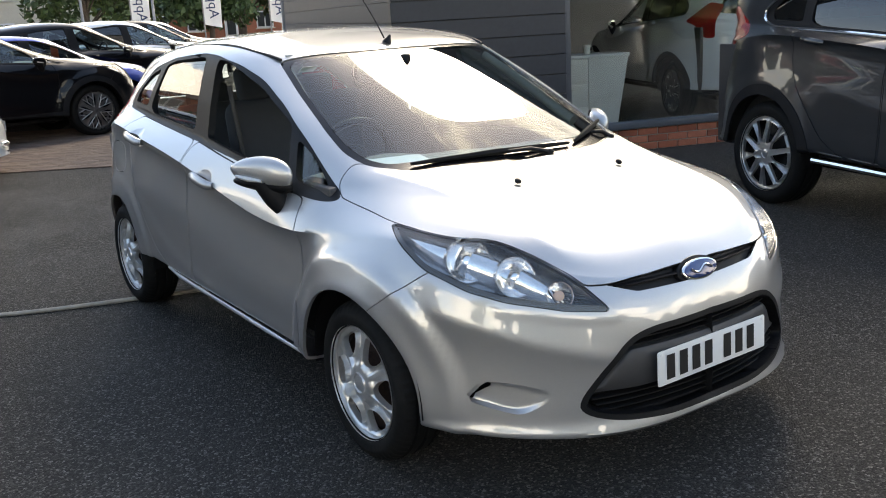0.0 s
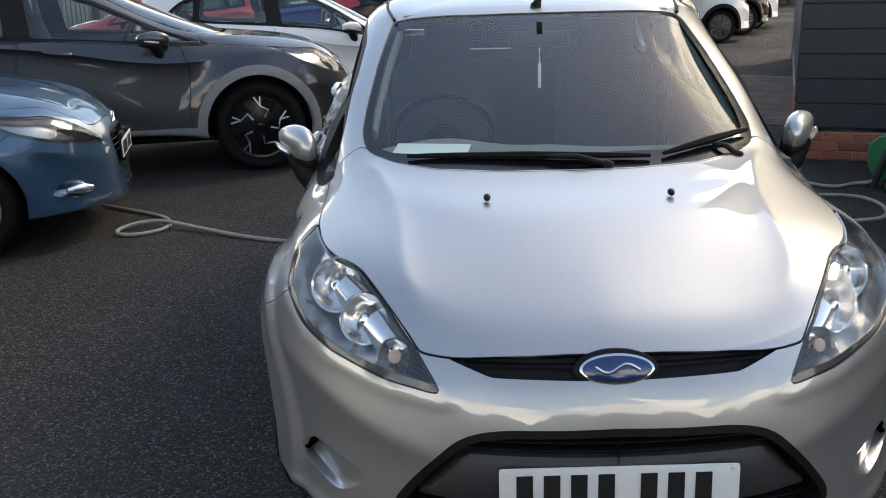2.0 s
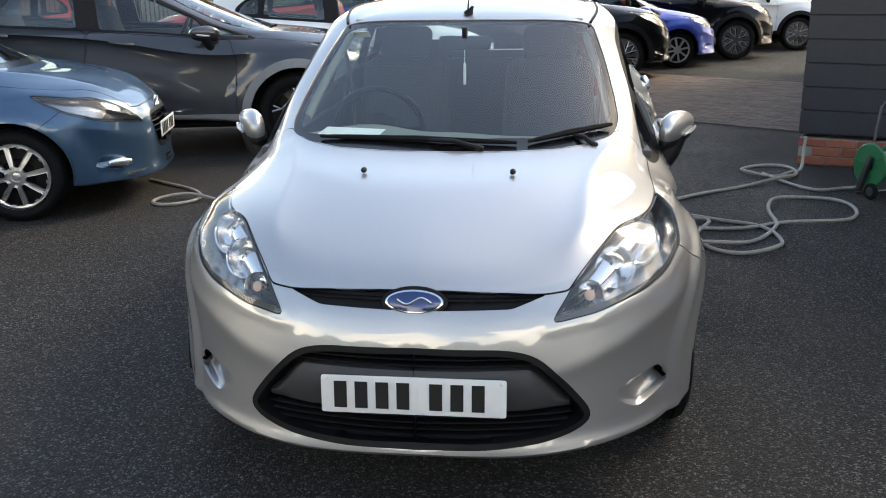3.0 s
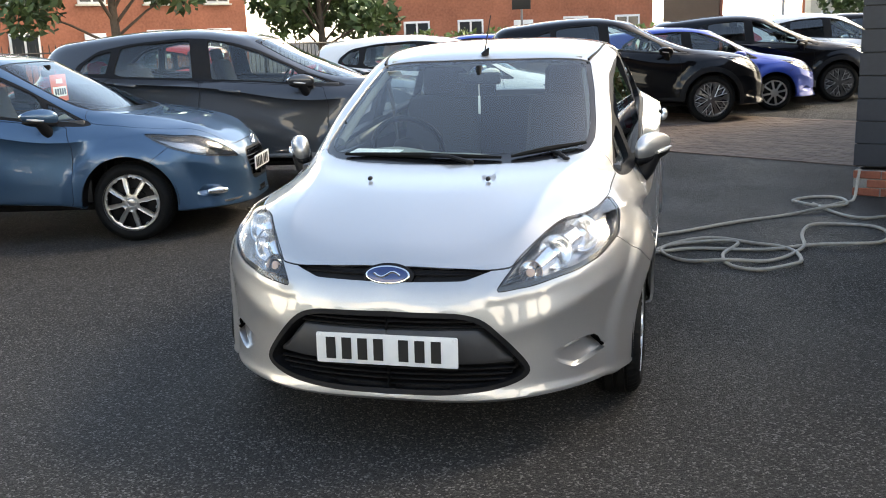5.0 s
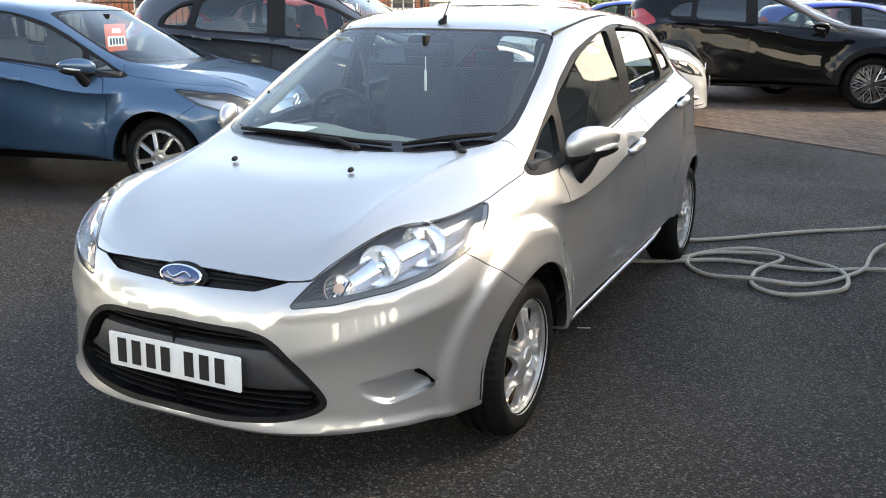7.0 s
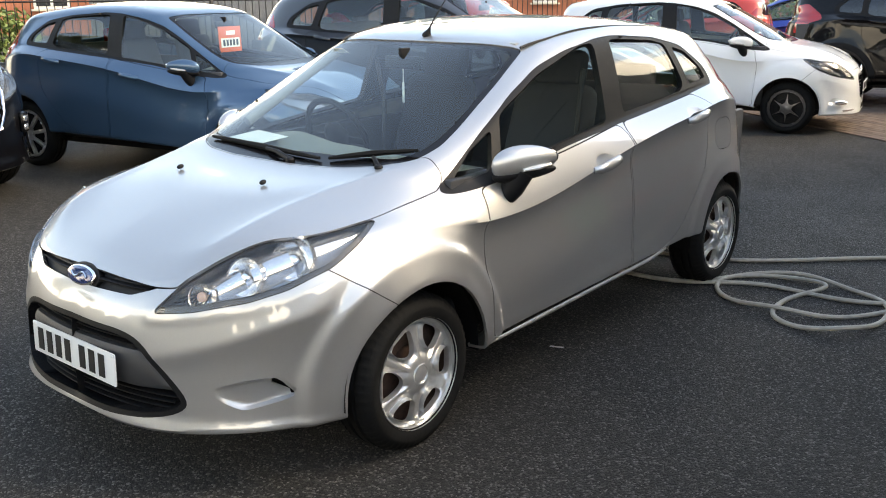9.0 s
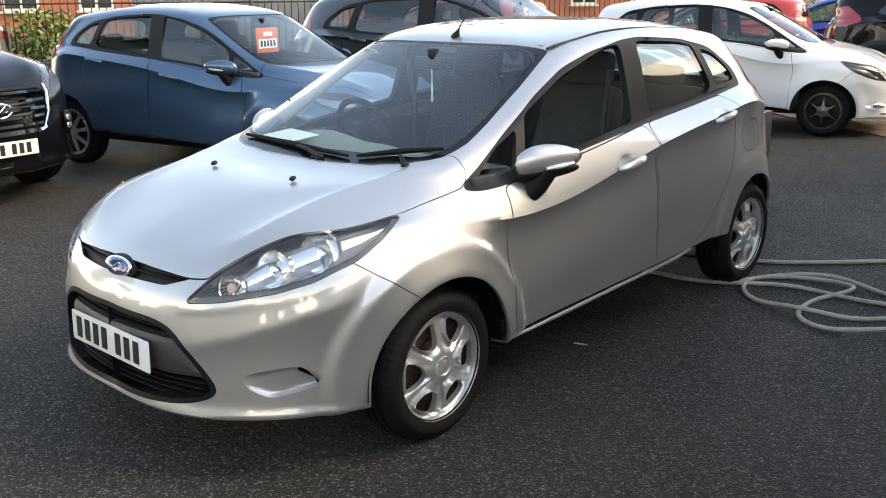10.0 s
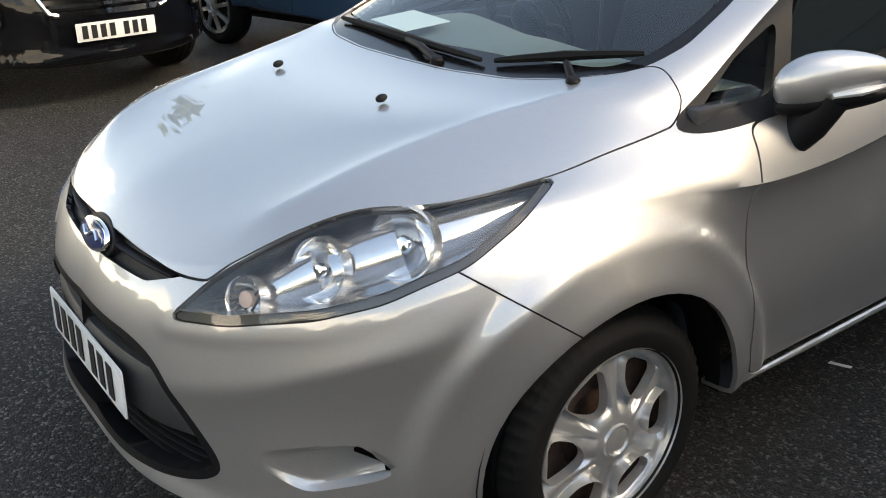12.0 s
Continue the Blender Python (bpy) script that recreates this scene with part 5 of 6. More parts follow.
# ---------------------------------------------------------------- materials of the place
def tarmac_material():
    """Rolled stone chippings: grey stones in black binder, worn lighter in patches, with damp stains."""
    m, n, l, p = nodes_of("tarmac")
    c = n.new("ShaderNodeTexCoord")
    v, a, b, st = n.new("ShaderNodeTexVoronoi"), n.new("ShaderNodeTexNoise"), n.new("ShaderNodeTexNoise"), n.new("ShaderNodeTexVoronoi")
    v.inputs["Scale"].default_value = 135
    a.inputs["Scale"].default_value, a.inputs["Detail"].default_value = 260, 3
    b.inputs["Scale"].default_value, b.inputs["Detail"].default_value, b.inputs["Roughness"].default_value = 0.45, 6, .62
    st.inputs["Scale"].default_value = 8.5
    stone = n.new("ShaderNodeValToRGB")
    e = stone.color_ramp.elements
    e[0].position, e[0].color = 0.0, (.021, .020, .0192, 1)
    e[1].position, e[1].color = 1.0, (.19, .183, .172, 1)
    k = e.new(.60)
    k.color = (.038, .0365, .0342, 1)
    k = e.new(.86)
    k.color = (.074, .071, .0665, 1)
    sep = n.new("ShaderNodeSeparateColor")
    patch = n.new("ShaderNodeMapRange")
    patch.inputs[1].default_value, patch.inputs[2].default_value, patch.inputs[3].default_value, patch.inputs[4].default_value = .35, .7, .80, 1.12
    fleck = n.new("ShaderNodeValToRGB")
    fleck.color_ramp.elements[0].position, fleck.color_ramp.elements[0].color = .030, (.17, .165, .155, 1)
    fleck.color_ramp.elements[1].position, fleck.color_ramp.elements[1].color = .045, (0, 0, 0, 1)
    scale, add = n.new("ShaderNodeVectorMath"), n.new("ShaderNodeMix")
    scale.operation = "SCALE"
    add.data_type, add.blend_type = "RGBA", "LIGHTEN"
    add.inputs[0].default_value = 1.0
    bump = n.new("ShaderNodeBump")
    bump.inputs["Strength"].default_value, bump.inputs["Distance"].default_value = 1.0, .012
    hgt = n.new("ShaderNodeMath")
    hgt.operation = "MULTIPLY_ADD"
    hgt.inputs[1].default_value = -1.0
    o = c.outputs["Object"]
    for x, y in ((o, v.inputs["Vector"]), (o, a.inputs[0]), (o, b.inputs[0]), (o, st.inputs["Vector"]), (v.outputs["Color"], sep.inputs[0]), (sep.outputs[0], stone.inputs[0]),
                 (stone.outputs[0], scale.inputs[0]), (b.outputs["Fac"], patch.inputs[0]), (patch.outputs[0], scale.inputs["Scale"]),
                 (st.outputs["Distance"], fleck.inputs[0]), (scale.outputs[0], add.inputs[6]), (fleck.outputs[0], add.inputs[7]), (add.outputs[2], p.inputs["Base Color"]),
                 (v.outputs["Distance"], hgt.inputs[0]), (a.outputs["Fac"], hgt.inputs[2]), (hgt.outputs[0], bump.inputs["Height"]), (bump.outputs[0], p.inputs["Normal"])):
        l.new(x, y)
    rr = n.new("ShaderNodeMapRange")
    rr.inputs[1].default_value, rr.inputs[2].default_value, rr.inputs[3].default_value, rr.inputs[4].default_value = .35, .65, .55, .9
    l.new(b.outputs["Fac"], rr.inputs[0]), l.new(rr.outputs[0], p.inputs["Roughness"])
    p.inputs["Specular IOR Level"].default_value = .25
    return m


def per_piece(name, lo, hi, rough=.8, grain=60, bump=.5):
    """A colour that differs from piece to piece, with grain."""
    m = plain(name, (1, 1, 1), rough, vary=.18, grain=grain, bump=bump)
    n, l = m.node_tree.nodes, m.node_tree.links
    info, geo, add, fr = n.new("ShaderNodeObjectInfo"), n.new("ShaderNodeNewGeometry"), n.new("ShaderNodeMath"), n.new("ShaderNodeMath")
    fr.operation = "FRACT"
    ramp = n.new("ShaderNodeValToRGB")
    ramp.color_ramp.elements[0].color, ramp.color_ramp.elements[1].color = (*lo, 1), (*hi, 1)
    l.new(info.outputs["Random"], add.inputs[0]), l.new(geo.outputs["Random Per Island"], add.inputs[1]), l.new(add.outputs[0], fr.inputs[0]), l.new(fr.outputs[0], ramp.inputs[0])
    sc = [x for x in n if x.bl_idname == "ShaderNodeVectorMath"][0]
    l.new(ramp.outputs[0], sc.inputs[0])
    return m


tarmac = tarmac_material()
brick_mat = per_piece("red_brick", (.20, .055, .03), (.36, .12, .07), .85, 30)
paver_mat = per_piece("paving_brick", (.10, .068, .052), (.17, .12, .092), .9, 30)
mortar = plain("mortar", (.30, .28, .25), .95, vary=.2, grain=80, bump=.4)
joint_sand = plain("joint_sand", (.07, .062, .055), .95, vary=.3, grain=60)
board_mat = plain("dark_cladding", (.022, .026, .034), .55, vary=.12, grain=25, bump=.2)
frame_grey = plain("frame_grey", (.07, .08, .095), .45, vary=.1)
shop_floor = plain("shop_floor", (.10, .10, .105), .25, vary=.1, grain=8)
shop_wall = plain("shop_wall", (.25, .25, .26), .7, vary=.1, grain=6)
counter_white = plain("counter_white", (.72, .74, .73), .3, vary=.03, grain=10)
hose_mat = plain("hose_rubber", (.33, .30, .25), .6, vary=.2, grain=30, bump=.2)
green_plastic = plain("green_plastic", (.012, .16, .06), .4, vary=.15, grain=30)
steel_tube = plain("grey_tube", (.22, .22, .23), .4, .6, vary=.15)
iron = plain("black_iron", (.012, .012, .012), .5, vary=.2)
render_cream = plain("cream_render", (.62, .58, .48), .9, vary=.08, grain=10)
roof_tile = plain("roof_tile", (.14, .085, .065), .85, vary=.25, grain=6)
white_upvc = plain("white_frame", (.75, .75, .74), .4, vary=.04)
dark_pane = plain("house_pane", (.03, .035, .04), .08, vary=.1)
bark = plain("bark", (.10, .075, .055), .9, vary=.3, grain=14, bump=.8)
leaf_dark = per_piece("dark_leaves", (.035, .065, .02), (.09, .14, .045), .6, 6, 0)
leaf_light = per_piece("light_leaves", (.08, .13, .03), (.20, .26, .07), .6, 6, 0)
flag_cloth = plain("flag_cloth", (.78, .78, .78), .8, vary=.05, grain=12)
orange_card = plain("orange_card", (.72, .12, .03), .6, vary=.06)
house_brick = plain("house_brick", (.36, .13, .075), .9, vary=.25, grain=9, bump=.2)

# ---------------------------------------------------------------- ground
bm = bmesh.new()
bmesh.ops.create_grid(bm, x_segments=40, y_segments=40, size=600)
tagged(part("ground", bm, tarmac), "dark grey tarmac car park", "ground", kind="structure")

# block-paved lane
LANE = Matrix.Translation((-.4, 8.55, 0)) @ Matrix.Rotation(radians(-33), 4, "Z")
bed = boxes(dict(size=(16.0, 4.4, .004), at=(3.0, 2.2, .003)))
lane = part("pavement", bed, joint_sand)
lane.matrix_world = LANE
tagged(lane, "brown block-paved lane across the tarmac", "paving", kind="structure")

# ---------------------------------------------------------------- showroom
SHOP = Matrix.Translation((2.42, 4.76, 0)) @ Matrix.Rotation(radians(-20), 4, "Z")  # x along the front, y into the building
CLAD, FRONT_LEN, TALL = 1.72, 12.0, 4.6


def placed(ob, m=SHOP):
    ob.matrix_world = m @ ob.matrix_world
    return ob


shop = tagged(placed(part("wall_showroom", boxes(dict(size=(FRONT_LEN, .20, .22), at=(FRONT_LEN / 2 + .012, .125, .11)), dict(size=(.20, 9.0, .22), at=(.125, 4.6, .11))), mortar)), "low red brick plinth under the showroom front", "wall", kind="structure")
clad = tagged(placed(part("wall_cladding", boxes(dict(size=(CLAD - .03, .16, TALL - .24), at=(CLAD / 2, .13, (TALL + .26) / 2)), dict(size=(.16, 9.0, TALL - .24), at=(.13, 4.66, (TALL + .26) / 2))), iron)), "dark grey boarded showroom wall", "wall", kind="structure")
tagged(placed(part("wall_back", boxes(dict(size=(FRONT_LEN, .15, TALL - .02), at=(FRONT_LEN / 2, 9.2, TALL / 2))), shop_wall)), "dark inner wall of the showroom", "wall", kind="structure")
tagged(placed(part("roof", boxes(dict(size=(FRONT_LEN + .3, 9.6, .25), at=(FRONT_LEN / 2, 4.6, TALL + .12)), dict(size=(FRONT_LEN - CLAD, .22, 1.4), at=((FRONT_LEN + CLAD) / 2, .16, TALL - .7))), board_mat)), "flat showroom roof with a dark fascia", "roof", kind="structure")
tagged(placed(part("floor", boxes(dict(size=(FRONT_LEN - .3, 8.9, .05), at=(FRONT_LEN / 2, 4.7, .035))), shop_floor)), "dark polished showroom floor", "floor", kind="structure")
win = tagged(placed(part("window_1", boxes(dict(size=(FRONT_LEN - CLAD, .14, .07), at=((FRONT_LEN + CLAD) / 2, .05, .262), bevel=.01), dict(size=(.06, .10, TALL - 1.6), at=(CLAD + .03, .10, 1.75), bevel=.006), dict(size=(.06, .10, TALL - 1.6), at=(CLAD + 4.2, .10, 1.75), bevel=.006), dict(size=(FRONT_LEN - CLAD, .10, .06), at=((FRONT_LEN + CLAD) / 2, .10, 3.2), bevel=.006)), frame_grey)), "large showroom window in a grey frame", "window", kind="structure")
for x0, x1 in ((CLAD + .06, CLAD + 4.17), (CLAD + 4.23, FRONT_LEN - .1)):
    g = part("pane", boxes(dict(size=(x1 - x0, .012, 2.9), at=((x0 + x1) / 2, .10, 1.74))), pane("shop_glass", (.85, .87, .86), 1.0, 1.5), win)

# white counter with a cup
desk = thing("counter", SHOP @ Matrix.Translation((CLAD + .62, 1.15, .062)) @ Matrix.Diagonal((1, 1, 1.155, 1)), "white counter with drawers behind the showroom window", "counter")
part("top", boxes(dict(size=(1.0, .5, .03), at=(0, 0, .74), bevel=.004)), counter_white, desk)
part("carcass", boxes(dict(size=(.50, .46, .72), at=(-.24, 0, .36), bevel=.004)), counter_white, desk)
part("slanted_end", slab([(.02, 0), (.34, 0), (.49, .725), (.02, .725)], FRONT, .46, at=(0, .23, 0)), counter_white, desk)
for z, h in ((.61, .22), (.38, .22), (.15, .26)):
    d = part("drawer", boxes(dict(size=(.47, .02, h - .012), at=(-.24, -.24, z), bevel=.003)), counter_white, desk)
    part("handle", boxes(dict(size=(.12, .012, .012), at=(-.24, -.255, z + h / 2 - .05), bevel=.003)), steel_tube, d)
cup = thing("cup", SHOP @ Matrix.Translation((CLAD + .70, 1.1, .936)), "white cup standing on the counter", "cup")
part("bowl", moved(lathe([(0, 0), (0, .03), (.10, .042), (.10, .038), (.01, .027)], 24), Matrix.Rotation(radians(-90), 4, "Y")), counter_white, cup)
part("handle", tube([(.04, 0, .08), (.065, 0, .07), (.065, 0, .035), (.036, 0, .025)], .006, 6), counter_white, cup)


# ---------------------------------------------------------------- hose and reel
def hose(pts, label):
    k = np.concatenate(([0], np.cumsum(np.linalg.norm(np.diff(np.array(pts), axis=0), axis=1))))
    q = spline(k, np.array(pts, float), np.linspace(0, k[-1], int(k[-1] / .035)))
    ob = part("garden_hose", tube([tuple(p) for p in q], .0125, 8), hose_mat)
    return tagged(ob, label, "hose")


H = .013
hose([(-2.75, 3.75, H), (-2.45, 3.55, H), (-2.17, 3.28, H), (-2.14, 3.05, H), (-2.32, 2.93, H), (-2.42, 3.02, H), (-2.28, 3.16, H + .022), (-2.05, 3.1, H + .02), (-1.55, 2.80, H), (-.85, 2.52, H), (-.3, 2.36, H), (.3, 2.30, H), (.70, 2.33, H),
      (1.08, 2.55, H), (1.37, 2.55, H), (1.65, 2.61, H), (1.80, 2.71, H), (2.08, 2.71, H + .02), (2.30, 2.86, H), (2.41, 3.15, H), (2.34, 3.40, H), (2.10, 3.46, H), (1.92, 3.31, H + .02), (1.83, 3.03, H), (1.81, 2.73, H), (1.71, 2.47, H), (1.51, 2.24, H), (1.27, 2.17, H + .02), (1.07, 2.20, H), (0.92, 2.33, H), (0.88, 2.53, H), (0.95, 2.69, H), (1.22, 2.81, H + .02), (1.48, 2.76, H), (1.65, 2.67, H), (1.74, 2.47, H), (1.74, 2.28, H), (1.65, 2.08, H + .02), (1.47, 2.02, H), (1.32, 2.09, H), (1.27, 2.30, H), (1.31, 2.53, H), (1.38, 2.65, H + .02), (1.08, 2.74, H), (0.91, 2.61, H), (0.82, 2.43, H)], "dull beige hose running under the car")
hose([(.20, 2.75, H), (0.80, 2.93, H), (1.11, 3.19, H), (1.48, 3.54, H), (1.87, 3.85, H), (2.12, 4.03, H + .02), (2.32, 4.31, H), (2.27, 4.61, H), (2.07, 4.60, H), (1.93, 4.46, H), (1.95, 4.23, H + .02), (2.10, 4.18, H), (2.29, 4.36, H), (2.41, 4.53, H), (2.44, 4.62, .10), (2.47, 4.70, .24)], "dull beige hose coiled on wet tarmac by the wall")
hose([(2.06, 4.30, H), (2.16, 3.94, H), (2.36, 3.70, H), (2.52, 3.78, H), (2.60, 3.66, .06), (2.68, 3.70, .20)], "dull beige hose leading from the coil to the reel")

REEL = Matrix.Translation((2.72, 3.62, 0)) @ Matrix.Rotation(radians(25), 4, "Z") @ Matrix.Scale(.74, 4)
reel = thing("hose_reel", REEL, "green plastic hose reel trolley with a grey handle", "hose reel")
for x in (-.15, .15):
    prof = [(-.012, .05), (-.012, .20), (0, .215), (.012, .20), (.010, .12), (.016, .10), (.016, .05)]
    part("side_disc", moved(lathe(prof, 36), Matrix.Translation((x, 0, .30))), green_plastic, reel)
    for a in range(6):
        t = a * math.pi / 3 + .2
        part("rib", tube([(x, .06 * math.cos(t), .30 + .06 * math.sin(t)), (x, .20 * math.cos(t), .30 + .20 * math.sin(t))], .014, 6), green_plastic, reel)
    part("leg", boxes(dict(size=(.045, .05, .36), at=(x * 1.25, .02, .22), turn=Matrix.Rotation(radians(18), 4, "X"), bevel=.01)), grey_plastic, reel)
    w = part("trolley_wheel", moved(lathe([(-.02, .02), (-.02, .068), (-.012, .078), (.012, .078), (.02, .068), (.02, .02)], 24, True), Matrix.Translation((x * 1.45, -.12, .078))), rubber, reel)
    part("wheel_cap", moved(lathe([(0, 0), (.004, .03), (0, .045), (-.01, .046)], 16), Matrix.Translation((x * 1.45 + (.02 if x > 0 else -.02), -.12, .078)) @ Matrix.Rotation(0 if x > 0 else math.pi, 4, "Z")), grey_plastic, w)
part("drum", moved(lathe([(-.15, .09), (.15, .09)], 24), Matrix.Translation((0, 0, .30))), green_plastic, reel)
for k in range(6):
    part("hose_turn", tube([(-.11 + .04 * k, .11 * math.cos(t), .30 + .11 * math.sin(t)) for t in np.linspace(0, 2 * math.pi, 24, endpoint=False)], .014, 6, True), hose_mat, reel)
part("handle_frame", tube([(-.115, .05, .34), (-.115, .02, .55), (-.115, -.02, .86), (-.09, -.03, .90), (.09, -.03, .90), (.115, -.02, .86), (.115, .02, .55), (.115, .05, .34)], .012, 8), steel_tube, reel)
part("crank", tube([(.165, 0, .30), (.20, 0, .30), (.20, -.09, .25), (.27, -.09, .25)], .012, 8), green_plastic, reel)
part("axle", tube([(-.22, -.12, .078), (.22, -.12, .078)], .008, 6), steel_tube, reel)
part("front_foot", tube([(-.18, .12, .02), (.18, .12, .02)], .016, 6), grey_plastic, reel)


# ---------------------------------------------------------------- the distance
def leaves(centres, radii, count, size, mat, name, parent=None):
    """Many small leaf-shaped quads gathered in uneven clumps."""
    rng = np.random.default_rng(len(centres) * 1000 + count)
    w = np.array(radii, float)**2
    pick = rng.choice(len(centres), count, p=w / w.sum())
    unit = lambda v: v / np.linalg.norm(v, axis=1)[:, None]
    d, a, b = unit(rng.normal(size=(count, 3))), unit(rng.normal(size=(count, 3))), rng.normal(size=(count, 3))
    p = np.array(centres, float)[pick] + d * (np.array(radii)[pick] * rng.random(count)**.4)[:, None] * np.array((1, 1, .8))
    b = unit(np.cross(a, b))
    k = (size * rng.uniform(.6, 1.4, count))[:, None]
    vs = np.stack((p - a * k, p + b * k * .5, p + a * k, p - b * k * .5), 1).reshape(-1, 3)
    fs = np.arange(count * 4).reshape(-1, 4).tolist()
    me = bpy.data.meshes.new(name)
    me.from_pydata(vs.tolist(), [], fs)
    me.materials.append(mat)
    ob = new(name, me)
    ob.parent = parent
    return ob


def tree(x, y, h, r, mat, seed, label, count=5200, size=.16):
    rng = random.Random(seed)
    t = thing("tree", Matrix.Translation((x, y, 0)), label, "tree")
    bm = tube([(0, 0, -.1), (.05, 0, h * .25), (-.05, .05, h * .5), (.05, 0, h * .8)], [h * .028, h * .022, h * .016, h * .006], 10)
    cs, rs = [], []
    limbs = []
    for i in range(13):
        a, up, out = rng.uniform(0, 6.28), rng.uniform(.35, .98), rng.uniform(.35, .95)
        c = (math.cos(a) * r * out * (1.15 - up * .6), math.sin(a) * r * out * (1.15 - up * .6), h * up)
        cs.append(c)
        rs.append(r * rng.uniform(.28, .48))
        limbs.append(tube([(0, 0, h * up * .55), (c[0] * .5, c[1] * .5, h * up * .8), c], [h * .009, h * .006, h * .002], 6))
    part("trunk", merge(bm, *limbs), bark, t)
    leaves(cs, rs, count, size, mat, "crown", t)
    return t


tree(14, 50.5, 10, 4.5, leaf_dark, 1, "tall dark broad-leaved tree behind the car park", 7000, .30)
tree(20, 48, 9.5, 5.5, leaf_dark, 2, "tall dark broad-leaved tree behind the car park", 7000, .30)
tree(25, 46, 9, 6, leaf_dark, 3, "tall dark broad-leaved tree behind the car park", 7000, .30)
tree(31, 43, 9.5, 6.5, leaf_dark, 4, "tall dark broad-leaved tree behind the car park", 7000, .30)
tree(12.5, 44, 6, 3, leaf_light, 5, "light green young tree behind the parked cars", 4200, .18)
tree(-15.5, 21.5, 6.5, 3.0, leaf_dark, 6, "dark tree standing before brick houses", 5000, .17)
tree(-10.5, 25.5, 5.5, 2.6, leaf_dark, 7, "dark tree standing before brick houses", 4500, .16)
tree(8.5, 37, 5.5, 2.8, leaf_dark, 8, "small tree beside the far parked cars", 4500, .17)
tree(14.5, 39, 5.5, 2.8, leaf_dark, 9, "small tree beside the far parked cars", 4500, .17)
tree(-15, 1.5, 5.6, 2.8, leaf_dark, 10, "tall tree overhanging the boundary railings", 5200, .15)
tree(-14.5, -8.5, 5.8, 3.0, leaf_dark, 11, "tall tree overhanging the boundary railings", 5200, .15)

hedge_c = [(-7.5 + i * .55, 25.2 + i * .22, .55 + .55 * (i % 2)) for i in range(24)]
tagged(leaves(hedge_c, [.75] * len(hedge_c), 9000, .09, leaf_light, "hedge"), "clipped light green hedge along the car park edge", "hedge", kind="stuff")
bush_c = [(-15.8, 5.2, .5), (-15.3, 6.3, .7), (-16.4, 4.4, .6)]
tagged(leaves(bush_c, [.7, .8, .7], 2500, .07, leaf_light, "shrub"), "green shrub behind the railings", "shrub", kind="stuff")


def railings(a, b, h=1.5):
    """Upright iron bars between two rails."""
    a, b = Vector(a), Vector(b)
    n = int((b - a).length / .14)
    f = thing("railing", None, "black iron railings along the car park boundary", "railing")
    bar = tube([(0, 0, 0), (0, 0, h), (0, 0, h + .06)], [.010, .010, .002], 5)
    me = bpy.data.meshes.new("bar")
    bar.to_mesh(me), bar.free()
    me.materials.append(iron)
    for i in range(n + 1):
        o = new("bar", me)
        o.parent = f
        o.location = a.lerp(b, i / n)
    for z in (.18, h - .12):
        part("rail", tube([a + Vector((0, 0, z)), b + Vector((0, 0, z))], .018, 6), iron, f)
    for t in np.linspace(0, 1, max(2, int((b - a).length / 2.6))):
        p = a.lerp(b, t)
        part("post", boxes(dict(size=(.06, .06, h + .1), at=(p.x, p.y, (h + .1) / 2), bevel=.005)), iron, f)


railings((-19.5, -3.5, 0), (-15.4, 5.0, 0))
railings((-15.4, 5.0, 0), (-11.0, 14.4, 0))
railings((-11.0, 14.4, 0), (-7.5, 22.5, 0))


def house(at, w, d, h, wall, label, storeys=2, bays=3, roof=2.4):
    """A gabled brick house with framed windows and a door."""
    t = thing("house", at, label, "house")
    part("wall", boxes(dict(size=(w, d, h), at=(0, d / 2, h / 2))), wall, t)
    bm = bmesh.new()
    e = .35
    p = [bm.verts.new(v) for v in ((-w / 2 - e, -e, h - .05), (w / 2 + e, -e, h - .05), (w / 2 + e, d + e, h - .05), (-w / 2 - e, d + e, h - .05), (-w / 2 - e, d / 2, h + roof), (w / 2 + e, d / 2, h + roof))]
    for q in ((0, 1, 5, 4), (2, 3, 4, 5), (1, 2, 5), (3, 0, 4), (3, 2, 1, 0)):
        bm.faces.new([p[i] for i in q])
    part("roof", bm, roof_tile, t)
    for s in range(storeys):
        for b in range(bays):
            x = -w / 2 + (b + .5) * w / bays
            z = .95 + s * h / storeys
            if s == 0 and b == bays // 2:
                dr = part("door", boxes(dict(size=(.95, .08, 2.05), at=(x, -.03, 1.03), bevel=.01)), white_upvc, t)
                part("door_panel", boxes(dict(size=(.6, .03, 1.2), at=(x, -.075, 1.2))), dark_pane, dr)
                continue
            wn_ = part("window", boxes(dict(size=(1.25, .08, 1.2), at=(x, -.03, z + .6), bevel=.01)), white_upvc, t)
            for sx in (-.29, .29):
                part("pane", boxes(dict(size=(.48, .02, 1.0), at=(x + sx, -.075, z + .6))), dark_pane, wn_)
            part("sill", boxes(dict(size=(1.45, .16, .08), at=(x, -.06, z - .04), bevel=.01)), render_cream, wn_)
    part("chimney", boxes(dict(size=(.7, .7, 1.3), at=(w * .3, d / 2, h + roof + .2), bevel=.02)), wall, t)
    return t


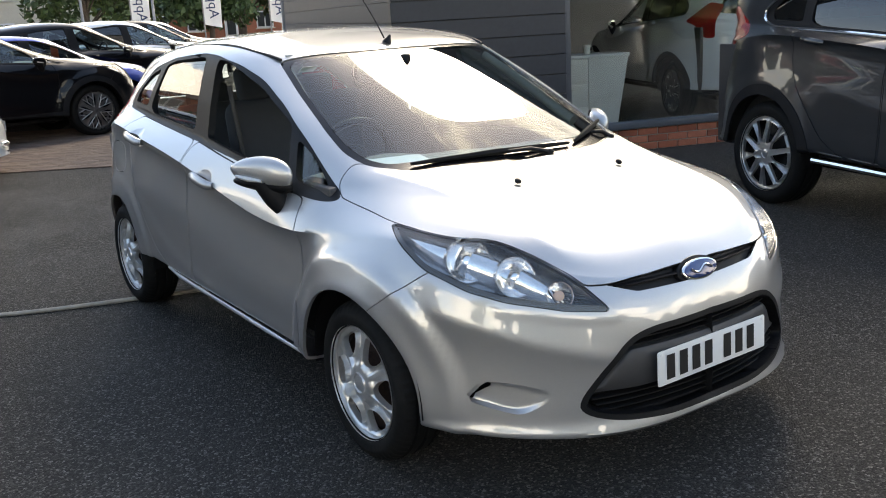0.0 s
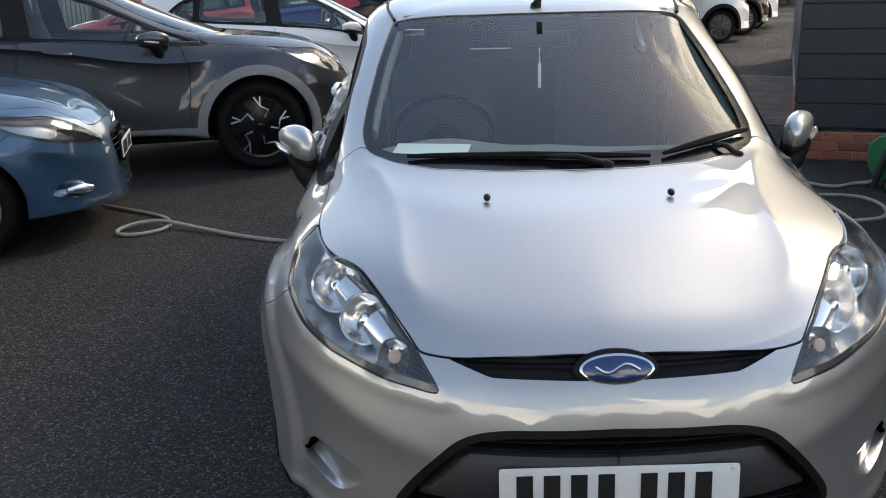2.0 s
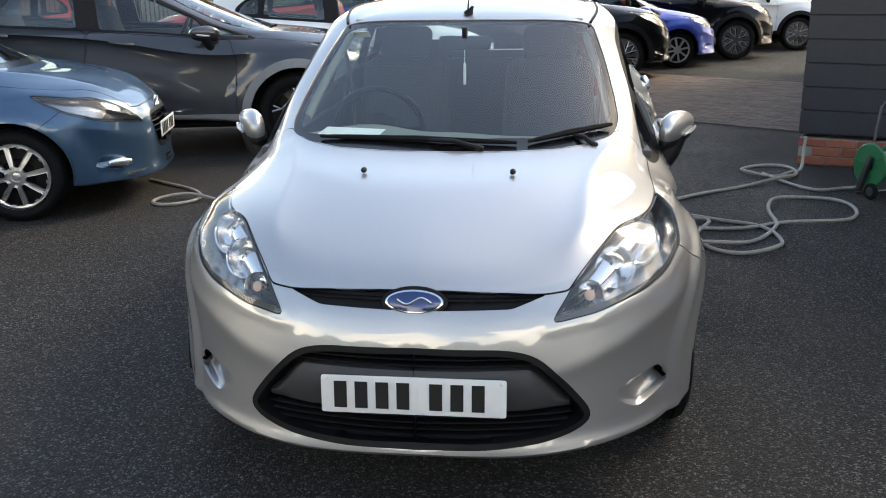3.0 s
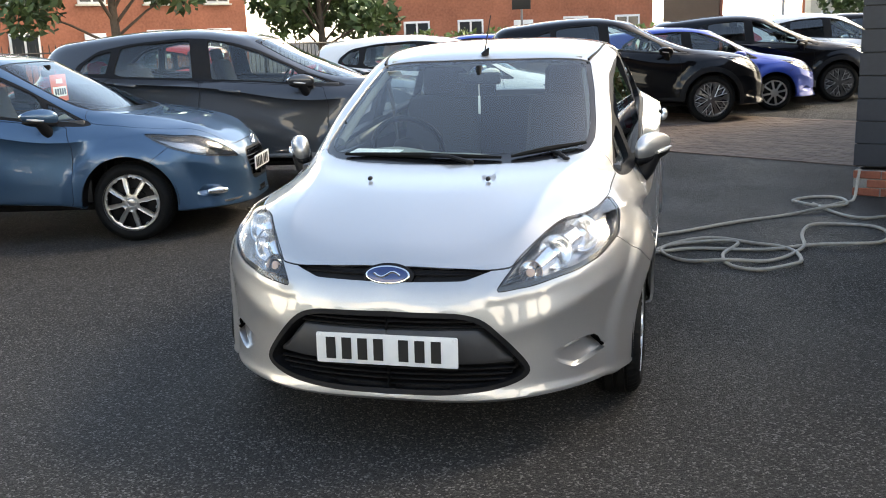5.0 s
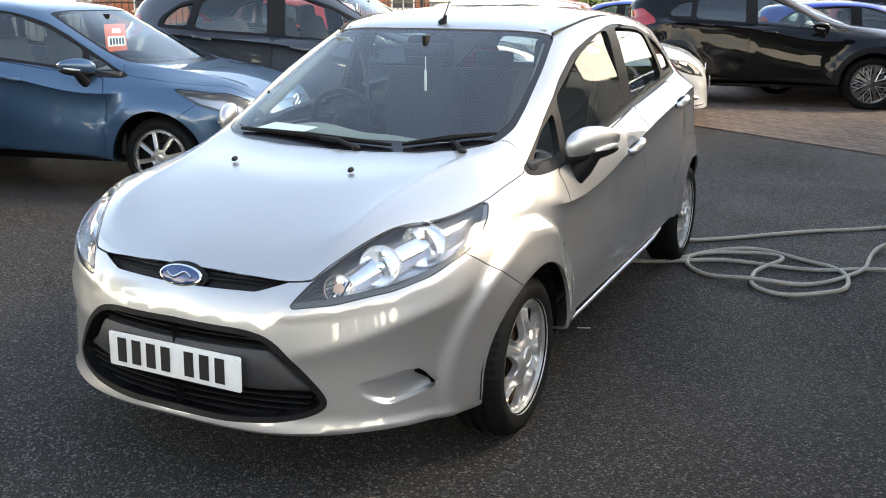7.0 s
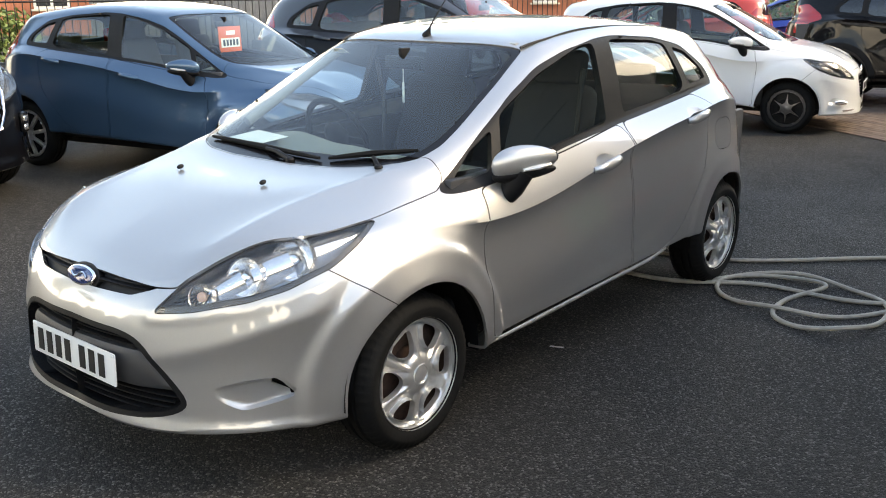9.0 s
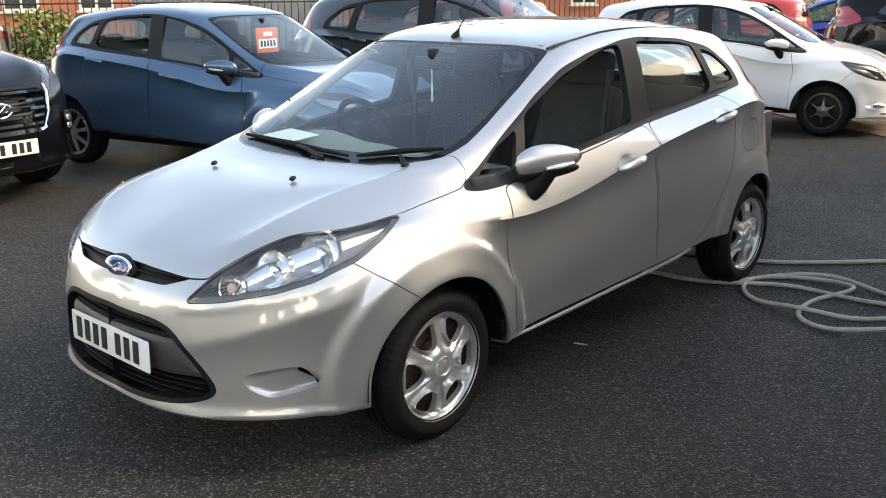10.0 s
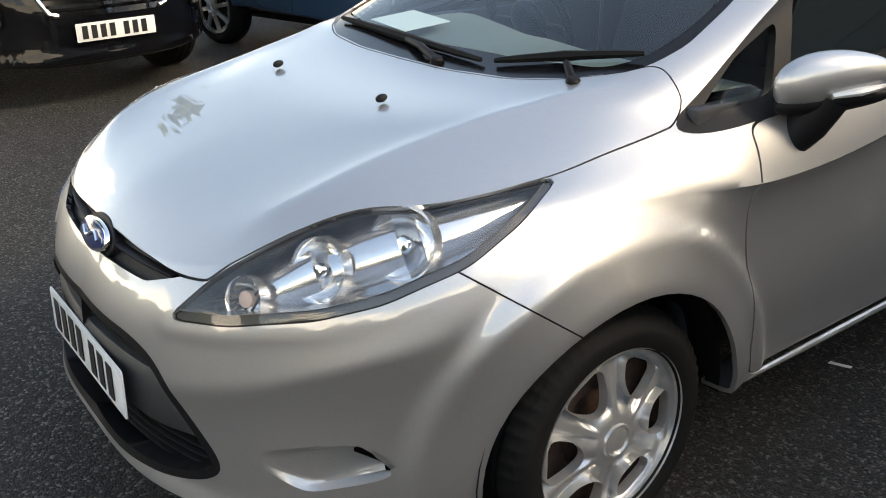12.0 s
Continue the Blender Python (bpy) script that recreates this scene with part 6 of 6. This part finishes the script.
turned = lambda x, y, a: Matrix.Translation((x, y, 0)) @ Matrix.Rotation(radians(a), 4, "Z")
house(turned(-33, 11, 66), 13, 8, 4.7, house_brick, "red brick house behind the railings", bays=5)
house(turned(-24, 33, 55), 15, 8, 4.7, house_brick, "red brick terrace behind the railings", bays=5)
house(turned(-6.5, 42, 22), 13, 8, 5.2, house_brick, "red brick house behind the hedge", bays=5)
house(turned(14, 62, -4), 10, 8, 5.2, render_cream, "cream rendered house beyond the car park", bays=4)
house(turned(24, 62, -8), 10, 8, 5.2, house_brick, "red brick house beyond the car park", bays=4)
house(turned(22, 142, -10), 9, 9, 5.0, house_brick, "red brick house far behind the trees", bays=3)
house(turned(28, 141, -14), 7, 9, 5.0, render_cream, "cream gabled house far behind the trees", bays=2)


def lamp_post(x, y, h=7.0, label="tall grey steel lamp post"):
    t = thing("street_lamp", Matrix.Translation((x, y, 0)), label, "lamp post")
    part("pole", tube([(0, 0, 0), (0, 0, 1.2), (0, 0, 1.25), (0, 0, h)], [.075, .075, .055, .04], 12), steel_tube, t)
    part("arm", tube([(0, 0, h - .05), (.3, 0, h + .05), (.8, 0, h + .1)], .03, 8), steel_tube, t)
    part("lantern", boxes(dict(size=(.55, .2, .1), at=(1.0, 0, h + .1), bevel=.03)), steel_tube, t)


lamp_post(7.4, 33.5)
lamp_post(9.2, 31.0)
lamp_post(-13.8, 12.0)
lamp_post(4.6, 34.0)
board = thing("sign_board", Matrix.Translation((-3.6, 24.0, 0)), "small black sign on a grey post", "sign")
part("post", tube([(0, 0, 0), (0, 0, 2.9)], .035, 8), steel_tube, board)
part("panel", boxes(dict(size=(.55, .03, .65), at=(0, -.05, 2.45), bevel=.01)), iron, board)
tower = thing("sign_tower", turned(1.2, 24.0, 5), "brown slab-shaped sign tower beside the hedge", "sign")
part("slab", boxes(dict(size=(1.5, .3, 5), at=(0, 0, 2.5), bevel=.02)), plain("bronze_panel", (.11, .075, .055), .5, .2, vary=.1, grain=4), tower)
part("edge_post", boxes(dict(size=(.08, .34, 5), at=(.80, 0, 2.5), bevel=.01)), plain("rust_red", (.2, .06, .04), .5, vary=.1), tower)


def feather_flag(x, y, turn):
    """A tall curved cloth on a pole, with its word seen from behind."""
    t = thing("feather_flag", turned(x, y, turn), "white feather flag with dark lettering on a pole", "flag", "flags behind the cars")
    part("pole", tube([(0, 0, 0), (0, 0, 2.5), (.03, 0, 4.4), (.25, 0, 5.1), (.55, 0, 5.2)], [.025, .02, .015, .012, .010], 8), steel_tube, t)
    bm = bmesh.new()
    rows = []
    for z in np.linspace(1.45, 5.1, 16):
        wdt = .62 - .10 * max(0, (z - 4.3)) - .03 * (5.1 - z)
        x0 = .02 + .5 * max(0, (z - 4.4) / .7)**2
        rows.append([bm.verts.new((x0 + wdt * k / 5, .035 * math.sin(z * 2.1 + k), z - .12 * k / 5)) for k in range(6)])
    for a, b in zip(rows, rows[1:]):
        for i in range(5):
            bm.faces.new((a[i], a[i + 1], b[i + 1], b[i])).smooth = True
    r = bmesh.ops.solidify(bm, geom=bm.faces[:], thickness=.004)
    cloth_ = part("cloth", bm, flag_cloth, t)
    cu = bpy.data.curves.new("word", "FONT")
    cu.body, cu.size, cu.extrude = "Approved", .42, .003
    tmp = bpy.data.objects.new("word", cu)
    scene.collection.objects.link(tmp)
    bpy.context.view_layer.update()
    me = bpy.data.meshes.new_from_object(tmp.evaluated_get(bpy.context.evaluated_depsgraph_get()))
    bpy.data.objects.remove(tmp)
    me.materials.clear()
    me.materials.append(plain("flag_ink", (.03, .05, .12), .7))
    w = new("lettering", me)
    w.parent = cloth_
    w.matrix_local = Matrix.Translation((.18, -.07, 1.62)) @ Matrix.Rotation(radians(90), 4, "X") @ Matrix.Rotation(radians(90), 4, "Z") @ Matrix.Diagonal((1, -1, 1, 1))
    return t


feather_flag(6.9, 26.3, -18)
feather_flag(8.9, 25.6, -18)
feather_flag(10.8, 24.9, -18)
scrap = part("paper_scrap", moved(slab(fillet([(-.032, -.006), (.03, -.009), (.034, .004), (-.028, .008)], .003, 2), ((1, 0, 0), (0, 1, 0)), .002, bevel=.0005), Matrix.Translation((.70, 1.10, .004)) @ Matrix.Rotation(radians(25), 4, "Z")), paper)
tagged(scrap, "small white scrap of paper lying on tarmac", "litter")

# a belt of trees that closes the car park on its far side
rnd = random.Random(7)
bm = bmesh.new()
rows = []
for i in range(161):
    x = -48 + .6 * i
    top = 3.4 + 1.0 * math.sin(x * .37) + 1.0 * math.sin(x * .91 + 1) + rnd.uniform(-.5, .5)
    rows.append([bm.verts.new((x + rnd.uniform(-.2, .2), -21 - .03 * x * x * .2 + 1.2 * (1 - (2 * k / 9 - .8)**2) + rnd.uniform(-.45, .45), top * k / 9)) for k in range(10)])
for a, b in zip(rows, rows[1:]):
    for k in range(9):
        bm.faces.new((a[k], a[k + 1], b[k + 1], b[k]))
tagged(part("tree_belt", bm, plain("belt_leaves", (.035, .055, .018), .8, vary=.5, grain=6), sharp=0), "dense belt of green trees closing the car park", "trees", kind="stuff")

# ---------------------------------------------------------------- the other cars
blue_paint = paint("blue_grey_paint", (.045, .105, .185), .6, .35)
dark_grey_paint = paint("dark_grey_paint", (.040, .045, .053), .6, .42)
gunmetal_paint = paint("gunmetal_paint", (.030, .034, .040), .5, .3)
black_paint = paint("black_paint", (.003, .003, .004), .0, .3, .01, 1.34, .05)
white_paint = paint("white_paint", (.76, .77, .77), .0, .4)
bright_blue_paint = paint("bright_blue_paint", (.012, .055, .35), .4, .35)
red_paint = paint("red_paint", (.50, .03, .015), .1, .35)
grey_paint = paint("grey_paint", (.14, .135, .13), .6, .35)
alloy = plain("alloy", (.62, .62, .62), .28, .85, vary=.06)
dark_alloy = plain("dark_alloy", (.16, .16, .165), .28, .8, vary=.1)
clad_black = plain("arch_plastic", (.009, .009, .010), .7, vary=.15, grain=200, bump=.2, spec=.2)
clad_grey = plain("arch_grey", (.22, .22, .22), .6, .1, vary=.1)


def stand(x, y, heading):
    """A car's pose from its front axle's middle and the way its nose points, in degrees from +x."""
    return Matrix.Translation((x, y, 0)) @ Matrix.Rotation(radians(90 + heading), 4, "Z")


W_HATCH = Warp((-.82, 0, .33, 1.02, 2.57, 3.24), (.165, .30, .61, .89, 1.08, 1.47), 1.01)
W_CROSS = Warp((-.85, 0, .42, 1.25, 3.0, 3.79), (.18, .34, .70, 1.02, 1.17, 1.62), 1.09, roof_back=.05)
W_CITY = Warp((-.70, 0, .28, .92, 2.42, 2.96), (.165, .30, .61, .90, 1.10, 1.49), .97, roof_back=.1)
W_SUV = Warp((-.90, 0, .38, 1.18, 2.68, 3.60), (.21, .36, .72, 1.05, 1.20, 1.66), 1.08, roof_back=.16)
W_BIG = Warp((-.94, 0, .38, 1.22, 2.77, 3.83), (.22, .38, .76, 1.09, 1.25, 1.70), 1.10, roof_back=.25)
NOSE = pchip((.20, .30, .44, .56, .635, .69, .742, .80), (-.79, -.805, -.80, -.785, -.75, -.71, -.64, -.5))


def nose_point(W, x, z, out=0.0):
    """A place on a car's nose, from the small hatchback's measures."""
    q = W([(x, float(NOSE(z)) + .30 * x * x + .35 * abs(x)**4, z)])[0]
    return Vector((q[0], q[1] - out, q[2]))


def nose_bar(W, z, half, h, out, depth=.03, n=14, bow_z=0.0):
    """A bar that lies across a car's nose."""
    bm = bmesh.new()
    rows = []
    for x in np.linspace(-half, half, n + 1):
        c = nose_point(W, x, z, out)
        c.z += bow_z * (x / half)**2
        rows.append([bm.verts.new(c + Vector((0, a, b))) for a, b in ((0, -h / 2), (0, h / 2), (depth, h / 2), (depth, -h / 2))])
    for a, b in zip(rows, rows[1:]):
        for i in range(4):
            bm.faces.new((a[i], b[i], b[(i + 1) % 4], a[(i + 1) % 4])).smooth = i == 0
    bm.faces.new(rows[0][::-1]), bm.faces.new(rows[-1])
    bmesh.ops.recalc_face_normals(bm, faces=bm.faces)
    return bm


def oval_badge(car, W, z, size=.075, out=.02):
    """A bright oval ring with a slanting bar in it, drawn as a plain shape."""
    c = nose_point(W, 0, z, out)
    pts = [c + Vector((size * math.cos(t), .02 * 0, size * .55 * math.sin(t))) for t in np.linspace(0, 2 * math.pi, 28, endpoint=False)]
    b = part("badge", tube(pts, .006, 6, True), chrome, car, "bright oval badge")
    part("badge_bar", tube([c + Vector((-size * .5, 0, -size * .4)), c + Vector((size * .1, -.004, 0)), c + Vector((size * .5, 0, size * .4))], .006, 6), chrome, b)


def dress_hex(car, W):
    """Six-sided grille with thin bright slats, plate, fog lamps and a bright chin strip."""
    for z, half in ((.590, .24), (.555, .26), (.520, .25), (.485, .24), (.450, .22), (.415, .20)):
        part("grille_slat", nose_bar(W, z, half, .008, -.012), chrome, car)
    oval_badge(car, W, .665)
    q = nose_point(W, 0, .50, .022)
    number_plate(car, Matrix.Translation(q))
    for s in (1, -1):
        a, b = W([(.60, -.655, .345)])[0], W([(.70, -.53, .35)])[0]
        bm = tube([(s * a[0], a[1] - .012, a[2]), (s * (a[0] + b[0]) / 2, (a[1] + b[1]) / 2 - .022, a[2] + .006), (s * b[0], b[1] - .012, b[2])], [.018, .032, .018], 10)
        part("fog_lamp", bm, reflector, car)
    part("chin_strip", nose_bar(W, .262, .60, .016, .012, n=24), chrome, car)
    part("lower_intake", nose_bar(W, .285, .40, .03, .004, n=20), gloss_black, car)


def dress_wide(car, W):
    """Tall grille with broad chrome bars in a chrome frame, a plate below and upright lamps."""
    for z, half in ((.672, .40), (.625, .40), (.580, .385), (.535, .365), (.490, .34)):
        part("grille_bar", nose_bar(W, z, half, .020, .010, n=18), chrome, car)
    part("grille_chin", nose_bar(W, .452, .33, .034, .014, n=18), chrome, car)
    for s in (1, -1):
        side = [nose_point(W, s * x, z, .014) for x, z in ((.44, .70), (.445, .66), (.40, .55), (.345, .46), (.30, .448))]
        part("grille_side", tube(side, .014, 8), chrome, car)
        a = nose_point(W, s * .60, .47, .012)
        lm = part("fog_lamp", boxes(dict(size=(.10, .05, .16), at=a, turn=Matrix.Rotation(radians(s * 35), 4, "Z"), bevel=.02)), gloss_black, car)
        part("lamp_lens", boxes(dict(size=(.07, .03, .05), at=a + Vector((0, -.018, .03)), turn=Matrix.Rotation(radians(s * 35), 4, "Z"), bevel=.01), dict(size=(.07, .03, .05), at=a + Vector((0, -.018, -.035)), turn=Matrix.Rotation(radians(s * 35), 4, "Z"), bevel=.01)), reflector, lm)
    oval_badge(car, W, .585, .095, .04)
    number_plate(car, Matrix.Translation(nose_point(W, 0, .365, .022)))
    part("skid_strip", nose_bar(W, .245, .55, .03, .012, n=20), grey_plastic, car)


HEX_LAMP = [(x + .015, y, .575 + (z - .597) * .78) for x, y, z in LAMP]
HEX_GRILLE = [(-.05, .625), (.24, .625), (.30, .575), (.255, .40), (.21, .372), (-.05, .370)]
WIDE_GRILLE = [(-.05, .70), (.40, .70), (.46, .66), (.37, .47), (.32, .44), (-.05, .435)]
small = dict(r=.305, rim=.215, width=.19, style=STYLE_EIGHT, mat=alloy, n=8)
i_blue, _ = make_car("hatchback", stand(-3.25, 3.25, 12.5), W_HATCH, blue_paint, "blue-grey five-door hatchback parked on the tarmac", wheels=small, front="hex", dress=dress_hex, grille=W_HATCH.front(HEX_GRILLE), lamps=W_HATCH(HEX_LAMP), nu=140, step=.035)
make_car("crossover", stand(-2.03, 5.82, 12.0), W_CROSS, dark_grey_paint, "matt dark grey crossover parked beside the blue hatchback", wheels=dict(r=.365, rim=.265, width=.24, style=STYLE_AERO, mat=gloss_black, n=5), cladding=clad_grey, nu=140, step=.035)
make_car("city_car", stand(-1.0, 8.85, 12), W_CITY, white_paint, "white small hatchback parked in the row", front="hex", dress=dress_hex, grille=W_CITY.front(HEX_GRILLE), lamps=W_CITY(HEX_LAMP), wheels=dict(r=.285, rim=.2, width=.18, style=STYLE_FIVE, mat=dark_alloy, n=6))
suv, _ = make_car("suv", stand(1.32, 12.15, 8), W_SUV, black_paint, "glossy black sport utility car parked on block paving", wheels=dict(r=.365, rim=.265, width=.23, style=STYLE_STAR, mat=dark_alloy, n=5), cladding=clad_black, rear_glass=privacy_glass)
shop_suv, _ = make_car("suv", stand(3.60, -1.42, -105), W_BIG, gunmetal_paint, "dark grey sport utility car parked beside the showroom", wheels=dict(r=.37, rim=.265, width=.23, style=STYLE_FIVE_TWIN, mat=alloy, n=5), cladding=clad_black, rear_glass=privacy_glass, nu=140, step=.035)
make_car("suv", stand(-4.95, .45, 8), W_BIG, black_paint, "black sport utility car with a wide chrome grille", front="wide", dress=dress_wide, grille=W_BIG.front(WIDE_GRILLE), wheels=dict(r=.37, rim=.265, width=.23, style=STYLE_FIVE, mat=dark_alloy, n=5), rear_glass=privacy_glass)
blue2, _ = make_car("hatchback", stand(2.43, 14.2, 8), W_HATCH, bright_blue_paint, "bright blue small hatchback parked beside the black car", nu=84, step=.07, wheels=small)
white_suv, _ = make_car("suv", Matrix.Translation((0, 0, .062)) @ stand(8.5, 7.05, 64), W_SUV, white_paint, "white sport utility car parked in the far row", nu=84, step=.07, wheels=dict(r=.34, rim=.25, width=.22, style=STYLE_STAR, mat=dark_alloy, n=5), cladding=clad_black, rear_glass=privacy_glass)
red, _ = make_car("hatchback", stand(-8.6, 9.0, 195), W_CITY, red_paint, "red hatchback in the second row of parked cars", nu=84, step=.07, wheels=small)
grey, _ = make_car("suv", stand(-13.4, 2.3, 186), W_SUV, grey_paint, "grey sport utility car in the second row of parked cars", nu=84, step=.07, wheels=dict(r=.34, rim=.25, width=.22, style=STYLE_STAR, mat=dark_alloy, n=5), rear_glass=privacy_glass)
copy_thing(suv, stand(3.7, 15.9, 8))
copy_thing(white_suv, stand(5.4, 18.3, 8))
copy_thing(suv, stand(6.6, 20.6, 8))
copy_thing(white_suv, stand(7.6, 22.8, 8))
copy_thing(red, stand(-6.2, 13.5, 195))
copy_thing(blue2, stand(-5.0, 16.0, 195))
copy_thing(white_suv, stand(-3.4, 18.6, 190))
for o in (white_suv,):
    tagged(o, "white sport utility car shown inside the showroom")


def price_card(car, at, label="orange price card behind the windscreen"):
    """A card with a white strip of plain bars."""
    c = part("price_card", boxes(dict(size=(.30, .004, .22), bevel=.002)), orange_card, car, label)
    c.matrix_local = at
    st = part("price_strip", boxes(dict(size=(.25, .003, .08), at=(.0, -.004, -.03))), paper, c)
    for k in range(5):
        part("bar", boxes(dict(size=(.026, .002, .052), at=(-.088 + .044 * k, -.007, -.03))), ink, st)
    part("bar", boxes(dict(size=(.12, .002, .036), at=(.01, -.004, .055))), paper, c)


for c, W in ((i_blue, W_HATCH), (red, W_CITY), (blue2, W_HATCH)):
    q = W([(-.05, .72, 1.16)])[0]
    price_card(c, Matrix.Translation((q[0], q[1] + .05, q[2] - .03)) @ Matrix.Rotation(radians(58), 4, "X") @ Matrix.Rotation(radians(-60), 4, "X"))

for s in (1, -1):
    q = W_BIG([(.86, .40, .30), (.868, 1.2, .30), (.868, 2.0, .31)])
    part("sill_strip", tube([(s * (x + .004), y, z) for x, y, z in q], .020, 8), chrome, shop_suv, "bright metal sill strip")
    q = W_BIG([(.800, .50, .862), (.797, 1.4, .985), (.765, 2.2, 1.048), (.72, 2.5, 1.075), (.69, 2.48, 1.17), (.655, 2.28, 1.285)])
    part("window_line", tube([(s * (x + .002), y, z) for x, y, z in spline(np.arange(6.0), q, np.linspace(0, 5, 40))], .010, 6), chrome, shop_suv)

# ---------------------------------------------------------------- bricks, boards and pavers
def brick_mesh(name, size, bevel, mat):
    bm = boxes(dict(size=size, bevel=bevel, seg=1))
    me = bpy.data.meshes.new(name)
    bm.to_mesh(me), bm.free()
    me.materials.append(mat)
    return me


rng = random.Random(5)
bricks = [brick_mesh("brick", (.215, .10, .064 + .001 * k), .005, brick_mat) for k in range(3)]
for course in range(3):
    z = .037 + .0745 * course
    for i in range(40):
        o = new("brick", rng.choice(bricks))
        o.parent = shop
        o.location = (.115 + .225 * i + (.1125 if course % 2 else 0), .062 + rng.uniform(-.002, .002), z)
    for i in range(14):
        o = new("brick", rng.choice(bricks))
        o.parent = shop
        o.location = (.062, .24 + .225 * i + (.1125 if course % 2 else 0), z)
        o.rotation_euler = (0, 0, radians(90))

front_board = brick_mesh("board", (CLAD, .022, .182), .003, board_mat)
side_board = brick_mesh("board", (9.0, .022, .182), .003, board_mat)
for k in range(23):
    z = .352 + .190 * k
    o = new("board", front_board)
    o.parent, o.location = clad, (CLAD / 2, .040, z)
    o = new("board", side_board)
    o.parent, o.location, o.rotation_euler = clad, (.040, 4.55, z), (0, 0, radians(90))

paver = brick_mesh("paver", (.194, .094, .012), .003, paver_mat)
near, rest = 0, bmesh.new()
for j in range(44):
    for i in range(78):
        x, y = -4.9 + .2 * i + (.1 if j % 2 else 0), .055 + .1 * j
        z = .0085 + rng.uniform(-.0012, .0012)
        if j < 14 and 22 <= i < 43 and near < 290:
            o = new("paver", paver)
            o.parent, o.location = lane, (x, y, z)
            near += 1
        else:
            v = [rest.verts.new((x + a, y + b, z + .006)) for a, b in ((-.097, -.047), (.097, -.047), (.097, .047), (-.097, .047))]
            w = [rest.verts.new((x + a, y + b, z - .006)) for a, b in ((-.099, -.049), (.099, -.049), (.099, .049), (-.099, .049))]
            rest.faces.new(v)
            for k in range(4):
                rest.faces.new((w[k], w[(k + 1) % 4], v[(k + 1) % 4], v[k]))
tagged(part("pavers", rest, paver_mat, lane), kind="stuff")
